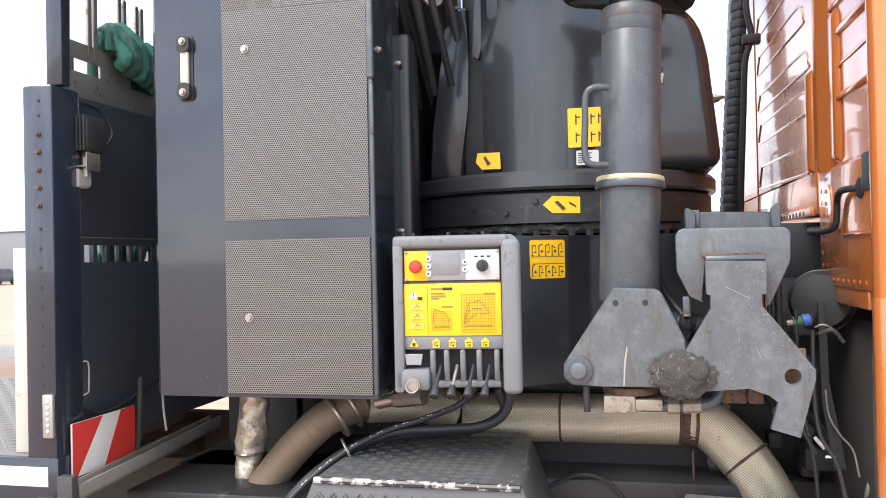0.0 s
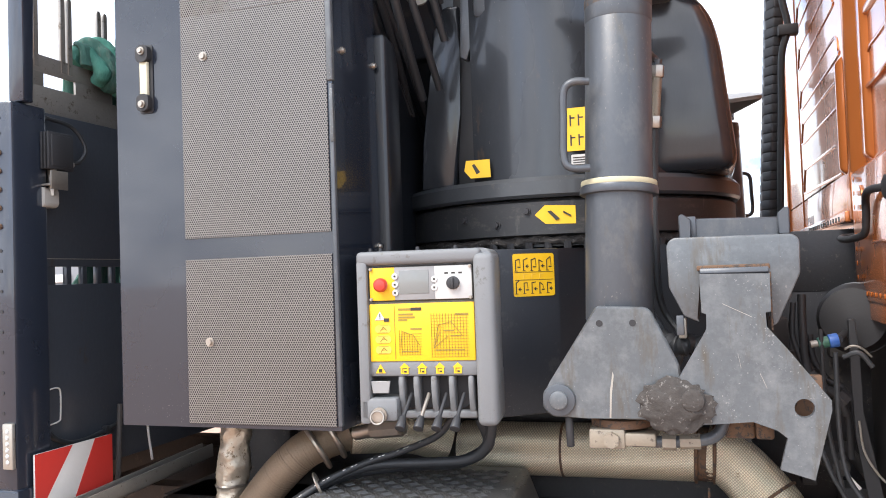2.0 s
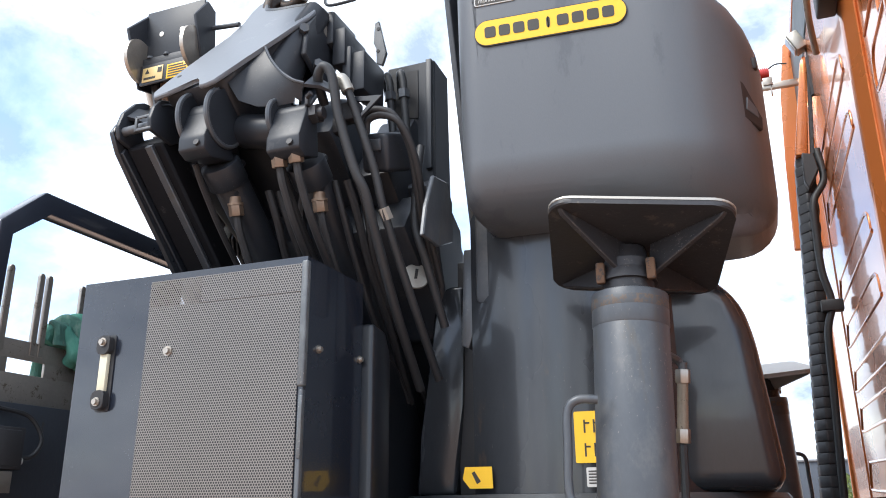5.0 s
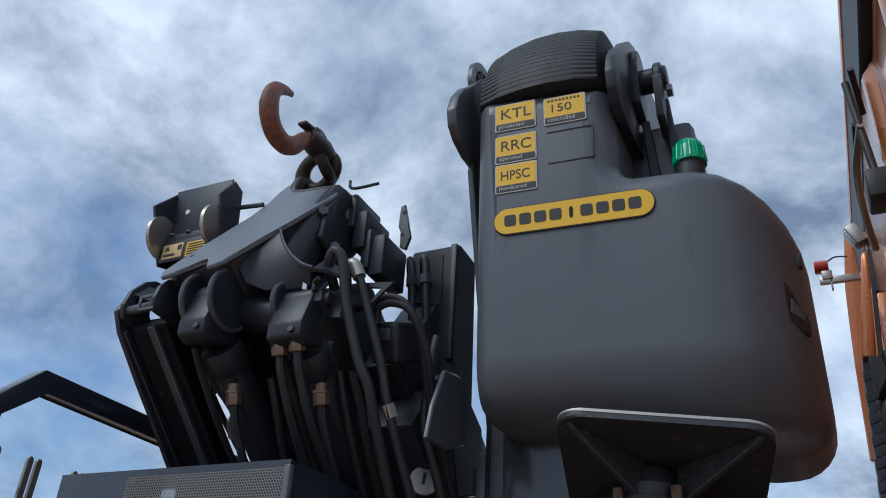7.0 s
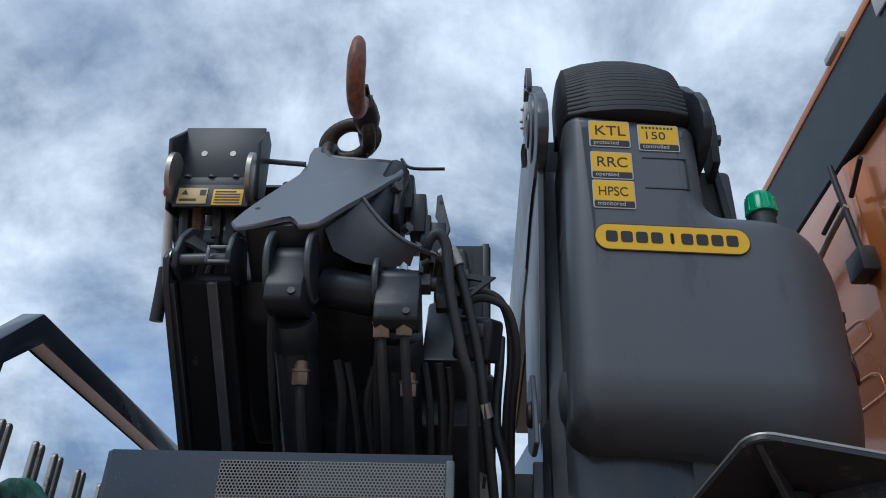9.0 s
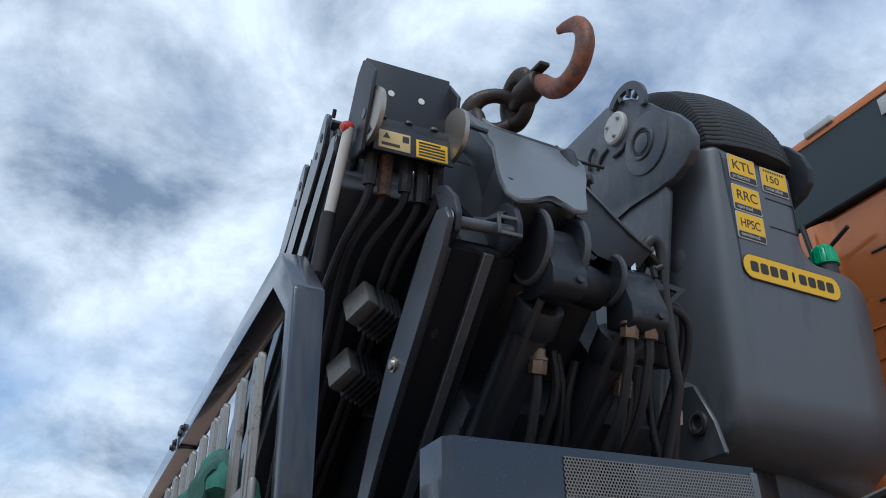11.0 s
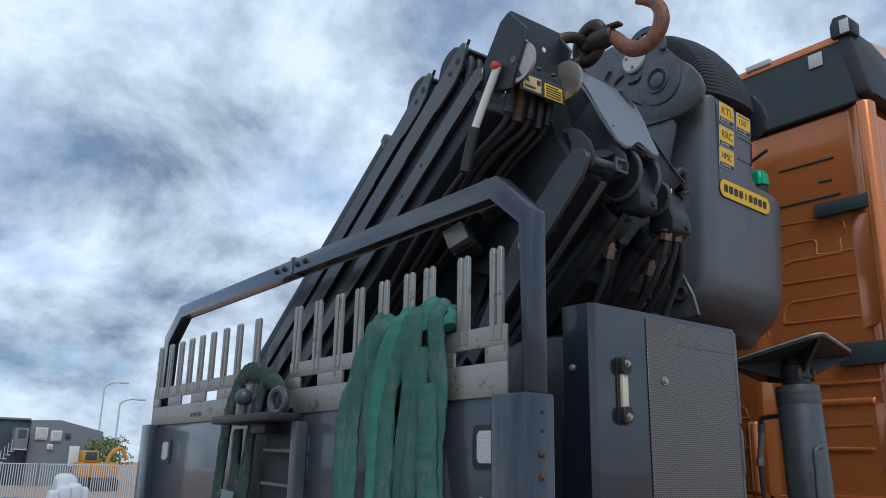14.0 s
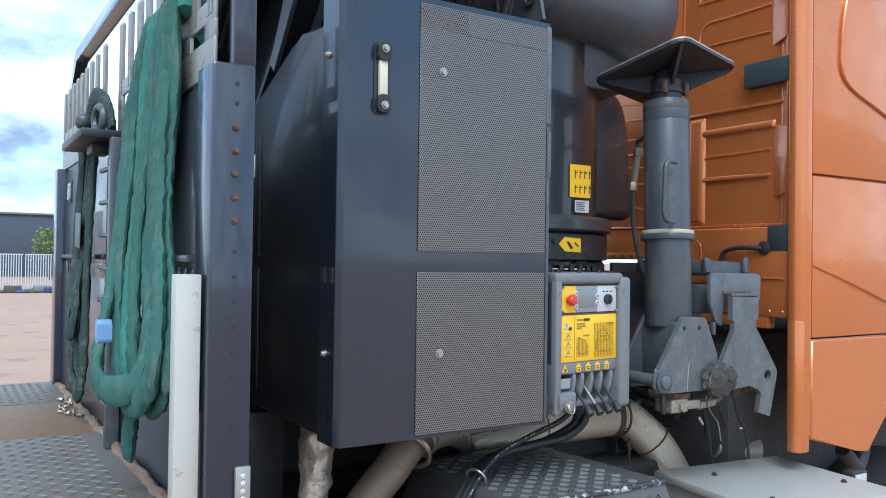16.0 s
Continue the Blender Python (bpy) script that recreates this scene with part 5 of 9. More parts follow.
RC = (0.29, 0.90)
ring_ = thing("slewing_ring", (*RC, 1.84), "dark steel slewing ring with bolts and a decal", "slewing ring")
part("gear_ring", lathe([(0.1, 1.846), (0.485, 1.846), (0.485, 1.872), (0.517, 1.878), (0.517, 1.965), (0.505, 1.975), (0.1, 1.975)], (*RC, 0), n=96), RINGSTEEL, ring_)
part("cover_rim", lathe([(0.1, 1.976), (0.525, 1.976), (0.532, 1.984), (0.532, 2.020), (0.522, 2.032), (0.1, 2.032)], (*RC, 0), n=96), RINGRIM, ring_)
for i in range(26):
    a = radians(195 + i * 6)
    c = (RC[0] + 0.497 * math.cos(a), RC[1] + 0.497 * math.sin(a))
    part("bolt", rod((*c, 1.838), (*c, 1.858), 0.011, n=6), LEGDARK, ring_)
for a, z in ((245.7, 1.928), (257.5, 1.909), (267.2, 1.941)):
    a = radians(a)
    p = Vector((RC[0] + 0.517 * math.cos(a), RC[1] + 0.517 * math.sin(a), z))
    screw(p, (math.cos(a), math.sin(a), 0), 0.0085, ring_, LEGDARK, "plug")

gr = tube([(RC[0] + 0.492 * math.cos(radians(a)), RC[1] + 0.492 * math.sin(radians(a)), 1.862) for a in range(200, 345, 6)], 0.012, 8, 5)
for v in gr.verts:
    v.co += Vector((noise.noise(v.co * 33), noise.noise(v.co * 33 + Vector((5, 2, 1))), noise.noise(v.co * 33 + Vector((1, 7, 4))))) * 0.010
part("grease_bead", gr, MUD, ring_, "caked grease under the gear ring")


def wrap(outline, r, z, cx):
    """Lays a flat outline (width, height) on the ring's curved side."""
    bm = bmesh.new()
    vs = [bm.verts.new((RC[0] + (r + 0.002) * math.sin(cx + w / r), RC[1] - (r + 0.002) * math.cos(cx + w / r), z + h)) for w, h in outline]
    bm.faces.new(vs)
    g = bmesh.ops.extrude_face_region(bm, geom=bm.faces[:])
    for v in g["geom"]:
        if isinstance(v, bmesh.types.BMVert):
            v.co += Vector((RC[0] - v.co.x, RC[1] - v.co.y, 0)).normalized() * 0.0035
    return bm


dec = part("arrow_decal", wrap([(-0.05, 0), (-0.022, 0.025), (0.058, 0.021), (0.058, -0.027), (-0.022, -0.025)], 0.517, 1.93, 0.09), YELLOW, ring_, "yellow arrow decal")
part("symbol", wrap([(-0.016, 0.008), (-0.006, 0.010), (0.016, -0.012), (0.006, -0.016)], 0.5190, 1.93, 0.09), INK, dec)
part("symbol", wrap([(0.026, 0.008), (0.046, -0.004), (0.045, -0.008), (0.026, 0.003)], 0.5190, 1.93, 0.09), INK, dec)

tur = thing("crane_column", (0.33, 0.85, 2.03), "black painted crane column with a curved front shield", "crane column")
arc = [(0.30 + 0.44 * math.sin(radians(a)), 0.855 - 0.44 * math.cos(radians(a))) for a in range(-27, 57, 3)]
part("front_shield", prism(arc + [(0.66, 0.9), (0.05, 0.9)], "z", 2.033, 2.76, 0), TURRET, tur)
part("left_wing", prism([(-0.100, 2.033), (0.014, 2.033), (0.035, 2.26), (0.041, 2.446), (0.043, 2.588), (0.004, 2.590), (-0.029, 2.577), (-0.043, 2.543), (-0.083, 2.178)], "y", 0.56, 1.1, 0.012, 3), TURRET, tur)
# added black plate, stands for the shade in the gap beside the shield
part("dark_gap_plate", box(0.02, 0.13, 0.575, 0.60, 2.034, 2.66, 0.004), BLACKPL, tur)
part("right_hood", prism([(0.36, 2.033), (0.812, 2.033), (0.775, 2.40), (0.745, 2.495), (0.67, 2.555), (0.36, 2.57)], "y", 0.53, 1.25, 0.05, 4), TURRET, tur, "rounded plastic hood")
part("edge_trim", prism([(0.068, 2.402), (0.088, 2.392), (0.101, 2.43), (0.112, 2.66), (0.078, 2.66)], "y", 0.468, 0.50, 0.004, 2), LEG, tur)
part("side_plate", prism([(0.276, 3.36), (0.30, 3.43), (0.40, 3.46), (0.95, 3.42), (0.95, 2.55), (0.52, 2.55), (0.434, 2.83)], "x", 0.098, 0.114, 0.004, 2), LEG, tur)
part("mast", box(0.115, 0.66, 0.44, 1.15, 2.5, 3.5, 0.02), LEG, tur)
d1 = part("safety_decal", prism(rounded(0.362, 0.458, 2.098, 2.214, 0.004), "y", 0.415, 0.4165, 0), YELLOW, tur, "yellow crane safety decal")
part("pictogram", join(*[box(0.384 + 0.022 * c, 0.388 + 0.022 * c, 0.4143, 0.4151, z, z + 0.03, 0) for c in range(4) for z in (2.112, 2.165)], *[box(0.386 + 0.022 * c, 0.398 + 0.022 * c, 0.4143, 0.4151, z + 0.02, z + 0.024, 0) for c in range(4) for z in (2.112, 2.165)]), INK, d1)
d2 = part("type_plate", prism(rounded(0.385, 0.45, 2.045, 2.088, 0.003), "y", 0.413, 0.4145, 0), LIGHTPL, tur, "white type plate")
part("print_bars", join(*[box(0.39, 0.43 - 0.006 * (i % 2), 0.4122, 0.4130, 2.052 + 0.0065 * i, 2.055 + 0.0065 * i, 0) for i in range(5)]), INK, d2)
d3 = part("arrow_decal", prism([(0.088, 2.096), (0.156, 2.096), (0.158, 2.046), (0.1, 2.046), (0.082, 2.068)], "y", 0.425, 0.4265, 0), YELLOW, tur, "yellow arrow decal")
part("symbol", prism([(0.105, 2.082), (0.112, 2.086), (0.128, 2.062), (0.118, 2.056)], "y", 0.4242, 0.4250, 0), INK, d3)

# ---------- plastic cover on the column head ----------
KY = 0.189
cov = thing("boom_base_cover", (0.5, 0.5, 2.6), "large dark grey plastic cover with yellow badges", "crane cover")


def fillet(pts, n=6):
    """Closed outline with each corner (x, z, radius) rounded."""
    out = []
    for i, (x, z, r) in enumerate(pts):
        p, a, b = Vector((x, z)), Vector(pts[i - 1][:2]), Vector(pts[(i + 1) % len(pts)][:2])
        d1_, d2_ = (a - p).normalized(), (b - p).normalized()
        half_ = math.acos(max(-1, min(1, d1_.dot(d2_)))) / 2
        cut = r / math.tan(half_)
        c = p + (d1_ + d2_).normalized() * (r / math.sin(half_))
        s, e = p + d1_ * cut - c, p + d2_ * cut - c
        turn_ = s.angle_signed(e)
        for k in range(n + 1):
            q = Matrix.Rotation(-turn_ * k / n, 2) @ s
            out.append((c.x + q.x, c.y + q.y))
    return out


def pillow(outline, y0, y1, r, n=6):
    """A moulded shell: outline in the xz plane, its front edge rounded by r."""
    bm = bmesh.new()
    k = len(outline)
    area = sum(outline[i - 1][0] * outline[i][1] - outline[i][0] * outline[i - 1][1] for i in range(k))
    sgn = 1 if area > 0 else -1
    inward = []
    for i in range(k):
        d1_, d2_ = Vector(outline[i]) - Vector(outline[i - 1]), Vector(outline[(i + 1) % k]) - Vector(outline[i])
        n1, n2 = Vector((-d1_.y, d1_.x)).normalized() * sgn, Vector((-d2_.y, d2_.x)).normalized() * sgn
        m_ = (n1 + n2).normalized()
        inward.append(m_ / max(0.5, m_.dot(n1)))
    rows = [[bm.verts.new((p[0], y1, p[1])) for p in outline]]
    for j in range(n + 1):
        a = math.pi / 2 * j / n
        ins, y = r * (1 - math.cos(a)), y0 + r * (1 - math.sin(a))
        rows.append([bm.verts.new((p[0] + d.x * ins, y, p[1] + d.y * ins)) for p, d in zip(outline, inward)])
    for a, b in zip(rows, rows[1:]):
        for i in range(k):
            bm.faces.new((a[i], a[(i + 1) % k], b[(i + 1) % k], b[i]))
    bm.faces.new(rows[0])
    bm.faces.new(rows[-1])
    return bm


outline = fillet([(0.155, 2.664, 0.060), (0.50, 2.655, 0.3), (0.72, 2.598, 0.15), (0.868, 2.608, 0.10), (0.866, 3.205, 0.20), (0.506, 3.214, 0.04), (0.503, 3.476, 0.04), (0.160, 3.500, 0.04), (0.156, 3.05, 0.4)])
shell_bm = pillow(outline, KY, 0.56, 0.066, 8)
for i in range(18):
    bmesh.ops.bisect_plane(shell_bm, geom=shell_bm.verts[:] + shell_bm.edges[:] + shell_bm.faces[:], plane_co=(0.62 + 0.0135 * i, 0, 0), plane_no=(1, 0, 0))
for v in shell_bm.verts:      # the front turns back in a wide curve on the cab side
    if v.co.x > 0.62:
        v.co.y += (0.265 - math.sqrt(max(0.0, 0.265 ** 2 - (v.co.x - 0.62) ** 2))) * min(1.0, (0.56 - v.co.y) / (0.56 - KY) * 1.15)
for i in range(9):
    bmesh.ops.bisect_plane(shell_bm, geom=shell_bm.verts[:] + shell_bm.edges[:] + shell_bm.faces[:], plane_co=(0.19 + 0.05 * i, 0, 0), plane_no=(1, 0, 0))
for i in range(12):
    bmesh.ops.bisect_plane(shell_bm, geom=shell_bm.verts[:] + shell_bm.edges[:] + shell_bm.faces[:], plane_co=(0, 0, 2.66 + 0.0125 * i), plane_no=(0, 0, 1))
for v in shell_bm.verts:      # and tucks under in a softer curve along the bottom
    low_ = min(0.15, max(0.0, 2.80 - v.co.z))
    v.co.y += (0.16 - math.sqrt(max(0.0, 0.16 ** 2 - low_ ** 2))) * min(1.0, (0.56 - v.co.y) / (0.56 - KY) * 1.1)
bmesh.ops.remove_doubles(shell_bm, verts=shell_bm.verts[:], dist=0.0006)
bmesh.ops.triangulate(shell_bm, faces=shell_bm.faces[:])
shell_ = part("shell", shell_bm, SATIN, cov)
part("side_bulge", lathe([(0.075, -0.03), (0.07, 0.0), (0.05, 0.018), (0.01, 0.024)], (0.178, 0.36, 3.19), (-1, 0, 0), 32), SATIN, shell_)
part("side_bulge", lathe([(0.08, -0.03), (0.075, 0.0), (0.05, 0.02), (0.01, 0.026)], (0.165, 0.40, 2.80), (-1, 0, 0), 32), SATIN, shell_)
part("grip_recess", moved(prism([(-0.032, -0.045), (0.030, -0.062), (0.034, -0.03), (-0.02, 0.045), (-0.034, 0.05)], "y", -0.004, 0.02, 0.003), pose(0.831, 0.303, 2.895, 0, 0, 52)), BLACKPL, shell_, "dark grip recess")
part("grip_bar", moved(prism([(-0.022, -0.022), (0.018, -0.034), (0.014, -0.012), (-0.016, 0.010)], "y", -0.0062, -0.003, 0.001), pose(0.831, 0.303, 2.895, 0, 0, 52)), SATIN, shell_)
part("side_button", box(0.842, 0.858, 0.34, 0.36, 3.0, 3.03, 0.004), BLACKPL, shell_)
badge = part("maker_badge", prism(rounded(0.217, 0.588, 3.083, 3.153, 0.034, 8), "y", KY - 0.0045, KY - 0.0005, 0.0008), INK, cov, "yellow oval badge with dark block marks")
part("badge_field", prism(rounded(0.2195, 0.5855, 3.0855, 3.1505, 0.0315, 8), "y", KY - 0.0056, KY - 0.0046, 0), YELLOW, badge)
for i in range(9):
    part("block_mark", prism(rounded(0.244 + 0.0358 * i + (0.010 if i == 4 else 0), 0.272 + 0.0358 * i - (0.009 if i == 4 else 0), 3.104, 3.133, 0.006, 3), "y", KY - 0.0066, KY - 0.0057, 0), INK, badge)


def sticker(x, z, big_, small_, size, wide=1.0):
    s = part("badge_sticker", prism(rounded(x, x + 0.104, z, z + 0.079, 0.005, 3), "y", KY - 0.0028, KY - 0.0006, 0.0004), LIGHTPL, cov, "yellow feature badge with black lettering")
    part("yellow_field", prism(rounded(x + 0.003, x + 0.101, z + 0.021, z + 0.076, 0.003, 3), "y", KY - 0.0036, KY - 0.0029, 0), YELLOW, s)
    part("black_field", prism(rounded(x + 0.003, x + 0.101, z + 0.003, z + 0.0195, 0.003, 3), "y", KY - 0.0036, KY - 0.0029, 0), INK, s)
    part("lettering", words(big_, size, pose(x + 0.013, KY - 0.0038, z + 0.035, 90, 0, 0) @ Matrix.Diagonal((wide, 1, 1, 1))), INK, s)
    part("small_lettering", words(small_, 0.016, pose(x + 0.010, KY - 0.0038, z + 0.0075, 90, 0, 0)), LIGHTPL, s)
    return s


sticker(0.220, 3.372, "KTL", "protected", 0.041, 1.12)
sticker(0.220, 3.2785, "RRC", "operated", 0.041, 1.02)
sticker(0.220, 3.196, "HPSC", "monitored", 0.036, 0.86)
s4 = sticker(0.344, 3.366, "150", "controlled", 0.032, 1.2)
part("name_bars", join(*[box(0.355 + 0.0092 * i, 0.3605 + 0.0092 * i, KY - 0.0042, KY - 0.0037, 3.4315, 3.4375, 0) for i in range(9)]), INK, s4)
for z in (3.345, 3.258):
    part("moulded_line", box(0.350, 0.46, KY - 0.002, KY + 0.002, z, z + 0.003, 0.0008), BLACKPL, shell_)
part("moulded_line", box(0.4585, 0.4615, KY - 0.002, KY + 0.002, 3.2585, 3.3475, 0.0008), BLACKPL, shell_)

# the front of the cover leans out towards its top
lean_out = Matrix(((1, 0, 0, 0), (0.07, 1, -0.072, 0.072 * 3.16 - 0.07 * 0.25), (0, 0, 1, 0), (0, 0, 0, 1)))
for ob in [o for o in bpy.data.objects if o.type == "MESH" and (o.parent == cov or (o.parent and o.parent.parent == cov))]:
    ob.data.transform(lean_out)

bel = thing("bellows", (0.36, 0.5, 3.5), "black ribbed rubber bellows over the boom joint", "bellows")
for i in range(38):
    t = i / 37
    g = radians(2 + 92 * t)
    p = Vector((0.326 - 0.006 * t, 0.545 - 0.380 * math.cos(g), 3.472 + 0.385 * math.sin(g)))
    w_ = 0.164 - 0.020 * t
    crown = [(-w_, -0.20), (w_, -0.20), (w_, -0.035), (w_ * 0.94, -0.012), (w_ * 0.6, 0.004), (w_ * 0.2, 0.013), (-w_ * 0.2, 0.013), (-w_ * 0.6, 0.004), (-w_ * 0.94, -0.012), (-w_, -0.035)]
    fold = prism(crown, "y", -0.0078, 0.0078, 0)
    edge = [e for e in fold.edges if abs(e.verts[0].co.y - e.verts[1].co.y) < 1e-5]
    soft(fold, 0.0062, 2, edge)
    part("fold", moved(fold, Matrix.Translation(p) @ Matrix.Rotation(math.pi / 2 - g, 4, "X")), RUBBER, bel)

joint = thing("main_boom", (0.1, 1.2, 3.0), "dark grey main boom with round side plates at its joint", "crane boom")
horn_ = [(0.98, 3.80), (0.70, 3.795), (0.49, 3.800), (0.42, 3.780), (0.36, 3.745), (0.305, 3.692), (0.25, 3.625), (0.195, 3.573), (0.160, 3.520), (0.144, 3.464), (0.156, 3.420), (0.19, 3.395), (0.25, 3.380), (0.33, 3.388), (0.43, 3.405), (0.55, 3.400), (0.75, 3.34), (2.30, 3.28), (2.30, 3.80)]
near_plate = part("side_plate", prism(horn_, "x", 0.090, 0.120, 0.007, 2), LEG, joint)
part("side_plate", prism(horn_, "x", 0.505, 0.530, 0.006, 2), DARK, joint)
part("box_section", prism([(0.66, 3.78), (2.28, 3.78), (2.30, 3.32), (0.72, 3.36)], "x", 0.121, 0.504, 0.01), DARK, joint)
part("boss", lathe([(0.098, 0.0), (0.096, 0.007), (0.088, 0.010), (0.01, 0.010)], (0.091, 0.325, 3.552), (-1, 0, 0), 48), LEG, near_plate)
part("pin_ring", ring((0.080, 0.333, 3.556), (-1, 0, 0), 0.048, 0.006, 36, 8), LEG, near_plate)
part("pin_groove", ring((0.0805, 0.333, 3.556), (-1, 0, 0), 0.036, 0.003, 32, 6), LEGDARK, near_plate)
part("pin_head", lathe([(0.030, 0), (0.030, 0.005), (0.02, 0.009), (0.004, 0.010)], (0.082, 0.333, 3.556), (-1, 0, 0), 32), LEG, near_plate)
disc = part("cap_disc", lathe([(0.053, 0), (0.053, 0.010), (0.047, 0.015), (0.004, 0.015)], (0.090, 0.444, 3.687), (-1, 0, 0), 40), LIGHTPL, near_plate, "pale round cap with screws")
for g in (30, 150, 270):
    screw((0.075, 0.444 + 0.032 * math.cos(radians(g)), 3.687 + 0.032 * math.sin(radians(g))), (-1, 0, 0), 0.005, disc)
# rounded crest with cut-outs over the cap
part("crest", prism(disc_outline(0.385, 3.705, 0.098, 18, 40, 200) + disc_outline(0.385, 3.705, 0.072, 18, 40, 200)[::-1], "x", 0.078, 0.092, 0.003), LEG, joint)
for g in (75, 112, 150):
    part("crest_spoke", rod((0.085, 0.385 + 0.05 * math.cos(radians(g)), 3.705 + 0.05 * math.sin(radians(g))), (0.085, 0.385 + 0.082 * math.cos(radians(g)), 3.705 + 0.082 * math.sin(radians(g))), 0.008, n=8), LEG, joint)
for q in ([(0.090, 0.50, 3.645), (0.086, 0.53, 3.635), (0.089, 0.565, 3.605)], [(0.089, 0.41, 3.610), (0.086, 0.44, 3.596), (0.088, 0.475, 3.600)]):
    part("grease_smear", tube(q, 0.006, 8), MUD, joint)
part("cable_loop", tube([(0.084, 0.565, 3.690), (0.080, 0.585, 3.665), (0.084, 0.60, 3.625)], 0.006, 8), RUBBER, joint)
for x, y, z in ((0.528, 0.40, 3.66), (0.585, 0.40, 3.60)):
    part("outer_plate", prism(disc_outline(y, z, 0.060, 20, -20, 200) + [(y - 0.05, z - 0.14), (y + 0.03, z - 0.16)], "x", x, x + 0.020, 0.004), DARK, joint)
part("cross_pin", rod((0.53, 0.40, 3.62), (0.615, 0.40, 3.62), 0.034, n=24, w=0.004), DARK, joint)
part("pin_nut", rod((0.612, 0.39, 3.565), (0.626, 0.39, 3.565), 0.018, n=6), LEG, joint)
part("link_strip", prism([(0.535, 3.50), (0.556, 3.50), (0.585, 3.20), (0.556, 3.20)], "y", 0.41, 0.43, 0.003), DARK, joint)
part("link_strip", prism([(0.590, 3.56), (0.610, 3.56), (0.640, 3.19), (0.618, 3.19)], "y", 0.41, 0.43, 0.003), DARK, joint)

beacon = thing("beacon", (0.660, 0.29, 3.2), "green ribbed beacon on a black foot", "beacon light")
part("foot", rod((0.660, 0.29, 3.195), (0.660, 0.29, 3.246), 0.032, n=24), BLACKPL, beacon)
prof = [(0.0385, 3.246), (0.0385, 3.252), (0.036, 3.285), (0.031, 3.303), (0.018, 3.313), (0.004, 3.315)]
lens_ = part("lens", lathe(prof, (0.660, 0.29, 0), n=28), GREENLENS, beacon)
for k in range(14):
    a = 2 * math.pi * k / 14
    part("rib", rod((0.660 + 0.0375 * math.cos(a), 0.29 + 0.0375 * math.sin(a), 3.25), (0.660 + 0.034 * math.cos(a), 0.29 + 0.034 * math.sin(a), 3.296), 0.003, 0.002, n=6), GREENLENS, lens_)

# ---------- folded boom pack ----------
jib = thing("telescopic_jib", (-0.7, 1.0, 2.2), "black folded telescopic jib with hoses and a bracket", "crane jib")
JX0, JX1 = -0.845, -0.590
TOUN = Matrix(((1, 0, 0, 0), (0, U.y, N.y, 0), (0, U.z, N.z, 0), (0, 0, 0, 1)))
for k, (ue, n0, n1) in enumerate(((-1.922, 2.737, 2.800), (-1.754, 2.857, 2.930), (-1.590, 2.948, 3.012))):
    s = part("boom_section", beam(JX0 + 0.012, JX1 - 0.012, ue + (0.26 if k == 0 else 0.10), 0.95, n0 - 0.05, n1 - 0.012, 0.008), DARK, jib)
    edge = [(ue, n1 - 0.022), (ue + 0.004, n1 + 0.002), (ue + 0.022, n1 + 0.008), (ue + 0.30, n1), (0.95, n1 - 0.012), (0.95, n0 - 0.002), (ue + 0.42, n0 + 0.008), (ue + 0.235, n0 + 0.010), (ue + 0.215, n0 - 0.002), (ue + 0.12, n0 - 0.004), (ue + 0.06, n0 + 0.006)]
    if k == 0:
        edge = [(ue + 0.17, n1 - 0.03), (ue + 0.19, n1), *edge[3:8], (ue + 0.20, n0 + 0.004)]
    c = part("side_plate", moved(prism(edge, "x", JX0 - 0.010, JX0 + 0.004, 0.003), TOUN), TURRET, s)
    part("far_side_plate", moved(prism(edge, "x", JX1 - 0.004, JX1 + 0.008, 0.003), TOUN), DARK, s)
    for u, r in ((0.058, 0.012), (0.105, 0.010), (0.185, 0.008), (0.55, 0.006), (0.68, 0.006)):
        if (k == 0 and u > 0.3) or (k and u < 0.15):
            part("hole", rod(un(JX0 - 0.0108, ue + u, (n0 + n1) / 2 + 0.006), un(JX0 - 0.009, ue + u, (n0 + n1) / 2 + 0.006), r, n=14), RUBBER, c)
    if k:
        lump = [(ue + 0.03, n1 - 0.03), (ue + 0.035, n1 + 0.055), (ue + 0.055, n1 + 0.095), (ue + 0.095, n1 + 0.112), (ue + 0.14, n1 + 0.108), (ue + 0.19, n1 + 0.07), (ue + 0.24, n1 - 0.02)]
        part("end_block", moved(prism(lump, "x", JX0 + 0.03, JX1 - 0.03, 0.014, 2), TOUN), RUBBER, s)
        part("end_bar", beam(JX0 + 0.004, JX1 - 0.004, ue + 0.012, ue + 0.035, n1 - 0.024, n1 - 0.004, 0.003), DARK, s)
        part("tip_bolt", rod(un(JX0 + 0.01, ue + 0.01, n1 - 0.002), un(JX0 + 0.01, ue - 0.010, n1 + 0.006), 0.005, n=8), LEGDARK, s)
        for j in range(3):
            x = JX0 + 0.028 + 0.034 * j
            part("hose", tube([un(x, ue + 0.34, n0 - 0.035), un(x, ue + 0.20, n0 - 0.025), un(x, ue + 0.10, n0 - 0.012), un(x, ue + 0.045, n0 + 0.03), un(x, ue + 0.035, n1 - 0.005)], 0.0135, 10, 8, lambda t: 1 + 0.05 * math.sin(150 * t)), DUCT, s)
    part("plate_seam", moved(prism([(ue + 0.43, n0 + 0.008), (0.94, n0 - 0.001), (0.94, n0 - 0.007), (ue + 0.43, n0 + 0.002)], "x", JX0 - 0.012, JX0 - 0.009, 0.001), TOUN), LEG, s)
part("outer_section", beam(JX0 + 0.012, JX1 - 0.012, -1.275, 0.95, 3.020, 3.088, 0.014), DARK, jib)
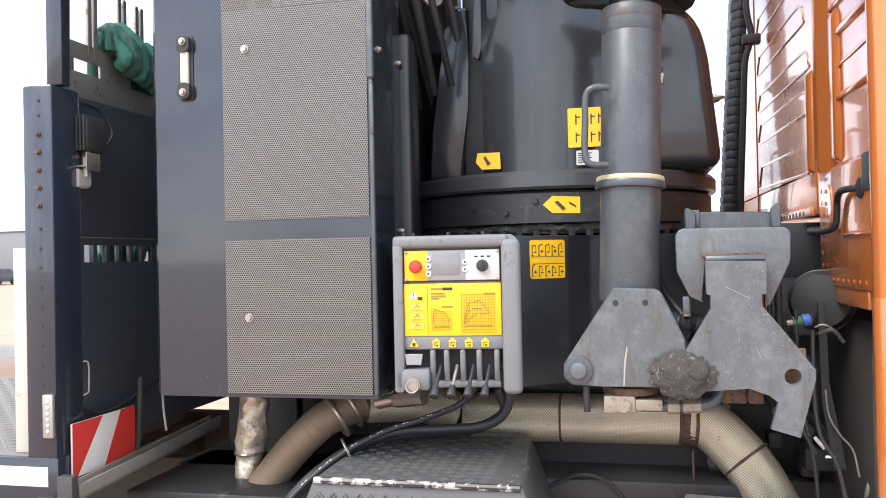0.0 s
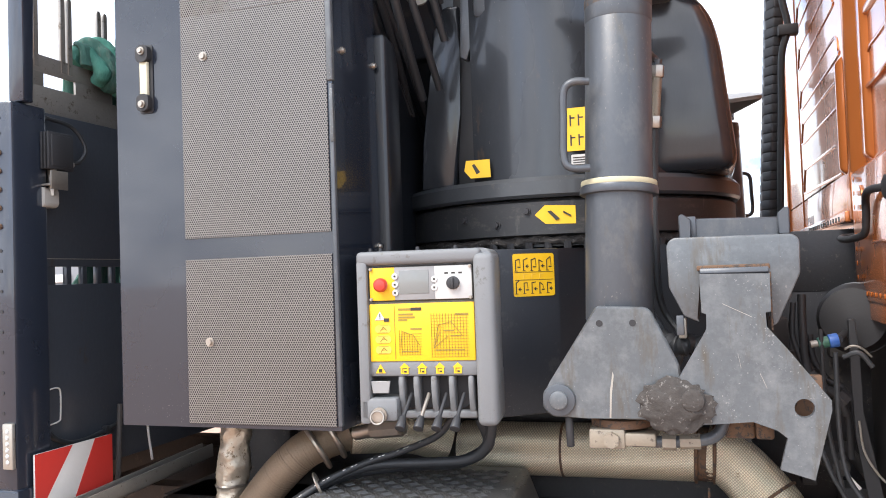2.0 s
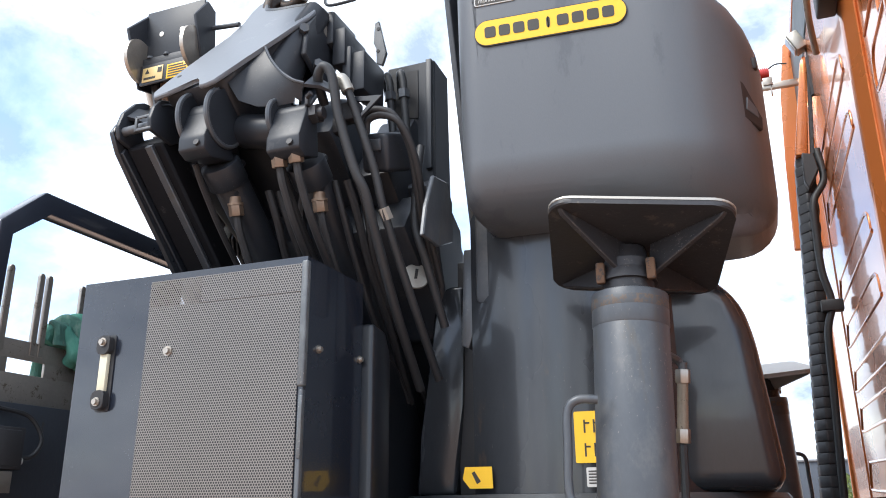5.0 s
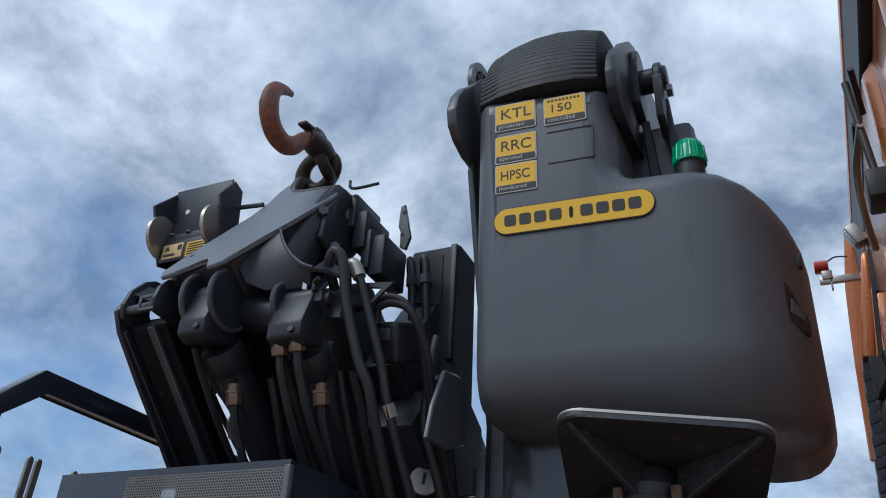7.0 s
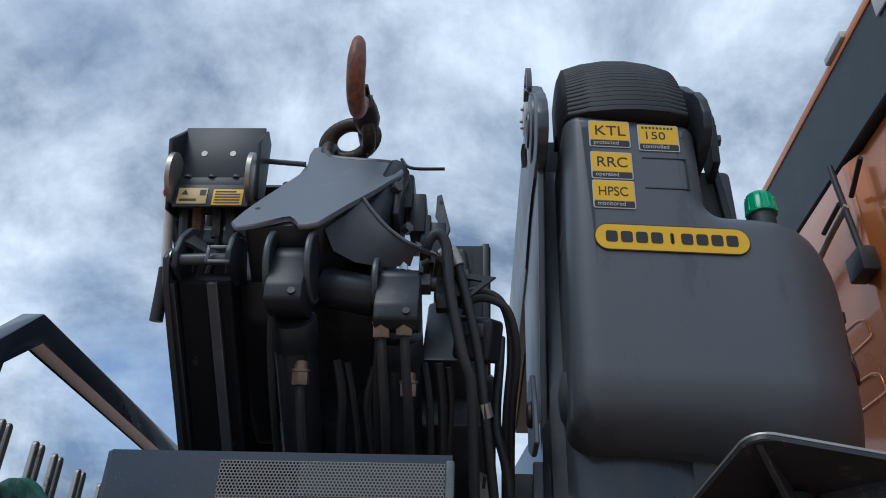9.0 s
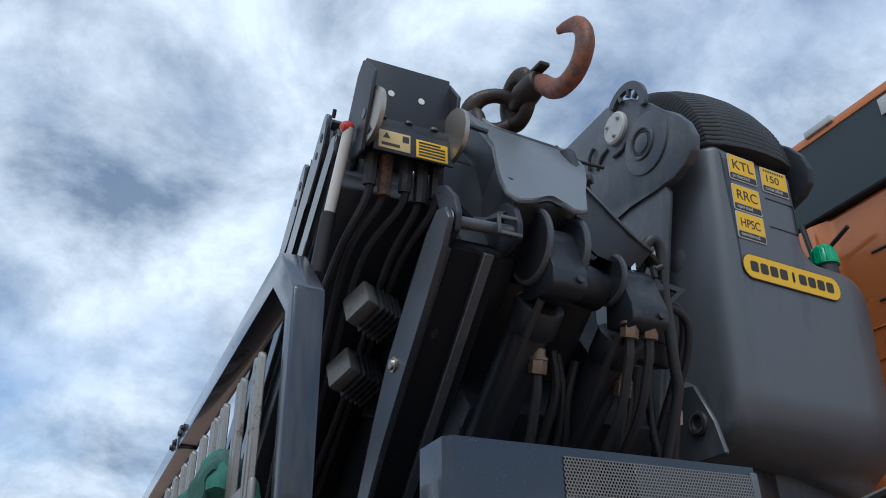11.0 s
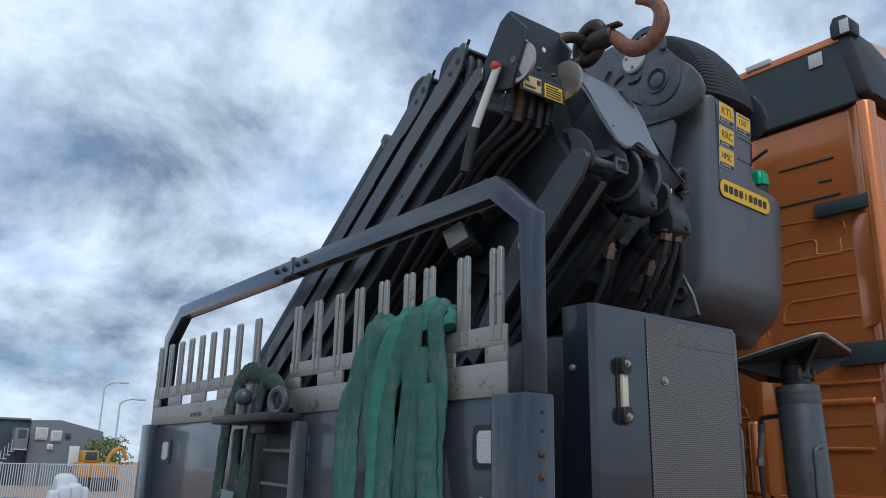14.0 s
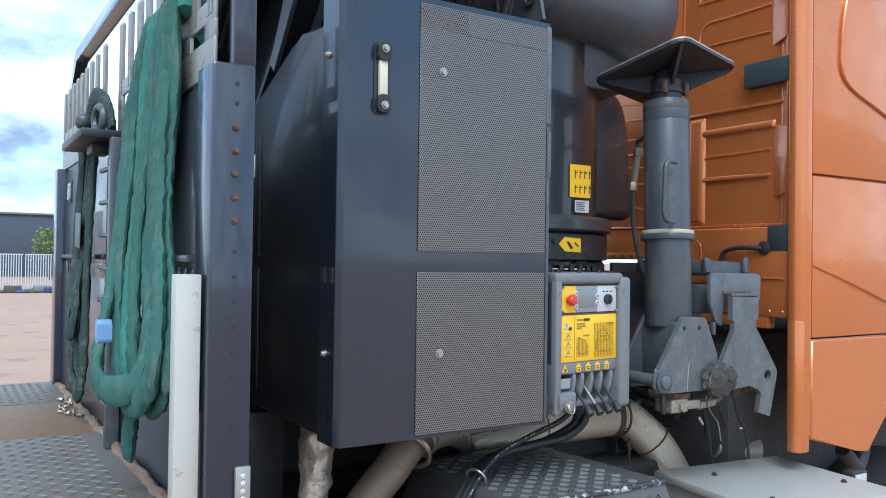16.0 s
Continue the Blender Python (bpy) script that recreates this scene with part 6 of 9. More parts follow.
part("outer_end_cap", beam(JX0 + 0.006, JX1 - 0.006, -1.292, -1.25, 3.030, 3.092, 0.012), TURRET, jib)

br = thing("coupling_bracket", (-0.7, 0.25, 3.2), "black steel bracket with hose couplings and warning labels", "bracket")
part("upright_plate", box(-0.826, -0.600, 0.205, 0.212, 3.275, 3.440, 0.002), DARK, br)
part("left_cheek", prism([(0.13, 3.345), (0.212, 3.438), (0.25, 3.42), (0.34, 3.29), (0.28, 3.20), (0.20, 3.18)], "x", -0.832, -0.822, 0.003), DARK, br)
part("right_cheek", prism([(0.16, 3.36), (0.212, 3.435), (0.25, 3.42), (0.27, 3.23), (0.21, 3.22)], "x", -0.602, -0.592, 0.003), DARK, br)
# white discs: the daylight through the two holes is painted on
for x in (-0.76, -0.68):
    part("hole", rod((x, 0.2035, 3.355), (x, 0.2135, 3.355), 0.0085, n=14), WHITE, br)
part("tray", box(-0.81, -0.605, 0.190, 0.31, 3.235, 3.272, 0.003), DARK, br)
part("label_panel", box(-0.808, -0.606, 0.184, 0.190, 3.180, 3.245, 0.002), DARK, br)
for i in range(6):
    part("port", rod((-0.785 + 0.033 * i, 0.196 + 0.02 * (i % 2), 3.270), (-0.785 + 0.033 * i, 0.196 + 0.02 * (i % 2), 3.276), 0.012, n=14), LEG, br)
l1 = part("warning_label", box(-0.797, -0.718, 0.182, 0.184, 3.187, 3.233, 0.0005), YELLOWPALE, br, "faded yellow warning label")
part("print", join(prism([(-0.787, 3.213), (-0.769, 3.213), (-0.778, 3.228)], "y", 0.1812, 0.1818, 0), box(-0.79, -0.745, 0.1812, 0.1818, 3.194, 3.201, 0), box(-0.738, -0.722, 0.1812, 0.1818, 3.211, 3.227, 0)), INK, l1)
l2 = part("warning_label", box(-0.703, -0.622, 0.182, 0.184, 3.183, 3.229, 0.0005), YELLOW, br, "yellow instruction label")
part("print", join(*[box(-0.697, -0.629 - (0.012 if i == 4 else 0), 0.1812, 0.1818, 3.188 + 0.008 * i, 3.192 + 0.008 * i, 0) for i in range(5)]), INK, l2)
for x in (-0.832, -0.586):
    dd = part("drum_disc", lathe([(0.055, -0.008), (0.066, -0.006), (0.066, 0.006), (0.055, 0.008)], (x + (0.015 if x < -0.7 else -0.02), 0.185, 3.262), (1, 0.1, 0), 36), ZINC, br)
    if x < -0.7:
        arc_ = disc_outline(0.180, 3.255, 0.046, 12, -110, 60) + disc_outline(0.186, 3.262, 0.030, 12, -110, 60)[::-1]
        part("slot", prism(arc_, "x", x + 0.0055, x + 0.0075, 0), RUBBER, dd)
        part("hub", rod((x + 0.009, 0.19, 3.268), (x - 0.002, 0.19, 3.268), 0.012, n=14), LEG, dd)
for ob in [o for o in bpy.data.objects if o.type == "MESH" and (o.parent == br or (o.parent and o.parent.parent == br))]:
    ob.data.transform(Matrix.Translation((-0.710, -0.030, -0.006)) @ Matrix.Diagonal((0.92, 1, 1, 1)) @ Matrix.Translation((0.710, 0, 0)))
lever_ = thing("hand_lever", (-0.85, 0.2, 2.9), "worn white hand lever with a black grip and red knob", "lever")
part("shaft", tube([(-0.838, 0.212, 3.256), (-0.842, 0.262, 3.168), (-0.846, 0.305, 3.087)], 0.0125, 10), WHITE, lever_)
part("grip", tube([(-0.846, 0.305, 3.087), (-0.850, 0.322, 3.03), (-0.855, 0.340, 2.955)], 0.0165, 12), RUBBER, lever_)
part("knob", lathe([(0.004, -0.016), (0.013, -0.01), (0.016, 0), (0.013, 0.01), (0.004, 0.016)], (-0.842, 0.216, 3.257), (1, 0, 0), 18), RED, lever_)
for i in range(5):
    x = -0.785 + (0.0, 0.034, 0.082, 0.118, 0.155)[i]
    hs = part("hose", tube([(x, 0.215, 3.20), (x + 0.003, 0.24, 3.11), (x - 0.022 - 0.012 * (i % 3), 0.36, 3.012), (x - 0.035 + 0.02 * (i % 2), 0.62, 2.82), (x - 0.01 * i, 0.95, 2.575)], 0.0095, 8), RUBBER, jib)
    part("coupling", rod((x, 0.208, 3.20), (x + 0.002, 0.228, 3.13 - 0.02 * (i % 2)), 0.0165, 0.015, n=8), RUST if i == 1 else LEGDARK, hs)
for p in (Vector((-0.700, 0.41, 2.918)), Vector((-0.690, 0.55, 2.812))):
    lm = Matrix.Translation(p) @ Matrix.Rotation(radians(-30), 4, "X") @ Matrix.Rotation(radians(25), 4, "Z")
    lampb = thing("boom_lamp", p, "dirty rectangular work lamp under the jib", "work lamp", "lamps under the jib")
    part("housing", moved(box(-0.025, 0.07, -0.035, 0.035, -0.035, 0.035, 0.006), Matrix.Translation(p) @ Matrix.Rotation(radians(-30), 4, "X") @ Matrix.Rotation(radians(25), 4, "Z")), BLACKPL, lampb)
    part("lens", moved(box(-0.058, -0.025, -0.038, 0.038, -0.038, 0.038, 0.005), Matrix.Translation(p) @ Matrix.Rotation(radians(-30), 4, "X") @ Matrix.Rotation(radians(25), 4, "Z")), DIRTYLENS, lampb)
    for k in range(5):
        part("fin", moved(box(-0.018 + 0.014 * k, -0.011 + 0.014 * k, -0.042, 0.042, -0.042, 0.042, 0.002), lm), BLACKPL, lampb)
    part("bracket", moved(box(0.06, 0.085, -0.02, 0.02, -0.02, 0.09, 0.003), lm), DARK, lampb)

arm = thing("outer_boom", (-0.3, 1.0, 2.2), "black outer boom with forked head and hydraulic cylinders", "crane boom")


def yz(points, x0, x1, w=0.004, seg=1):
    return prism(points, "x", x0, x1, w, seg)


# lower box beam with its open end, and the boom tubes behind it
part("left_arm", yz([(0.020, 2.896), (0.072, 2.946), (1.262, 1.852), (1.21, 1.80)], -0.688, -0.575, 0.006), SHADEBLACK, arm)
part("left_arm_lip", yz([(0.012, 2.884), (0.024, 2.902), (1.22, 1.805), (1.205, 1.79)], -0.706, -0.69, 0.002), DARK, arm)
part("inner_web", yz([(0.70, 2.36), (0.70, 3.00), (1.90, 1.90), (1.60, 1.55)], -0.590, -0.576, 0.003), DARK, arm)
part("edge_strip", yz([(0.012, 2.888), (0.022, 2.898), (1.10, 1.905), (1.09, 1.895)], -0.622, -0.600, 0.002), LEG, arm)
part("boom_tube", beam(-0.55, -0.20, -1.60, 0.8, 2.50, 2.72, 0.04), DARK, arm)
part("right_arm", beam(-0.19, -0.075, -1.46, 0.8, 2.47, 2.78, 0.012), DARK, arm)
part("under_beam", beam(-0.51, -0.03, -1.36, 0.7, 2.35, 2.50, 0.012), DARK, arm)
part("inner_plate", yz([(0.50, 2.86), (0.62, 2.90), (1.30, 2.55), (1.30, 2.30), (0.72, 2.42)], -0.57, -0.555, 0.003), DARK, arm)
# boom head: sloping front plate with an open box behind it
SL = Matrix(((1, 0, 0, 0), (0, -0.585, -0.811, 0.2924), (0, -0.811, 0.585, 3.4516), (0, 0, 0, 1)))   # x, down the slope, out of the plate
face = [(-0.486, -0.050), (-0.474, 0.000), (-0.455, 0.045), (-0.420, 0.070), (-0.375, 0.082), (-0.320, 0.098), (-0.280, 0.105), (-0.256, 0.135), (-0.246, 0.175), (-0.252, 0.215), (-0.300, 0.320), (-0.352, 0.425), (-0.376, 0.480), (-0.396, 0.532), (-0.416, 0.546), (-0.436, 0.548), (-0.450, 0.515), (-0.462, 0.494), (-0.480, 0.500), (-0.500, 0.520), (-0.530, 0.546), (-0.566, 0.562), (-0.584, 0.530), (-0.572, 0.470), (-0.556, 0.400), (-0.528, 0.300), (-0.500, 0.210), (-0.496, 0.120), (-0.510, 0.040), (-0.512, -0.020)]
hd = part("boom_head", moved(prism(face, "z", -0.012, 0.0, 0.003), SL), HEADPLATE, arm, "grey boom head plate")
ACROSS = SL @ Matrix(((1, 0, 0, 0), (0, 0, 1, 0), (0, 1, 0, 0), (0, 0, 0, 1)))
part("head_cheek", moved(prism([(-0.17, -0.085), (-0.012, -0.045), (-0.012, 0.42), (-0.17, 0.42)], "x", -0.505, -0.492, 0.003), ACROSS), DARK, hd)
cheek = part("head_cheek", moved(prism([(-0.175, 0.01), (-0.012, 0.13), (-0.012, 0.235), (-0.06, 0.32), (-0.175, 0.30)], "x", -0.262, -0.246, 0.003), ACROSS), DARK, hd)
part("cheek_hole", moved(rod((-0.2475, 0.155, -0.07), (-0.2452, 0.155, -0.07), 0.016, n=18), SL), ALU, cheek)
part("head_back", moved(prism([(-0.50, -0.075), (-0.46, -0.09), (-0.38, -0.07), (-0.29, -0.02), (-0.25, 0.02), (-0.25, 0.45), (-0.50, 0.45)], "z", -0.18, -0.168, 0.003), SL), DARK, hd)
part("head_floor", moved(box(-0.49, -0.26, 0.16, 0.18, -0.17, -0.012, 0.003), SL), DARK, hd)
part("rim", tube([SL @ Vector(p) for p in ((-0.252, 0.02, -0.172), (-0.248, 0.07, -0.09), (-0.256, 0.128, -0.006), (-0.285, 0.103, -0.004), (-0.375, 0.080, -0.004), (-0.425, 0.066, -0.004), (-0.458, 0.040, -0.004), (-0.484, -0.045, -0.006), (-0.490, -0.06, -0.09), (-0.490, -0.085, -0.172))], 0.0085, 8, 4), LEG, hd)
part("plate_hole", moved(rod((-0.546, 0.452, -0.001), (-0.546, 0.452, 0.0008), 0.006, n=12), SL), RUBBER, hd)
part("head_body", moved(prism([(-0.485, 0.18), (-0.262, 0.18), (-0.300, 0.30), (-0.375, 0.46), (-0.40, 0.50), (-0.56, 0.53), (-0.54, 0.42)], "z", -0.15, -0.014, 0.012, 2), SL), DARK, hd)
lip = part("hook_lug", moved(prism([(-0.52, 0.08), (-0.505, 0.01), (-0.545, 0.035), (-0.575, 0.10), (-0.565, 0.16), (-0.52, 0.17)], "z", -0.09, -0.075, 0.003), SL), DARK, hd)
part("lug_bolt", moved(rod((-0.545, 0.10, -0.074), (-0.545, 0.10, -0.062), 0.014, n=6), SL), LEG, lip)
part("side_block", join(box(-0.300, -0.225, 0.26, 0.40, 3.245, 3.352, 0.008), box(-0.232, -0.192, 0.27, 0.40, 3.18, 3.296, 0.005), box(-0.205, -0.178, 0.28, 0.42, 3.12, 3.238, 0.005), box(-0.185, -0.140, 0.29, 0.42, 3.10, 3.222, 0.006)), DARK, arm)
part("side_shell", tube([(-0.262, 0.235, 3.335), (-0.285, 0.190, 3.225), (-0.310, 0.165, 3.130), (-0.330, 0.15, 3.04)], 0.055, 14, 6, lambda t: 0.72 + 0.4 * t, (0.7, 1)), DARK, arm)
part("bolt", rod((-0.262, 0.165, 3.235), (-0.250, 0.15, 3.235), 0.014, n=6), LEG, arm)
part("bolt", rod((-0.235, 0.20, 3.14), (-0.222, 0.185, 3.14), 0.013, n=6), LEG, arm)
part("pull_rod", rod((-0.50, 0.20, 3.335), (-0.60, 0.21, 3.352), 0.007, n=8), LEG, arm)
part("pin_tail", tube([(-0.262, 0.27, 3.405), (-0.245, 0.25, 3.368), (-0.215, 0.24, 3.352), (-0.145, 0.235, 3.348)], 0.0045, 8), DARK, arm)


def sheet(rows, t):
    """A bent metal sheet through rows of points, t thick."""
    bm = bmesh.new()
    grid = [[bm.verts.new(p) for p in row] for row in rows]
    for r0, r1 in zip(grid, grid[1:]):
        for i in range(len(r0) - 1):
            bm.faces.new((r0[i], r0[i + 1], r1[i + 1], r1[i]))
    bmesh.ops.recalc_face_normals(bm, faces=bm.faces)
    bmesh.ops.solidify(bm, geom=bm.faces[:], thickness=t)
    return bm


# curved gusset from the plate's edge out to the grease nipple
part("web", sheet([[(-0.322, 0.082, 3.148), (-0.292, 0.066, 3.098), (-0.255, 0.056, 3.050), (-0.215, 0.052, 3.015), (-0.186, 0.056, 3.002)],
                   [(-0.352, 0.056, 3.090), (-0.325, 0.056, 3.045), (-0.290, 0.058, 3.012), (-0.240, 0.062, 2.992), (-0.198, 0.068, 2.988)],
                   [(-0.392, 0.030, 3.035), (-0.372, 0.052, 2.992), (-0.325, 0.066, 2.972), (-0.270, 0.074, 2.966), (-0.205, 0.082, 2.972)]], 0.008), DARK, arm)
part("web_edge", tube([(-0.322, 0.080, 3.150), (-0.292, 0.064, 3.100), (-0.255, 0.054, 3.052), (-0.215, 0.050, 3.017), (-0.184, 0.054, 3.003)], 0.004, 6), LEG, arm)
part("fan_plate", sheet([[(-0.186, 0.056, 3.002), (-0.150, 0.075, 3.000), (-0.118, 0.10, 2.985)], [(-0.20, 0.12, 3.06), (-0.165, 0.12, 3.04), (-0.125, 0.13, 3.01)]], 0.008), DARK, arm)
# two forked cylinder heads with pins, blocks and glands


def cylinder_head(cx, hw, yc, zc, r, ears, front, low):
    fk = part("fork", join(*[yz(disc_outline(yc, zc, r, 18, 115, 335) + [(yc + r * 1.5, zc + r * 0.2), (yc + r * 1.5, zc + r * 1.35), (yc + r * 0.35, zc + r * 1.45)], cx + e * hw - 0.006, cx + e * hw + 0.006, 0.003) for e in ears]), DARK, arm)
    for e in ears:
        part("ear_rim", tube([(cx + e * hw, yc + (r + 0.001) * math.cos(radians(g)), zc + (r + 0.001) * math.sin(radians(g))) for g in range(118, 338, 12)], 0.0072, 8, 3), LEG, fk)
    part("eye", rod((cx - hw + 0.007, yc, zc), (cx + hw - 0.007, yc, zc), r * 0.60, n=28, w=0.004), DARK, fk)
    wedge = yz([(front, low), (front - 0.002, low + 0.034), (yc - r * 0.50, zc + r * 0.30), (yc + r * 0.5, zc), (yc + r * 0.8, low + 0.01), (front + 0.03, low - 0.014)], cx - hw + 0.003, cx + hw - 0.003, 0.006, 2)
    blk = part("head_block", wedge, DARK, fk)
    part("plug", rod((cx + hw * 0.45, front + 0.012, low + 0.012), (cx + hw * 0.45, front - 0.007, low + 0.015), 0.008, n=12), LEGDARK, blk)
    cyl = part("cylinder", rod((cx, yc + 0.06, low + 0.01), (cx, yc + 1.05, low - 0.80), 0.046, n=28, w=0.006), DARK, arm)
    part("gland", rod((cx, yc + 0.05, low + 0.01), (cx, yc + 0.10, low - 0.03), 0.052, n=28, w=0.004), DARK, cyl)
    part("feed_pipe", tube([(cx - hw * 0.75, front + 0.06, low - 0.01), (cx - hw * 0.9, front + 0.12, low - 0.07), (cx - hw * 0.95, front + 0.26, low - 0.20), (cx - hw, front + 0.7, low - 0.56)], 0.008, 8), RUBBER, cyl)
    return fk


cylinder_head(-0.4525, 0.0425, 0.050, 2.948, 0.072, (-1, 1), -0.014, 2.842)
second = cylinder_head(-0.2265, 0.050, 0.095, 2.935, 0.050, (-1,), 0.040, 2.826)
part("pin_nut", join(rod((-0.180, 0.095, 2.935), (-0.160, 0.095, 2.935), 0.026, n=6), rod((-0.162, 0.095, 2.935), (-0.148, 0.096, 2.935), 0.016, n=14)), LEGDARK, second)
part("retainer", join(box(-0.184, -0.174, 0.060, 0.075, 2.945, 2.975, 0.003), rod((-0.178, 0.062, 2.966), (-0.163, 0.055, 2.972), 0.006, n=8)), LEGDARK, second)
part("cross_tube", rod((-0.405, 0.125, 2.945), (-0.28, 0.13, 2.92), 0.045, n=28, w=0.006), DARK, arm)
for x, y, z in ((-0.434, 0.155, 2.752), (-0.205, 0.188, 2.742), (-0.257, 0.072, 2.826), (-0.209, 0.070, 2.830)):
    ft = part("fitting", join(rod((x, y, z + 0.004), (x, y + 0.010, z - 0.026), 0.0190, n=6, w=0.0015), rod((x, y - 0.003, z + 0.022), (x, y, z + 0.006), 0.0150, n=12), rod((x, y - 0.0005, z + 0.006), (x, y + 0.001, z), 0.0205, n=16)), BRASSY, arm, "yellow zinc hose fitting")
    part("pipe", tube([(x, y + 0.008, z - 0.02), (x + 0.004, y + 0.03, z - 0.08), (x + 0.01, y + 0.12, z - 0.20), (x, y + 0.4, z - 0.42)], 0.0105, 8), RUBBER, ft)
    if z < 2.8:
        part("elbow", lathe([(0.012, -0.02), (0.02, -0.01), (0.02, 0.012), (0.01, 0.022)], (x - 0.004, y - 0.006, z + 0.040), n=16), DARK, ft)
        part("riser", tube([(x - 0.004, y - 0.006, z + 0.06), (x - 0.006, y - 0.008, z + 0.09), (x - 0.004, y + 0.02, z + 0.13)], 0.012, 8), DARK, ft)
# grease nipple on the second head
part("grease_nipple", join(rod((-0.220, 0.085, 2.962), (-0.220, 0.084, 2.985), 0.010, n=6), rod((-0.220, 0.084, 2.985), (-0.220, 0.083, 3.008), 0.0052, n=8), rod((-0.220, 0.083, 3.006), (-0.220, 0.083, 3.014), 0.008, n=10)), CHROME, arm)
# bent pipes on the near corner
part("bent_pipe", tube([(-0.180, 0.15, 2.99), (-0.172, 0.10, 3.035), (-0.150, 0.085, 3.058), (-0.128, 0.092, 3.030), (-0.118, 0.115, 2.93), (-0.090, 0.150, 2.80), (-0.070, 0.175, 2.74), (-0.066, 0.22, 2.66), (-0.060, 0.34, 2.48), (-0.06, 0.50, 2.30)], 0.0125, 12), HOSE, arm)
part("bent_pipe", tube([(-0.150, 0.16, 2.99), (-0.140, 0.135, 3.032), (-0.118, 0.130, 3.036), (-0.100, 0.135, 2.995), (-0.070, 0.165, 2.88), (-0.052, 0.195, 2.79), (-0.040, 0.23, 2.69), (-0.015, 0.34, 2.50), (0.0, 0.48, 2.32)], 0.0110, 12), HOSE, arm)
part("silver_sleeve", tube([(-0.141, 0.136, 3.030), (-0.120, 0.129, 3.038), (-0.102, 0.133, 3.002)], 0.0165, 12), ALU, arm)
part("pipe_nut", rod((-0.043, 0.222, 2.712), (-0.036, 0.236, 2.685), 0.015, n=6), ALU, arm)
part("pipe_clamp", join(box(-0.155, -0.085, 0.150, 0.185, 2.935, 2.985, 0.005), box(-0.150, -0.120, 0.14, 0.17, 2.90, 2.94, 0.004)), LEGDARK, arm)
part("bracket_plate", prism([(-0.085, 2.925), (-0.016, 2.985), (-0.118, 2.998), (-0.112, 2.985), (-0.045, 2.975), (-0.080, 2.94)], "y", 0.150, 0.158, 0.001), DARK, arm)
part("valve_block", moved(box(-0.045, 0.045, -0.05, 0.05, -0.055, 0.045, 0.012, 3), pose(-0.055, 0.26, 2.885, 20, 12, -15)), DARK, arm)
part("valve_cap", moved(box(-0.028, 0.028, -0.056, -0.02, 0.0, 0.03, 0.004), pose(-0.055, 0.26, 2.885, 20, 12, -15)), LEG, arm)
for k, (dx, dz) in enumerate(((0, 0), (0.012, -0.018))):
    part("hose", tube([(-0.095 + dx, 0.20, 2.93 + dz), (-0.085 + dx, 0.19, 2.962 + dz), (-0.045 + dx, 0.19, 2.968 + dz), (0.0 + dx, 0.20, 2.940 + dz), (0.020 + dx, 0.25, 2.86 + dz), (0.01 + dx, 0.34, 2.72), (0.01 + dx, 0.45, 2.56)], 0.0095, 10), RUBBER, arm)
for i, x in enumerate((-0.137, -0.094)):
    part("pipe", tube([(x - 0.03, 0.50, 3.19), (x - 0.012, 0.455, 3.225), (x, 0.450, 3.190), (x + 0.004, 0.455, 3.10), (x + 0.012, 0.47, 2.95)], 0.012, 10), HOSE, arm)
    part("pipe_nut", rod((x + 0.001, 0.45, 3.165), (x + 0.002, 0.452, 3.14), 0.018, n=6), LEG, arm)
part("side_pipe", tube([(0.0, 0.36, 2.93), (-0.004, 0.35, 2.86), (-0.012, 0.35, 2.71), (0.010, 0.37, 2.61), (0.03, 0.45, 2.45)], 0.0115, 10), HOSE, arm)
prnd = random.Random(21)
for i, x in enumerate((-0.36, -0.335, -0.295, -0.165, -0.150, -0.130)):
    y = 0.20 + 0.02 * (i % 3)
    way = [(x, y, 2.80), (x + 0.005, y + 0.03, 2.72), (x + 0.012, y + 0.10, 2.61), (x + 0.02, y + 0.22, 2.47), (x + 0.02, y + 0.40, 2.28)]
    part("pipe", tube([(p[0] + prnd.uniform(-0.012, 0.012), p[1] + prnd.uniform(-0.01, 0.01), p[2]) for p in way], 0.0085 if i % 2 else 0.011, 8, 5), RUBBER, arm)
for i in range(5):
    x = -0.50 + 0.075 * i
    part("hose", tube([un(x, -1.30, 2.36), un(x + 0.01, -1.1, 2.32), un(x - 0.01, -0.8, 2.30), un(x, -0.2, 2.30)], 0.012, 8), HOSE, arm)
part("lug_plate", prism([(-0.173, 3.388), (-0.160, 3.394), (-0.150, 3.350), (-0.133, 3.279), (-0.146, 3.240), (-0.166, 3.250), (-0.164, 3.300), (-0.176, 3.320), (-0.174, 3.350)], "y", 0.414, 0.426, 0.002), LEG, arm)
for z in (3.365, 3.29):
    part("lug_hole", rod((-0.160, 0.4125, z), (-0.160, 0.4145, z), 0.006, n=12), RUBBER, arm)
part("end_box", yz([(0.516, 3.290), (0.516, 2.86), (0.58, 2.60), (0.66, 2.60), (0.63, 3.285)], -0.178, -0.022, 0.006), DARK, arm)
# flat black sheet on the front, paints the shade of a recess
part("end_box_recess", prism([(-0.160, 3.262), (-0.075, 3.262), (-0.072, 3.10), (-0.160, 3.12)], "y", 0.513, 0.5165, 0), RUBBER, arm)
part("end_box_flange", box(-0.045, -0.026, 0.500, 0.518, 2.93, 3.285, 0.003), DARK, arm)
part("lower_box", yz([(0.44, 2.86), (0.52, 2.90), (0.70, 2.80), (0.75, 2.45), (0.60, 2.45)], -0.17, -0.01, 0.01), DARK, arm)
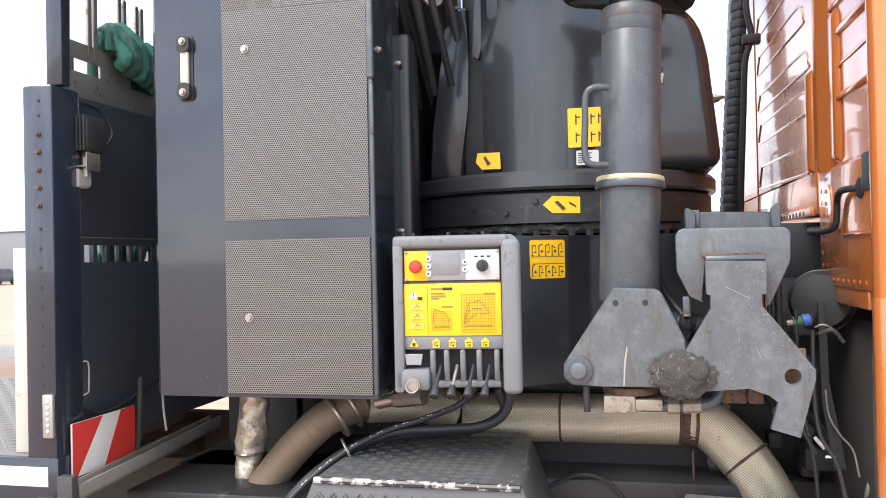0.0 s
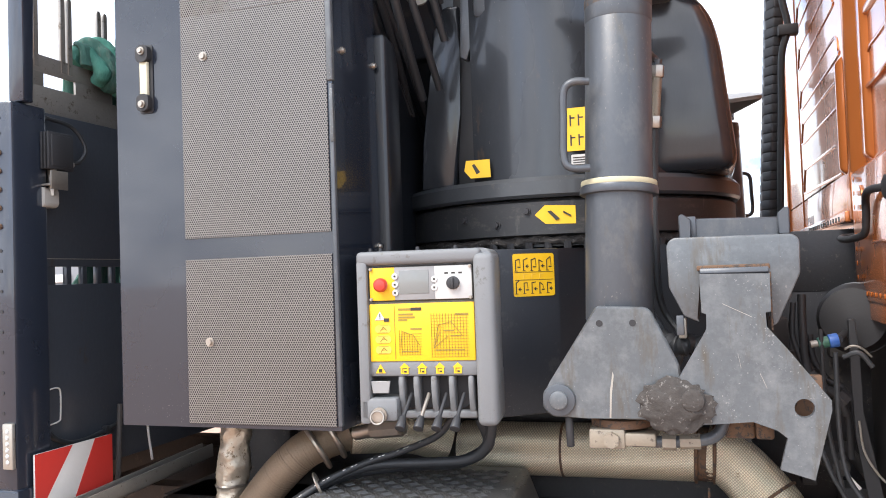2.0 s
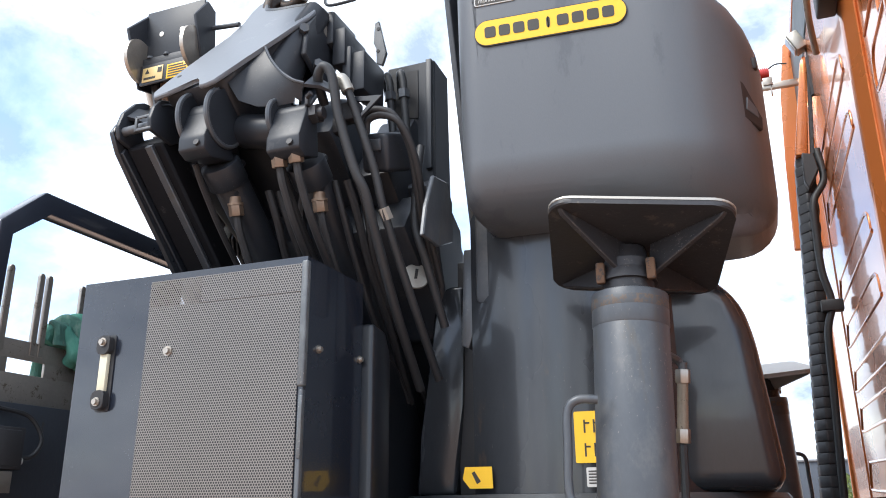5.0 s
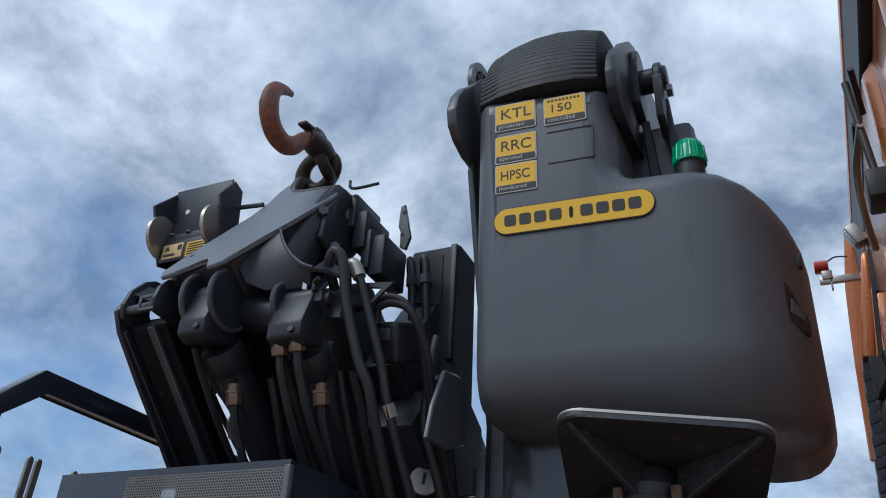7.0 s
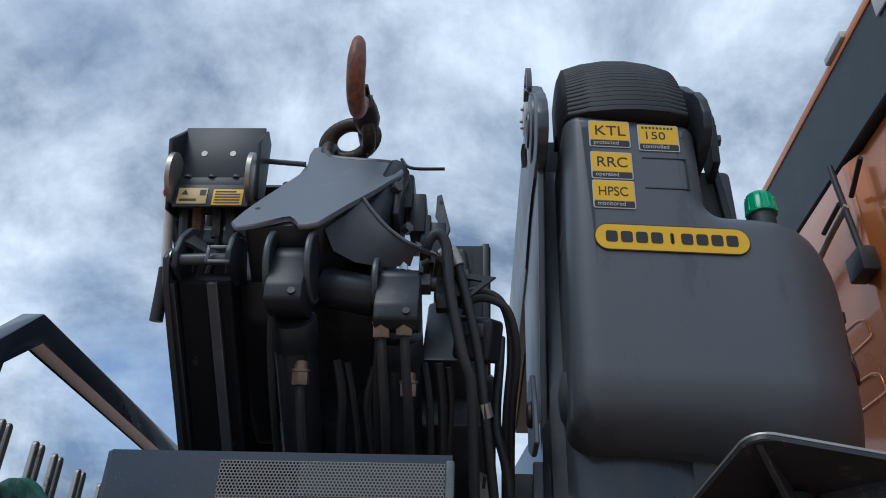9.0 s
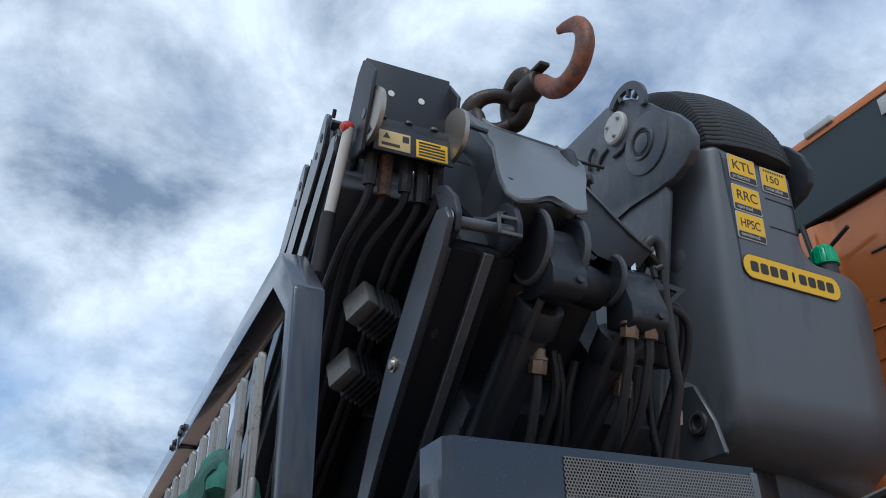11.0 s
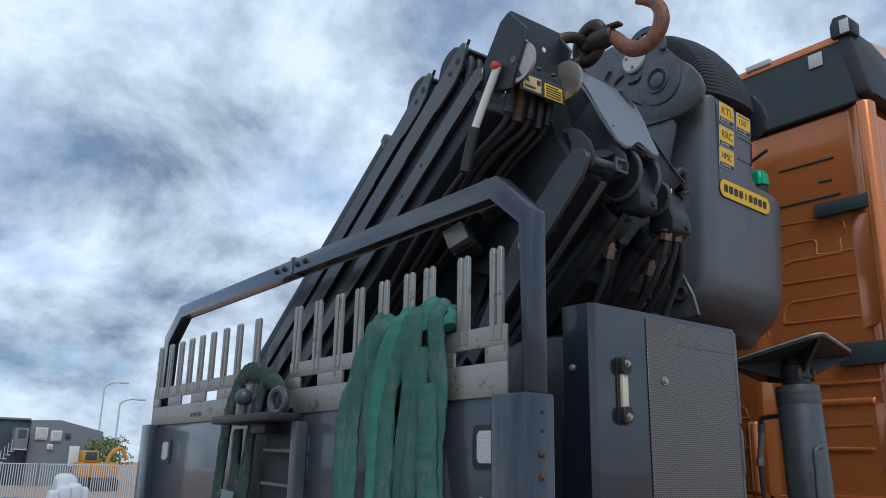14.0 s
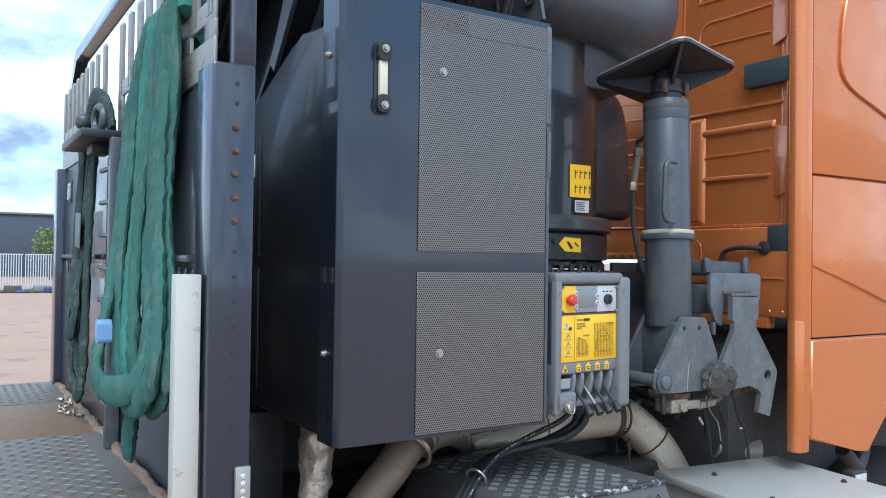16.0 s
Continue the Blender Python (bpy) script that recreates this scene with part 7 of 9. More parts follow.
part("head_core", yz([(0.10, 2.94), (0.22, 3.10), (0.255, 3.27), (0.34, 3.33), (0.6, 3.14), (0.8, 2.8), (0.5, 2.7), (0.16, 2.87)], -0.605, -0.50, 0.012, 2), DARK, arm)
cap = part("sight_disc", lathe([(0.034, -0.005), (0.036, 0.0), (0.034, 0.006), (0.02, 0.008)], (-0.044, 0.43, 2.590), (0.55, -0.80, 0.1), 32), ALU, arm, "pale round cover disc")
part("disc_slot", moved(box(-0.004, 0.004, -0.0005, 0.0005, -0.018, 0.018, 0), pose(-0.040, 0.4225, 2.591, 0, 8, 35)), RUBBER, cap)
part("column_bracket", yz([(0.20, 2.62), (0.22, 2.70), (0.27, 2.80), (0.36, 2.815), (0.40, 2.77), (0.40, 2.66), (0.30, 2.62)], 0.062, 0.074, 0.003), LEG, arm)
part("bracket_eye", ring((0.060, 0.27, 2.705), (1, 0, 0), 0.022, 0.008, 20, 8), LEGDARK, arm)
# clevis with its saddle, cross bar and the long link bar
part("clevis_plate", yz([(-0.012, 2.912), (-0.022, 2.945), (-0.008, 2.990), (0.030, 3.034), (0.062, 3.052), (0.088, 3.054), (0.070, 3.030), (0.052, 2.998), (0.062, 2.950), (0.10, 2.915), (0.06, 2.895)], -0.695, -0.681, 0.005, 2), DARK, arm)
part("clevis_plate", yz([(-0.034, 2.908), (-0.040, 2.938), (-0.030, 2.975), (-0.005, 3.004), (0.020, 3.014), (0.060, 3.0), (0.10, 2.935), (0.05, 2.90)], -0.577, -0.563, 0.005, 2), DARK, arm)
part("saddle", sheet([[(-0.690, -0.006, 2.985), (-0.665, 0.010, 2.978), (-0.63, 0.022, 2.962), (-0.595, 0.012, 2.972), (-0.566, -0.010, 2.992)],
                      [(-0.690, 0.035, 3.030), (-0.665, 0.046, 3.012), (-0.63, 0.055, 2.990), (-0.595, 0.045, 2.992), (-0.566, 0.020, 3.008)],
                      [(-0.690, 0.090, 3.052), (-0.665, 0.10, 3.028), (-0.63, 0.11, 3.006), (-0.595, 0.10, 3.010), (-0.566, 0.08, 3.020)]], 0.009), DARK, arm)
part("cross_bar", rod((-0.69, 0.002, 2.938), (-0.565, -0.017, 2.930), 0.012, n=14), LEG, arm)
part("loop_bracket", join(box(-0.615, -0.565, -0.036, -0.030, 2.944, 2.952, 0.002), box(-0.615, -0.565, -0.036, -0.030, 2.910, 2.918, 0.002), box(-0.617, -0.609, -0.036, -0.030, 2.910, 2.952, 0.002)), LEG, arm)
screw((-0.698, 0.004, 2.939), (-1, 0, 0), 0.015, arm, ZINC, "bolt")
part("link_bar", yz([(-0.022, 2.93), (-0.005, 2.962), (0.03, 2.975), (0.085, 2.945), (0.175, 2.860), (0.290, 2.752), (0.365, 2.640), (0.50, 2.43), (0.465, 2.40), (0.315, 2.58), (0.205, 2.690), (0.10, 2.790), (0.005, 2.882)], -0.712, -0.699, 0.003), LINKSHEEN, arm)
screw((-0.712, 0.245, 2.735), (-1, 0, 0), 0.012, arm, ZINC, "bolt")

# hook and chain
hk = thing("crane_hook", (-0.36, 0.25, 3.36), "worn orange crane hook lying on a dark chain link", "crane hook")
part("chain_link", ring((-0.415, 0.315, 3.500), (-0.15, -0.86, -0.48), 0.045, 0.0195, 30, 12, (1.45, 1.0), 12), CHAIN, hk)
part("chain_link", ring((-0.368, 0.268, 3.522), (0.95, 0.15, 0.25), 0.044, 0.0185, 30, 12, (1.0, 1.4), 40), CHAIN, hk)
part("chain_link", ring((-0.455, 0.335, 3.42), (0.9, -0.3, 0.1), 0.042, 0.0185, 30, 12, (1.0, 1.4), 10), CHAIN, hk)
part("swivel", lathe([(0.017, -0.075), (0.028, -0.05), (0.037, -0.01), (0.034, 0.03), (0.028, 0.06), (0.022, 0.065)], (-0.362, 0.232, 3.520), (0.0, -0.86, -0.02), 24), CHAIN, hk)
HOOKWAY = [(-0.362, 0.185, 3.522), (-0.362, 0.155, 3.494), (-0.361, 0.118, 3.450), (-0.359, 0.072, 3.424), (-0.356, 0.020, 3.430), (-0.353, -0.014, 3.466), (-0.352, -0.020, 3.514), (-0.354, -0.002, 3.554), (-0.357, 0.034, 3.580), (-0.360, 0.068, 3.594)]
part("hook", tube(HOOKWAY, 0.030, 14, 8, lambda t: (0.72 + 0.75 * t) if t < 0.40 else max(0.34, 1.02 - 1.0 * max(0, t - 0.6) * 1.7), (0.72, 1.0)), HOOKPAINT, hk)
part("latch", join(moved(box(-0.015, 0.015, -0.03, 0.028, -0.006, 0.006, 0.004), pose(-0.362, 0.165, 3.548, 8, 0, 0)), rod((-0.382, 0.188, 3.545), (-0.342, 0.188, 3.545), 0.010, n=12)), CHAIN, hk)


# ---------- stabiliser leg ----------
LX = 0.538


def leg_thing(name, group):
    L = thing(name, (LX, 0.1, 1.45), "grey painted stabiliser leg folded upright with a square foot plate", "stabiliser leg", group)
    lo_, hi_ = Vector((0.527, 0.108, 1.66)), Vector((0.549, 0.147, 2.41))
    at = lambda z: lo_ + (hi_ - lo_) * ((z - 1.66) / 0.75)
    tb = part("outer_tube", rod(lo_, hi_, 0.0750, n=56, w=0.006), LEG, L)
    part("collar", rod(at(2.34), at(2.41), 0.0763, n=56, w=0.004), LEG, tb)
    part("rust_band", rod(at(2.375), at(2.395), 0.0766, n=56, w=0.001), FADEDRUST, tb, "faint rusty band near the tube end")
    part("clamp_ring", rod(at(1.944), at(1.964), 0.0875, n=56, w=0.004), LEG, tb)
    part("pale_ring", rod(at(1.962), at(1.976), 0.0850, n=56, w=0.003), OLDCREAM, tb, "pale plastic ring")
    neck = part("piston_neck", rod(at(2.41), at(2.48), 0.050, n=32), LEGDARK, L)
    part("socket", rod(at(2.436), at(2.512), 0.058, 0.034, n=32, w=0.003), LEGDARK, neck)
    for d_ in (-0.050, 0.050):
        part("rust_tab", moved(box(-0.009, 0.009, -0.012, 0.004, -0.024, 0.020, 0.004), Matrix.Translation(at(2.455) + Vector((d_, -0.036, 0)))), RUST, neck, "rusty stop tab")
    turn = Matrix.Translation((0.568, 0.170, 2.508)) @ Euler((radians(-13.9), radians(5.4), radians(10.9))).to_matrix().to_4x4() @ Matrix.Translation((0, 0, -2.545))
    fp_ = part("foot_plate", moved(prism(rounded(-0.178, 0.178, -0.178, 0.178, 0.045, 5), "z", 2.545, 2.561, 0.003), turn), LEGDARK, L, "dark scuffed square foot plate")
    for a in (45, 135, 225, 315):
        rb = prism([(0.036, 2.470), (0.04, 2.546), (0.222, 2.546), (0.212, 2.536)], "y", -0.006, 0.006, 0.002)
        part("gusset", moved(rb, turn @ Matrix.Rotation(radians(a), 4, "Z")), LEGDARK, fp_)
    part("plate_edge", moved(prism(rounded(-0.179, 0.179, -0.179, 0.179, 0.045, 5), "z", 2.556, 2.5615, 0.001), turn), ALU, fp_, "edge scraped to bare metal")
    part("grab_handle", tube([(LX - 0.05, 0.05, 2.195), (LX - 0.085, 0.04, 2.195), (LX - 0.105, 0.04, 2.175), (LX - 0.108, 0.04, 2.11), (LX - 0.11, 0.04, 2.03), (LX - 0.095, 0.04, 2.005), (LX - 0.055, 0.05, 2.003)], 0.0085, 10, 5), LEG, L)
    lv_ = part("level_tube", rod((0.620, 0.345, 2.265), (0.609, 0.355, 2.15), 0.0120, n=18), DIRTYBLOCK, L, "clear sight tube with metal ends")
    part("tube_end", rod((0.6222, 0.3435, 2.285), (0.6198, 0.3455, 2.255), 0.0165, n=6, w=0.002), ZINC, lv_)
    part("tube_end", rod((0.6100, 0.354, 2.16), (0.6075, 0.3565, 2.13), 0.0165, n=6, w=0.002), ZINC, lv_)
    part("bracket", join(tube([(0.560, 0.21, 2.30), (0.585, 0.25, 2.312), (0.608, 0.33, 2.308), (0.618, 0.345, 2.30)], 0.009, 8), rod((0.6235, 0.3425, 2.30), (0.622, 0.344, 2.28), 0.010, n=10)), LEG, lv_)
    part("cable", tube([(0.608, 0.356, 2.135), (0.603, 0.345, 2.0), (0.602, 0.30, 1.85), (0.612, 0.22, 1.70), (0.66, 0.15, 1.62)], 0.0085, 8), HOSE, L)
    pl = part("pivot_plate", prism([(0.488, 1.700), (0.590, 1.696), (0.602, 1.688), (0.655, 1.575), (0.660, 1.53), (0.60, 1.458), (0.456, 1.460), (0.385, 1.462), (0.365, 1.48), (0.366, 1.515), (0.385, 1.535)], "y", 0.012, 0.029, 0.004), LEGWORN, L)
    part("rear_plate", prism([(0.488, 1.700), (0.590, 1.696), (0.66, 1.57), (0.60, 1.458), (0.40, 1.460), (0.365, 1.50), (0.385, 1.535)], "y", 0.17, 0.187, 0.004), LEG, L)
    part("web", box(0.47, 0.60, 0.029, 0.17, 1.47, 1.68, 0.01), LEG, L)
    for x in (0.494, 0.564):
        part("hole", rod((x, 0.0105, 1.663), (x, 0.013, 1.663), 0.0072, n=16), RUBBER, pl)
    pn = part("pivot_pin", rod((0.402, -0.003, 1.499), (0.402, 0.2, 1.499), 0.020, n=24, w=0.003), LEGWORN, pl, "worn pivot pin")
    part("washer", rod((0.402, 0.004, 1.499), (0.402, 0.0125, 1.499), 0.035, n=28, w=0.002), LEG, pn)
    part("scratch", join(prism([(0.508, 1.462), (0.511, 1.52), (0.518, 1.560), (0.520, 1.552), (0.5145, 1.51), (0.5115, 1.462)], "y", 0.0113, 0.0119, 0)), ALU, pl, "paint scratched to bare metal")
    part("stop_pin", rod((0.418, 0.03, 1.46), (0.420, 0.028, 1.395), 0.0085, n=12, w=0.002), RUBBER, L)
    nut = part("valve_block", join(box(0.46, 0.536, 0.03, 0.10, 1.392, 1.434, 0.004), box(0.534, 0.600, 0.034, 0.096, 1.398, 1.426, 0.004)), DIRTYBLOCK, L, "beige dirty metal valve block")
    part("flange", rod((0.525, 0.1, 1.432), (0.525, 0.1, 1.452), 0.068, n=36, w=0.004), RUST, nut)
    part("hex_plug", rod((0.508, 0.020, 1.412), (0.508, 0.032, 1.412), 0.018, n=6), DIRTYBLOCK, nut)
    part("pipe", tube([(0.548, 0.06, 1.405), (0.62, 0.06, 1.405), (0.69, 0.06, 1.41), (0.725, 0.06, 1.425), (0.742, 0.07, 1.46)], 0.0125, 12), LEG, nut)
    part("pipe_nut", join(rod((0.612, 0.06, 1.405), (0.640, 0.06, 1.405), 0.018, n=6), rod((0.648, 0.06, 1.406), (0.69, 0.06, 1.408), 0.0165, n=6)), DIRTYBLOCK, nut)
    return L


leg = leg_thing("stabiliser_leg", "stabiliser legs")
copy_thing(leg, Matrix.Translation((LX + 0.27, 2.12, 1.45)) @ Matrix.Rotation(radians(180), 4, "Z"))
for ob in bpy.data.objects:
    if ob.parent and ob.name.startswith(("foot_plate", "plate_edge", "gusset")) and (ob.parent.name == "stabiliser_leg.001" or (ob.parent.parent and ob.parent.parent.name == "stabiliser_leg.001")):
        ob.data = ob.data.copy()
        ob.data.materials[0] = LIGHTBOX

# ---------- stabiliser beam end with its catch plates ----------
be = thing("stabiliser_beam", (0.78, 0.3, 1.4), "grey stabiliser beam end with a scratched catch plate", "stabiliser beam")
part("beam", box(0.665, 0.885, 0.10, 1.3, 1.70, 1.80, 0.008), LEG, be)
part("top_box", prism([(0.672, 1.835), (0.884, 1.835), (0.880, 1.876), (0.684, 1.881), (0.676, 1.879)], "y", 0.085, 0.4, 0.004), LEG, be)
part("end_lug", prism([(0.664, 1.838), (0.664, 1.889), (0.672, 1.892), (0.690, 1.879), (0.690, 1.838)], "y", 0.072, 0.084, 0.003), LEG, be)
part("end_lug", prism([(0.886, 1.838), (0.886, 1.894), (0.878, 1.897), (0.862, 1.883), (0.862, 1.838)], "y", 0.072, 0.084, 0.003), LEG, be)
part("rust_edge", prism([(0.838, 1.643), (0.8415, 1.643), (0.8415, 1.762), (0.838, 1.762)], "y", 0.0285, 0.033, 0), RUST, be, "rusty plate edge")
part("top_lip", box(0.672, 0.70, 0.08, 0.1, 1.838, 1.886, 0.003), LEG, be)
part("back_plate", prism([(0.655, 1.840), (0.882, 1.838), (0.893, 1.833), (0.899, 1.822), (0.897, 1.757), (0.850, 1.655), (0.838, 1.650), (0.838, 1.765), (0.70, 1.768), (0.70, 1.66), (0.668, 1.675), (0.640, 1.735), (0.638, 1.822), (0.644, 1.834)], "y", 0.03, 0.048, 0.005, 2), LEGWORN, be)
part("rust_edge", box(0.698, 0.840, 0.022, 0.034, 1.768, 1.779, 0.003), RUST, be, "rusty weld seam")
EYE_L = [(0.889 + 0.0185 * math.cos(radians(a)), 1.492 + 0.0185 * math.sin(radians(a))) for a in range(90, 271, 15)]
EYE_R = [(0.889 + 0.0185 * math.cos(radians(a)), 1.492 + 0.0185 * math.sin(radians(a))) for a in range(-90, 91, 15)]
cp = part("catch_plate", join(prism([(0.703, 1.762), (0.837, 1.759), (0.836, 1.683), (0.826, 1.681), (0.827, 1.653), (0.862, 1.610), (0.889, 1.5738)] + EYE_L + [(0.889, 1.3558), (0.840, 1.370), (0.856, 1.432), (0.838, 1.447), (0.793, 1.463), (0.70, 1.455), (0.655, 1.46), (0.648, 1.54), (0.712, 1.648), (0.713, 1.680), (0.704, 1.683)], "y", -0.006, 0.012, 0),
                              prism([(0.889, 1.5738), (0.938, 1.508), (0.938, 1.488), (0.902, 1.352), (0.889, 1.3558)] + EYE_R, "y", -0.006, 0.012, 0)), LEGWORN, be, "grey catch plate with a hook-shaped foot")
# added plate, gives the brown background seen through the catch plate's eye
part("inner_gusset", box(0.850, 0.93, 0.05, 0.066, 1.43, 1.55, 0.004), RUST, be)
part("bent_lip", moved(box(-0.066, 0.066, -0.004, 0.02, -0.006, 0.006, 0.003), pose(0.770, 0.0, 1.767, -20, 0, -1.5)), LEG, cp)
for p, q in (((0.745, 1.70), (0.80, 1.672)), ((0.77, 1.60), (0.775, 1.57)), ((0.81, 1.56), (0.822, 1.53))):
    part("scratch", prism([(p[0], p[1]), (q[0], q[1]), (q[0] + 0.0004, q[1] + 0.0008), (p[0] + 0.0004, p[1] + 0.0008)], "y", -0.0066, -0.006, 0), ALU, cp)
rnd = random.Random(3)
bm = bmesh.new()
bmesh.ops.create_icosphere(bm, subdivisions=4, radius=1)
for v in bm.verts:
    d = v.co.normalized()
    v.co = Vector((0.648, -0.004, 1.492)) + Vector((d.x * 0.074, d.y * 0.024, d.z * 0.056)) * (1 + 0.22 * noise.noise(d * 2.4) + 0.14 * noise.noise(d * 7.0) + 0.05 * math.sin(26 * math.atan2(d.z, d.x + 0.3)) * (1 - abs(d.y)))
part("grease_lump", bm, MUD, be, "lump of caked grease on the pivot")
part("pivot_stub", rod((0.680, -0.030, 1.507), (0.680, 0.06, 1.50), 0.024, n=24, w=0.008), MUD, be)
part("left_lug", join(box(0.652, 0.668, 0.03, 0.045, 1.634, 1.676, 0.003)), LEG, be)
part("small_block", box(0.655, 0.672, 0.06, 0.085, 1.625, 1.668, 0.003), ALU, be)
part("lower_block", join(box(0.74, 0.80, 0.08, 0.16, 1.412, 1.46, 0.006), box(0.80, 0.836, 0.06, 0.11, 1.415, 1.455, 0.006)), RUST, be)
part("wrapped_hoses", tube([(0.61, 0.12, 1.62), (0.65, 0.10, 1.605), (0.68, 0.10, 1.61), (0.70, 0.12, 1.585), (0.69, 0.14, 1.55)], 0.022, 12, 8, lambda t: 1 + 0.15 * math.sin(60 * t)), HOSE, be)

# ---------- behind the leg: air chamber, pipes and lines ----------
ch = thing("brake_chamber", (0.98, 0.55, 1.4), "black round chamber with a blue and green coupling", "air chamber")
drum = part("drum", lathe([(0.01, -0.07), (0.030, -0.075), (0.034, -0.085), (0.039, -0.075), (0.066, -0.06), (0.082, -0.04), (0.088, 0.0), (0.088, 0.05), (0.075, 0.09), (0.01, 0.1)], (1.074, 0.55, 1.632), (-0.25, -0.95, 0.05), 48), RUBBER, ch)
for r, d in ((0.089, 0.0), (0.083, 0.036), (0.052, 0.066)):
    part("band", ring((1.074 - 0.25 * d, 0.55 - 0.95 * d, 1.632 + 0.05 * d), (-0.25, -0.95, 0.05), r, 0.003, 48, 8), LEG, drum)
part("blue_coupling", rod((0.982, 0.36, 1.590), (1.003, 0.362, 1.594), 0.0165, n=18, w=0.002), COUPBLUE, ch)
part("green_coupling", rod((0.958, 0.358, 1.586), (0.982, 0.36, 1.590), 0.0135, n=18, w=0.002), COUPGREEN, ch)
part("coupling_tip", rod((0.942, 0.356, 1.584), (0.958, 0.358, 1.586), 0.008, n=12), ALU, ch)
part("coupling_stem", rod((1.003, 0.362, 1.594), (1.03, 0.45, 1.60), 0.010, n=12), LEGDARK, ch)
lines = thing("air_lines", (1.0, 0.3, 1.2), "thin air lines and cables behind the cab", "cables")
for pts in ([(0.99, 0.2, 1.57), (1.02, 0.19, 1.58), (1.045, 0.19, 1.55)], [(0.975, 0.2, 1.58), (0.975, 0.2, 1.42), (0.985, 0.19, 1.32), (1.02, 0.18, 1.25), (1.04, 0.18, 1.15)], [(0.94, 0.25, 1.37), (0.96, 0.24, 1.31), (0.985, 0.24, 1.26)], [(0.965, 0.35, 1.62), (0.97, 0.35, 1.40), (1.0, 0.33, 1.2), (1.0, 0.3, 1.0)], [(0.25, 0.42, 1.08), (0.38, 0.40, 1.14), (0.48, 0.4, 1.10), (0.52, 0.4, 0.98)]):
    part("line", tube(pts, 0.0055, 8), HOSE, lines)
for pts, r in (([(1.018, 0.38, 1.57), (1.035, 0.375, 1.578), (1.055, 0.375, 1.572), (1.075, 0.38, 1.552)], 0.0028), ([(1.043, 0.39, 1.40), (1.05, 0.385, 1.33), (1.075, 0.38, 1.28), (1.105, 0.375, 1.24), (1.118, 0.37, 1.17)], 0.0028)):
    part("pale_line", tube(pts, r, 8), ALU, lines)
for pts, r in (([(0.934, 0.42, 1.70), (0.932, 0.41, 1.62), (0.936, 0.40, 1.53), (0.96, 0.40, 1.49), (1.0, 0.40, 1.455), (1.02, 0.41, 1.41)], 0.010), ([(0.915, 0.43, 1.68), (0.91, 0.42, 1.60), (0.93, 0.41, 1.53)], 0.007), ([(0.95, 0.44, 1.60), (0.955, 0.43, 1.54), (0.985, 0.42, 1.49), (1.02, 0.42, 1.46), (1.03, 0.44, 1.30)], 0.008)):
    part("hose", tube(pts, r, 10), RUBBER, lines)
part("hose_nut", rod((0.945, 0.40, 1.515), (0.958, 0.40, 1.500), 0.015, n=6), LEGDARK, lines)
part("hose_nut", rod((1.0, 0.41, 1.46), (1.02, 0.41, 1.44), 0.02, n=8), LEGDARK, lines)
part("carrier_strip", prism([(1.030, 1.64), (1.046, 1.64), (1.052, 1.55), (1.052, 1.42), (1.075, 1.30), (1.095, 1.18), (1.06, 1.18), (1.036, 1.36), (1.032, 1.50)], "y", 0.395, 0.403, 0.002), BLACKPL, lines)
part("paper_tag", moved(box(-0.005, 0.005, -0.002, 0.002, -0.02, 0.02, 0.001), pose(1.025, 0.39, 1.254, 0, -40, 0)), WHITE, lines)
part("cable_tie", box(0.995, 1.02, 0.185, 0.19, 1.262, 1.268, 0.001), WHITE, lines)
dk = thing("valve_cluster", (0.95, 0.7, 1.2), "dirty black valve blocks and brackets on the frame", "valve block")
rnd = random.Random(11)
for i in range(14):
    x, y, z = rnd.uniform(0.72, 1.08), rnd.uniform(0.55, 0.78), rnd.uniform(1.12, 1.62)
    a, b, c = rnd.uniform(0.02, 0.06), rnd.uniform(0.02, 0.05), rnd.uniform(0.02, 0.07)
    part("valve_body", box(x - a, x + a, y - b, y + b, z - c, z + c, 0.008), FRAME, dk)
for i in range(9):
    x, z = rnd.uniform(0.72, 1.08), rnd.uniform(1.15, 1.6)
    part("pipe_stub", rod((x, 0.5, z), (x + rnd.uniform(-0.05, 0.05), 0.72, z + rnd.uniform(-0.05, 0.05)), rnd.uniform(0.010, 0.022), n=14), FRAME, dk)
part("back_wall", join(box(0.55, 1.40, 0.80, 0.82, 1.0, 1.70, 0.004), box(0.94, 1.40, 0.80, 0.82, 1.69, 1.87, 0.004)), LEGDARK, dk)

# ---------- corrugated intake duct behind the cab ----------
duct = thing("intake_duct", (0.95, 1.55, 1.8), "black corrugated rubber duct standing behind the cab", "air duct")


def duct_x(z):
    return 0.920 + 0.0625 * (z - 2.0)


for i in range(39):
    z = 1.80 + 0.036 * i
    x, g = duct_x(z), 0.003 if i % 2 else 0.0
    fold = prism([(x - g, 1.535), (x + 0.028, 1.50 - g), (x + 0.062 + g, 1.515), (x + 0.066 + g, 1.64), (x, 1.66)], "z", z + 0.002, z + 0.0385, 0.006, 2)
    part("duct_fold", fold, DUCT, duct)
part("lower_collar", rod((0.945, 1.58, 1.70), (0.945, 1.58, 1.80), 0.07, n=28, w=0.006), BLACKPL, duct)
part("side_strip", prism([(0.993, 3.208), (1.037, 3.208), (1.060, 3.40), (1.082, 3.585), (1.077, 3.60), (1.066, 3.60), (1.055, 3.57)], "y", 1.5, 1.62, 0.004, 2), ORANGE, duct, "orange cover strip above the duct")
part("mounting_bar", prism([(1.042, 3.20), (1.056, 3.20), (1.108, 3.72), (1.094, 3.72)], "y", 1.49, 1.51, 0.002), BLACKPL, duct)
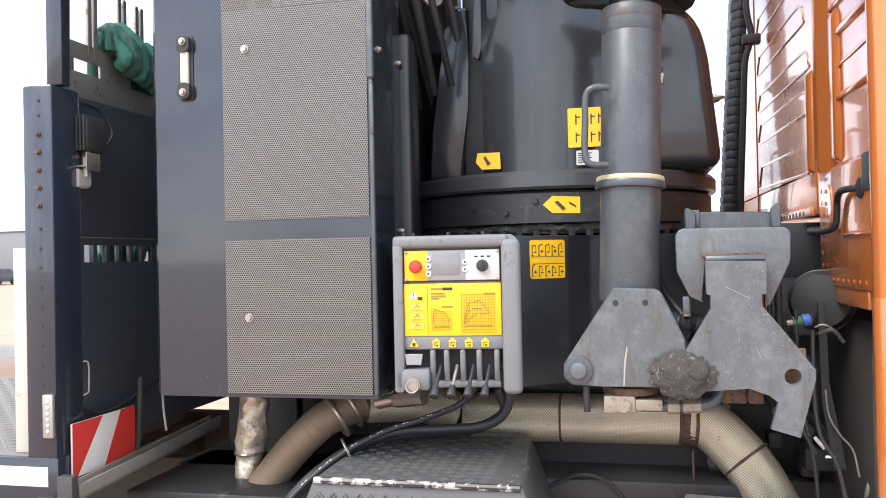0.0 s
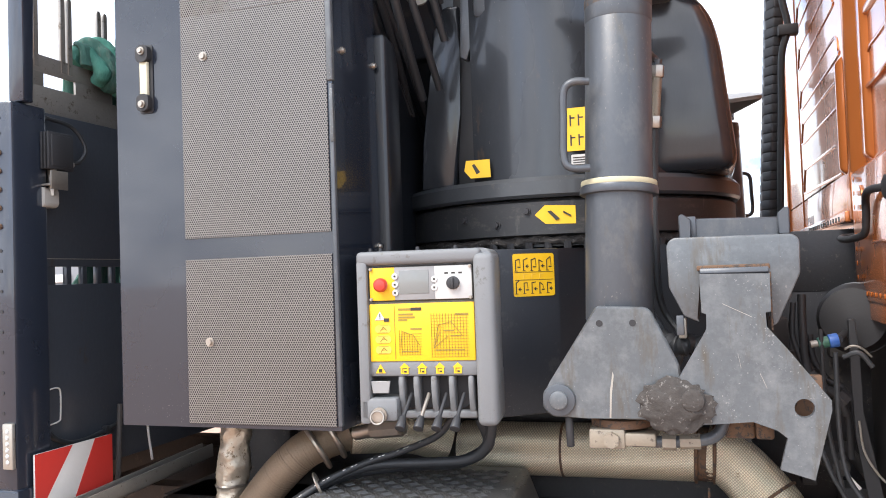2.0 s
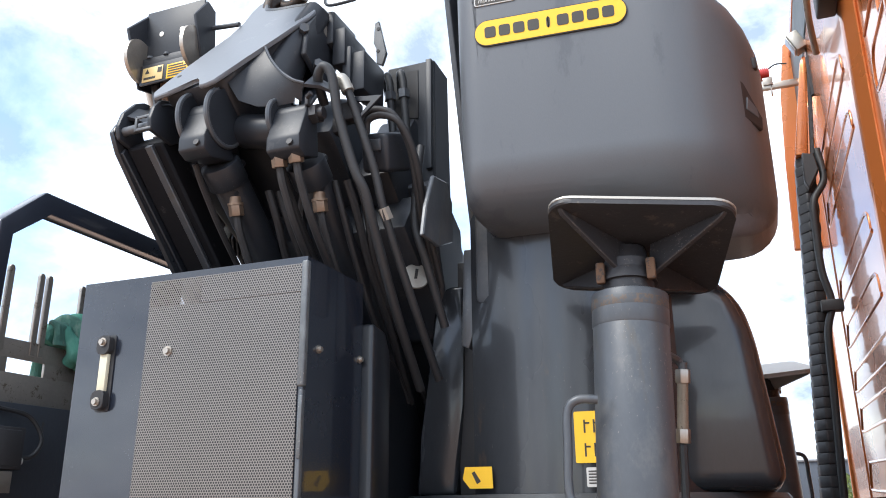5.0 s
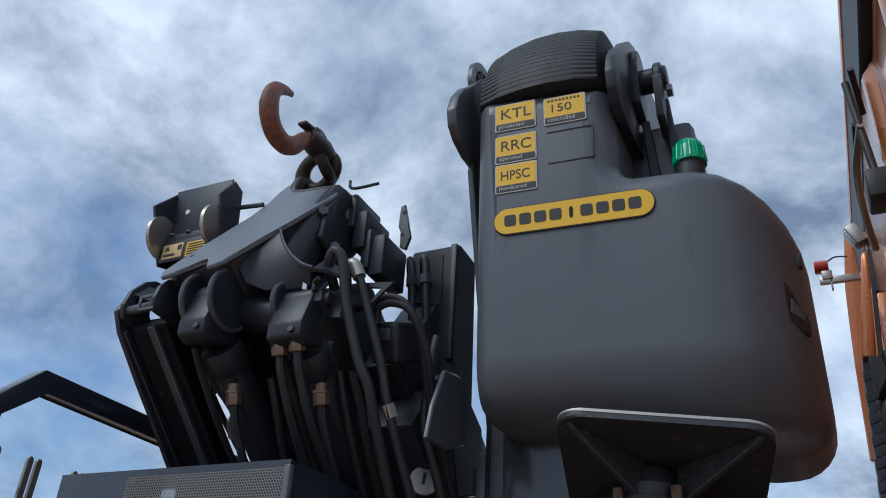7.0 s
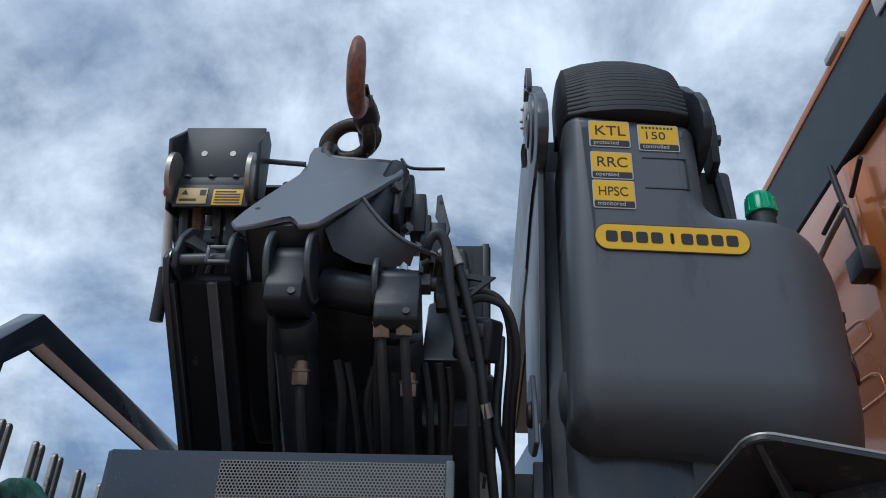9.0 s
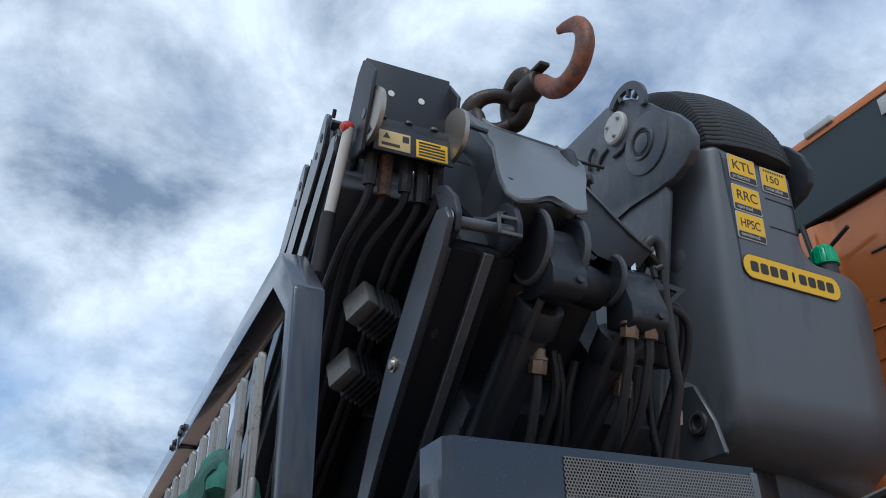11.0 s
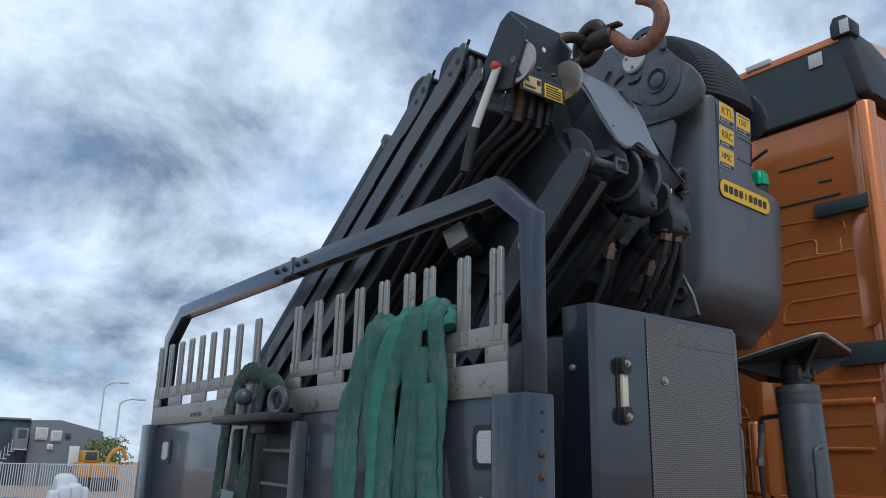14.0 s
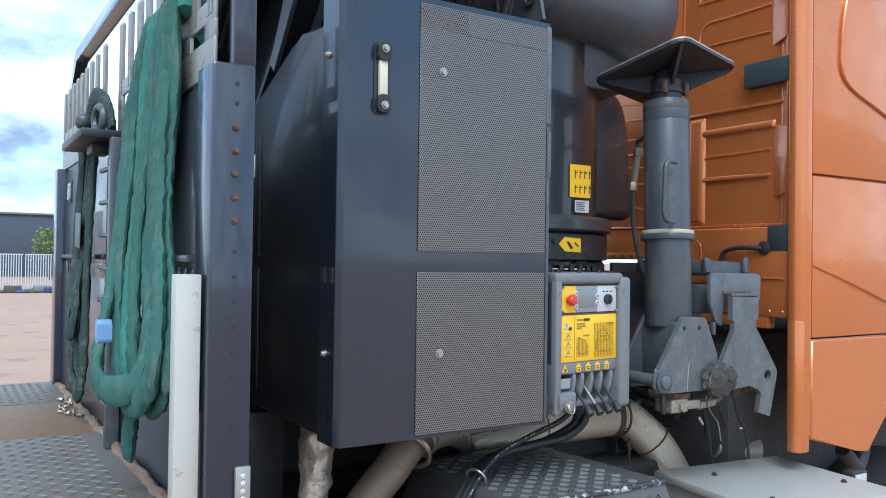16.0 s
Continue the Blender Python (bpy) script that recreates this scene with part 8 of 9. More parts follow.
for i in range(9):
    z = 3.23 + 0.035 * i
    part("bar_hole", rod((1.052 + 0.1 * (z - 3.2), 1.4885, z), (1.052 + 0.1 * (z - 3.2), 1.4905, z), 0.005, n=8), RUBBER, duct)
part("clamp_plate", join(prism([(1.075, 3.42), (1.11, 3.43), (1.135, 3.49), (1.10, 3.60), (1.075, 3.58)], "y", 1.47, 1.488, 0.003), rod((1.09, 1.465, 3.45), (1.13, 1.465, 3.45), 0.012, n=10)), BLACKPL, duct)
part("hose_clip", prism([(1.012, 3.20), (1.05, 3.19), (1.06, 3.13), (1.02, 3.06), (1.008, 3.09)], "y", 1.46, 1.498, 0.004), BLACKPL, duct)
part("power_cable", tube([(1.065, 1.5, 3.22), (1.072, 1.49, 3.10), (1.028, 1.48, 3.016), (1.020, 1.48, 2.887), (1.02, 1.48, 2.76), (1.035, 1.48, 2.65), (1.01, 1.48, 2.55), (1.0, 1.49, 2.35), (0.985, 1.49, 2.06), (0.975, 1.5, 1.8)], 0.013, 10), HOSE, duct)
part("clip", box(1.0, 1.07, 1.46, 1.50, 2.62, 2.66, 0.005), BLACKPL, duct)
side_lamp = thing("roof_work_lamp", (1.06, 1.55, 3.6), "silver work lamp on a black bar behind the cab", "work lamp")
part("housing", moved(box(-0.025, 0.02, -0.03, 0.03, -0.04, 0.04, 0.008), pose(1.058, 1.50, 3.66, 0, -25, 0)), ALU, side_lamp)
part("lens", moved(box(-0.03, -0.025, -0.025, 0.025, -0.034, 0.034, 0.004), pose(1.058, 1.50, 3.66, 0, -25, 0)), CLEARLENS, side_lamp)
horn = thing("red_signal_lamp", (0.94, 1.6, 3.6), "red ribbed signal lamp on a zinc arm", "signal lamp")
part("cap", join(*[rod((0.908 + 0.007 * i, 1.6, 3.605), (0.912 + 0.007 * i, 1.6, 3.605), 0.026, n=18) for i in range(6)], rod((0.905, 1.6, 3.605), (0.952, 1.6, 3.605), 0.021, n=18)), REDFILM, horn)
part("arm", join(box(0.915, 1.06, 1.59, 1.61, 3.535, 3.562, 0.004), box(0.925, 0.96, 1.585, 1.615, 3.55, 3.585, 0.003), box(0.95, 0.956, 1.59, 1.61, 3.51, 3.56, 0.001)), ZINC, horn)
part("wire", tube([(0.95, 1.6, 3.625), (0.98, 1.6, 3.64), (1.02, 1.6, 3.635)], 0.003, 6), HOSE, horn)

# ---------- truck cab ----------
cabt = thing("truck_cab", (2.1, 1.16, 1.1), "glossy orange truck cab with a ribbed rear wall", "truck cab")
RX, RI, Y0, Y1 = 1.085, 1.117, 0.0, 2.32
# the far part of the wall stands flush, the near part lies deeper between slanted flanks
wall_plan = [(RX, Y1 - 0.05), (RX, 0.64), (RX + 0.003, 0.615), (RI - 0.004, 0.575), (RI, 0.555), (RI, 0.115), (RI - 0.004, 0.10), (RX + 0.002, 0.066), (RX, 0.05), (RI + 0.045, 0.05), (RI + 0.045, Y1 - 0.05)]
wall = part("rear_wall", join(prism(wall_plan, "z", 2.012, 3.66, 0.004, 1), box(RX, RI + 0.045, 0.62, Y1 - 0.05, 1.885, 2.03, 0.008), box(RX, RI + 0.045, Y0 + 0.05, 0.605, 1.676, 2.010, 0.008, 3)), ORANGE, cabt)
for y0, y1, z0, z1 in ((0.052, 0.155, 2.115, 2.395), (0.052, 0.165, 2.685, 3.19)):
    flank = prism([(RX + 0.001, y0), (RX + 0.001, y0 + 0.012), (RI + 0.006, y1), (RI + 0.012, y1), (RI + 0.012, y0)], "z", z0, z1, 0)
    for v in flank.verts:
        if v.co.y < y0 + 0.02:
            v.co.z += 0.022 if v.co.z < (z0 + z1) / 2 else -0.022
    part("slanted_flank", soft(flank, 0.006, 2), ORANGE, wall)
part("corner_trim", prism([(RX - 0.0135, Y0 + 0.05), (RX - 0.0145, Y0 + 0.02), (RX, Y0 - 0.001), (RX + 0.05, Y0 - 0.003), (RX + 0.05, Y0 + 0.05)], "z", 1.20, 1.672, 0.008, 2), ORANGE, cabt)
part("near_corner", prism([(RX - 0.012, Y0 + 0.055), (RX - 0.012, Y0 + 0.02), (RX + 0.008, Y0 - 0.002), (RX + 0.055, Y0 - 0.006), (RX + 0.055, Y0 + 0.055)], "z", 1.25, 3.67, 0.012, 3), ORANGE, cabt)
part("far_corner", prism([(RX - 0.012, Y1 - 0.055), (RX - 0.012, Y1 - 0.02), (RX + 0.01, Y1), (RX + 0.055, Y1), (RX + 0.055, Y1 - 0.055)], "z", 1.25, 3.67, 0.012, 3), ORANGE, cabt)


def bead(pts, r=0.006, x=RI):
    """A thin line pressed out of the sheet, run through points of the wall."""
    return tube([(x, y, z) for y, z in pts], r, 8, 4, None, (0.75, 1))


def raised(x, y0, y1, z0, z1, h, k):
    """A raised field with wide rounded flanks."""
    bm = prism([(x + 0.004, y0), (x + 0.004, y1), (x - h, y1 - k), (x - h, y0 + k)], "z", z0, z1, 0)
    for v in bm.verts:
        if v.co.x < x:
            v.co.z += k if v.co.z < (z0 + z1) / 2 else -k
    return soft(bm, min(h, k) * 0.45, 2)


# near part: shelf lines, open loops and a tall bar
part("pressing", raised(RI, 0.452, 0.548, 2.02, 2.47, 0.016, 0.022), ORANGE, wall)
for z, y0, y1 in ((2.475, 0.10, 0.55), (2.206, 0.16, 0.50), (2.018, 0.10, 0.55)):
    part("step_line", box(RI - 0.010, RI + 0.006, y0, y1, z - 0.007, z + 0.007, 0.005, 2), ORANGE, wall)
part("pressing", raised(RI, 0.13, 0.55, 2.375, 2.415, 0.010, 0.012), ORANGE, wall)
for z0, z1 in ((2.215, 2.30), (2.752, 2.845), (2.932, 3.03)):
    part("pressed_line", bead([(0.155, z1 + 0.004), (0.34, z1), (0.44, z1), (0.478, z1 - 0.02), (0.492, z0 + 0.045), (0.492, z0 + 0.014), (0.478, z0), (0.32, z0 - 0.004), (0.155, z0 - 0.008)]), ORANGE, wall)
part("pressed_line", bead([(0.205, 3.094), (0.207, 3.036), (0.22, 3.028), (0.305, 3.040), (0.314, 3.05), (0.313, 3.10), (0.36, 3.112), (0.53, 3.105)], 0.005), ORANGE, wall)
part("pressed_line", bead([(0.178, 3.13), (0.20, 3.175), (0.36, 3.20), (0.53, 3.21)], 0.005), ORANGE, wall)
part("pressed_line", bead([(0.574, 2.70), (0.572, 2.9), (0.567, 3.10), (0.56, 3.24)], 0.006, RI - 0.004), ORANGE, wall)
for z, y0, y1 in ((3.462, 0.19, 0.45), (3.362, 0.21, 0.27), (3.290, 0.18, 0.47)):
    part("groove", rod((RI - 0.0015, y0, z), (RI - 0.0015, y1, z + 0.004), 0.005, n=8), SEAL, wall)
# far part: long loops that run away from a tall rounded ridge
part("pressing", raised(RX, 0.645, 0.702, 2.008, 2.335, 0.016, 0.018), ORANGE, wall)
for z0, z1, y1 in ((2.022, 2.112, 0.745), (2.212, 2.288, 0.72), (2.345, 2.412, 0.70), (2.50, 2.575, 0.76), (2.66, 2.735, 0.74), (2.95, 3.03, 0.74), (3.12, 3.20, 0.74)):
    bar = [(1.60, z1 + 0.02), (1.2, z1 + 0.01), (y1 + 0.10, z1), (y1 + 0.02, z1 - 0.016), (y1, z1 - 0.034), (y1 - 0.004, z0 + 0.01), (y1 + 0.02, z0), (1.2, z0 + 0.012), (1.62, z0 + 0.022), (1.66, z0 + 0.04), (1.60, z1 + 0.02)]
    part("rib", bead(bar, 0.0055, RX), ORANGE, wall)
part("seam", box(RX - 0.004, RX + 0.002, 1.72, 1.735, 1.90, 3.60, 0.002), ORANGE, wall)
part("wall_lip", box(RX - 0.010, RX + 0.01, 0.665, 1.80, 1.884, 1.914, 0.004), ORANGE, wall)
for i in range(14):
    part("lip_slot", box(RX - 0.0115, RX - 0.009, 0.76 + 0.055 * i, 0.782 + 0.055 * i, 1.890, 1.904, 0.001, 1), SEAL, wall)
for i in range(9):
    part("spot_weld", lathe([(0.0001, 0.003), (0.005, 0.0022), (0.007, 0)], (RX - 0.0005, 0.565, 1.70 + 0.036 * i), (-1, 0, 0), 12), ORANGE, wall)
    part("spot_weld", lathe([(0.0001, 0.003), (0.005, 0.0022), (0.007, 0)], (RX - 0.0005, 0.08 + 0.053 * i, 1.697), (-1, 0, 0), 12), ORANGE, wall)
part("pressed_line", bead([(0.475, 1.962), (0.455, 1.945), (0.45, 1.90), (0.46, 1.86), (0.478, 1.848)], 0.004, RX), ORANGE, wall)
part("ledge", box(RX - 0.006, RX + 0.004, 0.07, 0.33, 1.815, 1.823, 0.003, 2), ORANGE, wall)
for y0, y1, z0, z1 in ((0.052, 0.142, 1.92, 2.014), (0.046, 0.25, 2.54, 2.632), (0.041, 0.292, 3.195, 3.256)):
    part("dark_pad", box(RX - 0.003, RI + 0.006, y0, y1, z0, z1, 0.004), SEAL, wall, "flat dark rectangular plate")
part("lower_bracket", box(RX + 0.004, RX + 0.045, 0.14, 0.51, 1.632, 1.688, 0.006), ORANGE, cabt)
hb_ = part("grab_handle", tube([(RX + 0.002, 0.60, 1.842), (RX - 0.026, 0.59, 1.840), (RX - 0.040, 0.54, 1.836), (RX - 0.040, 0.48, 1.832), (RX - 0.030, 0.41, 1.832), (RX - 0.014, 0.365, 1.842), (RX - 0.012, 0.345, 1.88), (RX - 0.015, 0.325, 1.915), (RX - 0.020, 0.27, 1.931), (RX - 0.018, 0.20, 1.932), (RX, 0.155, 1.931)], 0.0088, 12, 6), RUBBER, cabt, "bent black grab handle")
part("foot", lathe([(0.026, 0), (0.026, 0.005), (0.014, 0.010)], (RX - 0.001, 0.155, 1.931), (-1, 0, 0), 18), RUBBER, hb_)
part("side_panel", box(RX + 0.055, 1.95, Y0 - 0.004, Y0 + 0.03, 2.20, 3.60, 0.006), ORANGE, cabt)
part("side_panel", box(RX + 0.057, 1.95, Y0 - 0.004, Y0 + 0.03, 1.608, 2.192, 0.006), ORANGE, cabt)
low = prism([(RX + 0.057, 1.245), (1.42, 1.175), (1.50, 1.16), (1.62, 1.30), (1.95, 1.42), (1.95, 1.60), (RX + 0.057, 1.60)], "y", Y0 - 0.004, Y0 + 0.03, 0.006)
part("side_panel", low, ORANGE, cabt)
part("body_fill", join(box(RX + 0.05, 3.2, Y0 + 0.03, Y1 - 0.03, 1.90, 3.6, 0.02), box(RX + 0.05, 3.2, Y0 + 0.03, 0.70, 1.69, 1.91, 0.02)), ORANGE, cabt)
part("door", box(1.957, 3.1, Y0 - 0.006, Y0 + 0.04, 1.3, 3.3, 0.01), ORANGE, cabt)
crease = tube([(RX + 0.06, Y0 - 0.003, 1.866), (1.37, Y0 - 0.006, 1.805), (1.66, Y0 - 0.008, 1.717), (1.93, Y0 - 0.006, 1.63)], 0.009, 8, 6, None, (1, 0.5))
part("crease", crease, ORANGE, cabt)
crease = tube([(1.93, Y0 - 0.004, 2.95), (1.73, Y0 - 0.006, 2.982), (1.50, Y0 - 0.006, 3.006), (1.40, Y0 - 0.006, 2.985), (1.33, Y0 - 0.006, 2.86), (1.30, Y0 - 0.006, 2.70), (1.325, Y0 - 0.006, 2.56), (1.55, Y0 - 0.006, 2.472), (1.93, Y0 - 0.004, 2.36)], 0.012, 8, 8, None, (1, 0.5))
part("crease", crease, ORANGE, cabt)
part("panel_gap", tube([(RX + 0.052, Y0 - 0.003, 3.132), (1.42, Y0 - 0.003, 3.084), (1.73, Y0 - 0.003, 3.056), (1.94, Y0 - 0.003, 3.04)], 0.0035, 6, 4), SEAL, cabt)
part("side_logo", join(prism([(1.135, 3.222), (1.17, 3.222), (1.205, 3.178), (1.235, 3.185), (1.255, 3.215), (1.255, 3.165), (1.22, 3.148), (1.175, 3.158), (1.15, 3.185)], "y", Y0 - 0.0055, Y0 - 0.0042, 0), *[box(1.29 + 0.058 * i, 1.330 + 0.058 * i, Y0 - 0.0055, Y0 - 0.0042, 3.130 - 0.004 * i, 3.185 - 0.004 * i, 0) for i in range(4)]), PALELOGO, cabt, "faded pale blue swirl and block marks")
part("wheel_arch", tube([(1.42, Y0 + 0.05, 1.17), (1.52, Y0 + 0.05, 1.10), (1.62, Y0 + 0.06, 1.27), (1.85, Y0 + 0.06, 1.38)], 0.03, 10), BLACKPL, cabt)
part("roof_rear_panel", prism([(RX - 0.002, 3.672), (RX + 0.05, 3.672), (1.13, 3.985), (1.088, 3.985)], "y", Y0 + 0.045, Y1 - 0.05, 0.006), SEAL, cabt, "dark rear roof panel")
part("roof_fairing", prism([(1.082, 3.978), (1.082, 4.012), (1.10, 4.022), (1.5, 4.09), (2.6, 3.9), (3.1, 3.5), (3.1, 3.4), (1.145, 3.64), (1.14, 3.978)], "y", Y0 + 0.075, Y1 - 0.075, 0.006, 2), ORANGE, cabt)
deflector = prism([(RX - 0.006, 3.700), (RX + 0.03, 3.69), (1.6, 3.69), (1.9, 3.62), (1.8, 3.80), (1.3, 4.03), (1.10, 4.035), (1.075, 4.0)], "y", Y0 - 0.012, Y0 + 0.045, 0.010, 2)
for v in deflector.verts:
    v.co.y += 0.06 * max(0.0, (v.co.z - 3.75) / 0.28)
part("side_deflector", deflector, BLACKPL, cabt, "black side deflector on the cab roof")
part("far_flap", prism([(0.985, 3.05), (1.0, 3.45), (1.012, 3.65), (1.022, 3.79), (1.06, 4.05), (1.3, 4.1), (1.14, 3.05)], "y", 2.19, 2.22, 0.006), ORANGE, cabt)
clamp_ = part("corner_lamp", prism([(0.118, 3.99), (0.118, 4.05), (0.098, 4.088), (0.045, 4.084), (0.018, 4.045), (0.022, 3.985)], "x", 1.055, 1.135, 0.008, 2), BLACKPL, cabt, "black corner lamp")
part("lens", box(1.051, 1.058, 0.030, 0.072, 3.992, 4.060, 0.006), CLEARLENS, clamp_)
part("marker_label", moved(box(-0.003, 0.003, 0.175, 0.24, -0.034, 0.034, 0.001), Matrix.Translation((1.082, 0, 3.93)) @ Matrix.Rotation(radians(1.0), 4, "Y")), LIGHTPL, cabt)
part("roof_strip", box(1.070, 1.10, 0.42, 0.55, 4.000, 4.028, 0.004), LIGHTPL, cabt)
ant = part("aerial_mount", join(rod((RX - 0.02, 0.62, 3.30), (RX - 0.04, 0.64, 3.66), 0.010, n=12), box(RX - 0.05, RX, 0.58, 0.68, 3.26, 3.34, 0.006), rod((RX - 0.04, 0.64, 3.52), (RX - 0.04, 0.78, 3.50), 0.008, n=10), rod((RX - 0.04, 0.46, 3.56), (RX - 0.02, 0.60, 3.52), 0.008, n=10)), BLACKPL, cabt, "black mounting arm on the rear wall")
part("cable", tube([(RX - 0.03, 0.62, 3.50), (RX - 0.05, 0.75, 3.45), (RX - 0.04, 0.92, 3.42), (RX - 0.02, 1.05, 3.36)], 0.010, 10), ALU, ant)
fl = thing("fender_lamp", (1.37, -0.02, 1.0), "square clear lamp on the orange fender", "lamp")
part("housing", box(1.335, 1.425, -0.045, 0.0, 1.02, 1.115, 0.008), BLACKPL, fl)
part("lens", box(1.345, 1.415, -0.049, -0.044, 1.032, 1.103, 0.006), CLEARLENS, fl)
fen = thing("fender", (1.3, 0.2, 1.0), "orange fender part below the cab", "fender")
part("panel", prism([(1.10, 1.09), (1.50, 1.04), (1.55, 0.9), (1.10, 0.9)], "y", 0.06, 0.12, 0.01), ORANGE, fen)
part("muffler", rod((1.16, 0.45, 1.14), (1.34, 0.38, 1.10), 0.065, n=28, w=0.01), ALU, fen)

# ---------- distance ----------
shed = thing("industrial_building", (10, 78, 0), "dark grey flat-roofed industrial building with a grey gable", "building")
part("wall", box(-9, 12.55, 76, 92, 0, 5.32, 0.02), SHED, shed)
part("wall", prism([(12.57, 0), (18.5, 0), (18.5, 4.6), (14.9, 5.45), (12.57, 5.35)], "y", 75.5, 92, 0.02), SHEDGREY, shed, "light grey clad end wall")
part("roof_edge", box(-9.2, 12.56, 75.8, 92, 5.33, 5.50, 0.02), SHEDGREY, shed)
part("roof_vent", box(7.9, 8.5, 79, 80, 5.50, 6.1, 0.02), SHED, shed)
part("seam_line", box(7.7, 7.8, 75.95, 75.99, 0.1, 5.3, 0), SHEDGREY, shed)
bay = part("entrance_bay", box(11.25, 12.3, 74.6, 75.99, 2.95, 4.65, 0.03), SHEDGREY, shed, "pale raised entrance bay")
part("pane", box(11.5, 12.1, 74.54, 74.62, 3.85, 4.5, 0), GLASSDARK, bay)
for x, z, w, hgt in ((12.95, 3.75, 0.95, 1.0), (14.2, 3.65, 0.85, 0.9), (14.0, 2.95, 0.45, 0.45), (-3.5, 3.0, 1.1, 1.3)):
    wnd = part("window", box(x, x + w, 75.3, 75.9, z, z + hgt, 0.02), WHITE, shed)
    part("pane", box(x + 0.1, x + w - 0.1, 75.24, 75.31, z + 0.1, z + hgt - 0.1, 0), LIGHTPL, wnd)
part("louvre", box(15.35, 15.75, 75.35, 75.5, 3.9, 4.35, 0.01), GLASSDARK, shed)
part("flag_sign", box(15.7, 16.5, 74.8, 75.0, 1.6, 3.3, 0.02), WHITE, shed, "white sign panel with a blue edge")
part("outside_stair", join(*[box(8.9 + 0.24 * i, 9.2 + 0.24 * i, 74.6, 75.5, 0.3 * i, 0.3 * i + 0.08, 0) for i in range(10)], *[box(8.95 + 0.24 * i, 9.0 + 0.24 * i, 74.58, 74.62, 0.3 * i, 0.3 * i + 1.0, 0) for i in range(10)], box(11.25, 12.3, 74.4, 75.5, 2.85, 2.95, 0)), FENCE, shed)
shed2 = thing("industrial_building", (-60, 40, 0), "pale low industrial building far off", "building")
part("wall", box(-95, -58, 74, 90, 0, 5.6, 0.02), SHEDGREY, shed2)
part("roof_edge", box(-95.2, -57.8, 73.8, 90, 5.6, 5.85, 0.02), WHITE, shed2)
part("sign_board", box(-74, -70, 73.7, 73.9, 2.6, 3.5, 0.02), WHITE, shed2)
shed3 = thing("industrial_building", (0, 80, 0), "low grey building far off behind the crane", "building")
part("wall", box(-9.5, 20, 130, 150, 0, 7.5, 0.02), SHEDGREY, shed3)

fence = thing("mesh_fence", (5, 46, 0), "galvanised temporary fence panels standing in a row", "fence")
bar_mesh = None
for k in range(9):
    x0 = -8 + 2.6 * k
    pan_ = part("top_rail", box(x0, x0 + 2.5, 46.0, 46.05, 1.87, 1.92, 0), FENCE, fence)
    part("bottom_rail", box(x0, x0 + 2.5, 46.0, 46.05, 0.1, 0.15, 0), FENCE, fence)
    for i in range(21):
        if bar_mesh is None:
            bar = part("bar", box(0, 0.042, 46.0, 46.04, 0.0, 1.87, 0), FENCE, pan_)
            bar_mesh = bar.data
        else:
            bar = new("bar", bar_mesh)
            bar.parent = pan_
            tagged(bar)
        bar.matrix_basis = Matrix.Translation((x0 + 0.12 * i, 0, 0))
sacks = thing("white_sacks", (11, 54, 0), "white bulk sacks piled on the gravel", "sack", kind="")
for i, (x, y, s) in enumerate(((7.5, 42.0, 0.42), (8.0, 42.2, 0.55), (8.5, 42.4, 0.60), (8.2, 42.9, 0.85), (8.9, 42.5, 0.50))):
    bm = bmesh.new()
    bmesh.ops.create_icosphere(bm, subdivisions=3, radius=1)
    for v in bm.verts:
        d = v.co.normalized()
        q = [math.copysign(abs(c) ** 0.55, c) for c in d]
        v.co = Vector((x, y, s * 0.85)) + Vector((q[0] * s * 0.62, q[1] * s * 0.62, q[2] * s * 0.85)) * (1 + 0.12 * noise.noise(d * 2.5 + Vector((i, 0, 0))))
    part("sack", bm, BAGS, sacks)
dig = thing("excavator", (14.5, 62, 0), "yellow excavator parked by the fence", "excavator")
part("body", box(13.2, 16.0, 61, 63, 0.9, 2.0, 0.15), DIGGER, dig)
part("cab", box(13.4, 14.5, 61, 62.3, 2.0, 2.8, 0.12), DIGGER, dig)
part("window", box(13.55, 14.35, 60.95, 61.02, 2.15, 2.7, 0.02), GLASSDARK, dig)
part("track", box(13.0, 16.2, 61, 63, 0.0, 0.9, 0.3), RUBBER, dig)
part("boom", tube([(15.2, 61.5, 2.0), (15.5, 61.5, 2.7), (16.1, 61.5, 3.0), (16.6, 61.5, 2.2)], 0.14, 8, 4), DIGGER, dig)
clut = thing("pallet_stack", (4, 43, 0), "low pallets and dark blue tarpaulin lying by the fence", "pallet")
rnd = random.Random(4)
for i in range(16):
    x = 0.4 + 0.43 * i
    hgt = rnd.uniform(0.10, 0.36)
    heap = box(x, x + rnd.uniform(0.45, 0.8), 42.6 + rnd.uniform(-0.3, 0.3), 43.6, 0, hgt, 0.07, 3)
    for v in heap.verts:
        v.co += Vector((0.06, 0.06, 0.10)) * noise.noise(v.co * 1.7 + Vector((i, 0, 0)))
    for v in heap.verts:
        v.co.z = max(v.co.z, 0.0)
    part("bundle", heap, (TARP, SEAL, BARK, TARP, BARK, SHEDGREY)[i % 6], clut)


def street_lamp(x, y, h_):
    s = thing("street_lamp", (x, y, 0), "tall grey street lamp with a curved arm", "street lamp", "street lamps")
    part("pole", tube([(x, y, 0), (x, y, h_ * 0.8), (x + 0.1, y, h_ * 0.95), (x + 0.9, y - 0.4, h_), (x + 1.6, y - 0.8, h_)], 0.09, 8, 6), FENCE, s)
    part("lamp_head", box(x + 1.4, x + 2.3, y - 1.1, y - 0.75, h_ - 0.1, h_ + 0.08, 0.05), FENCE, s)


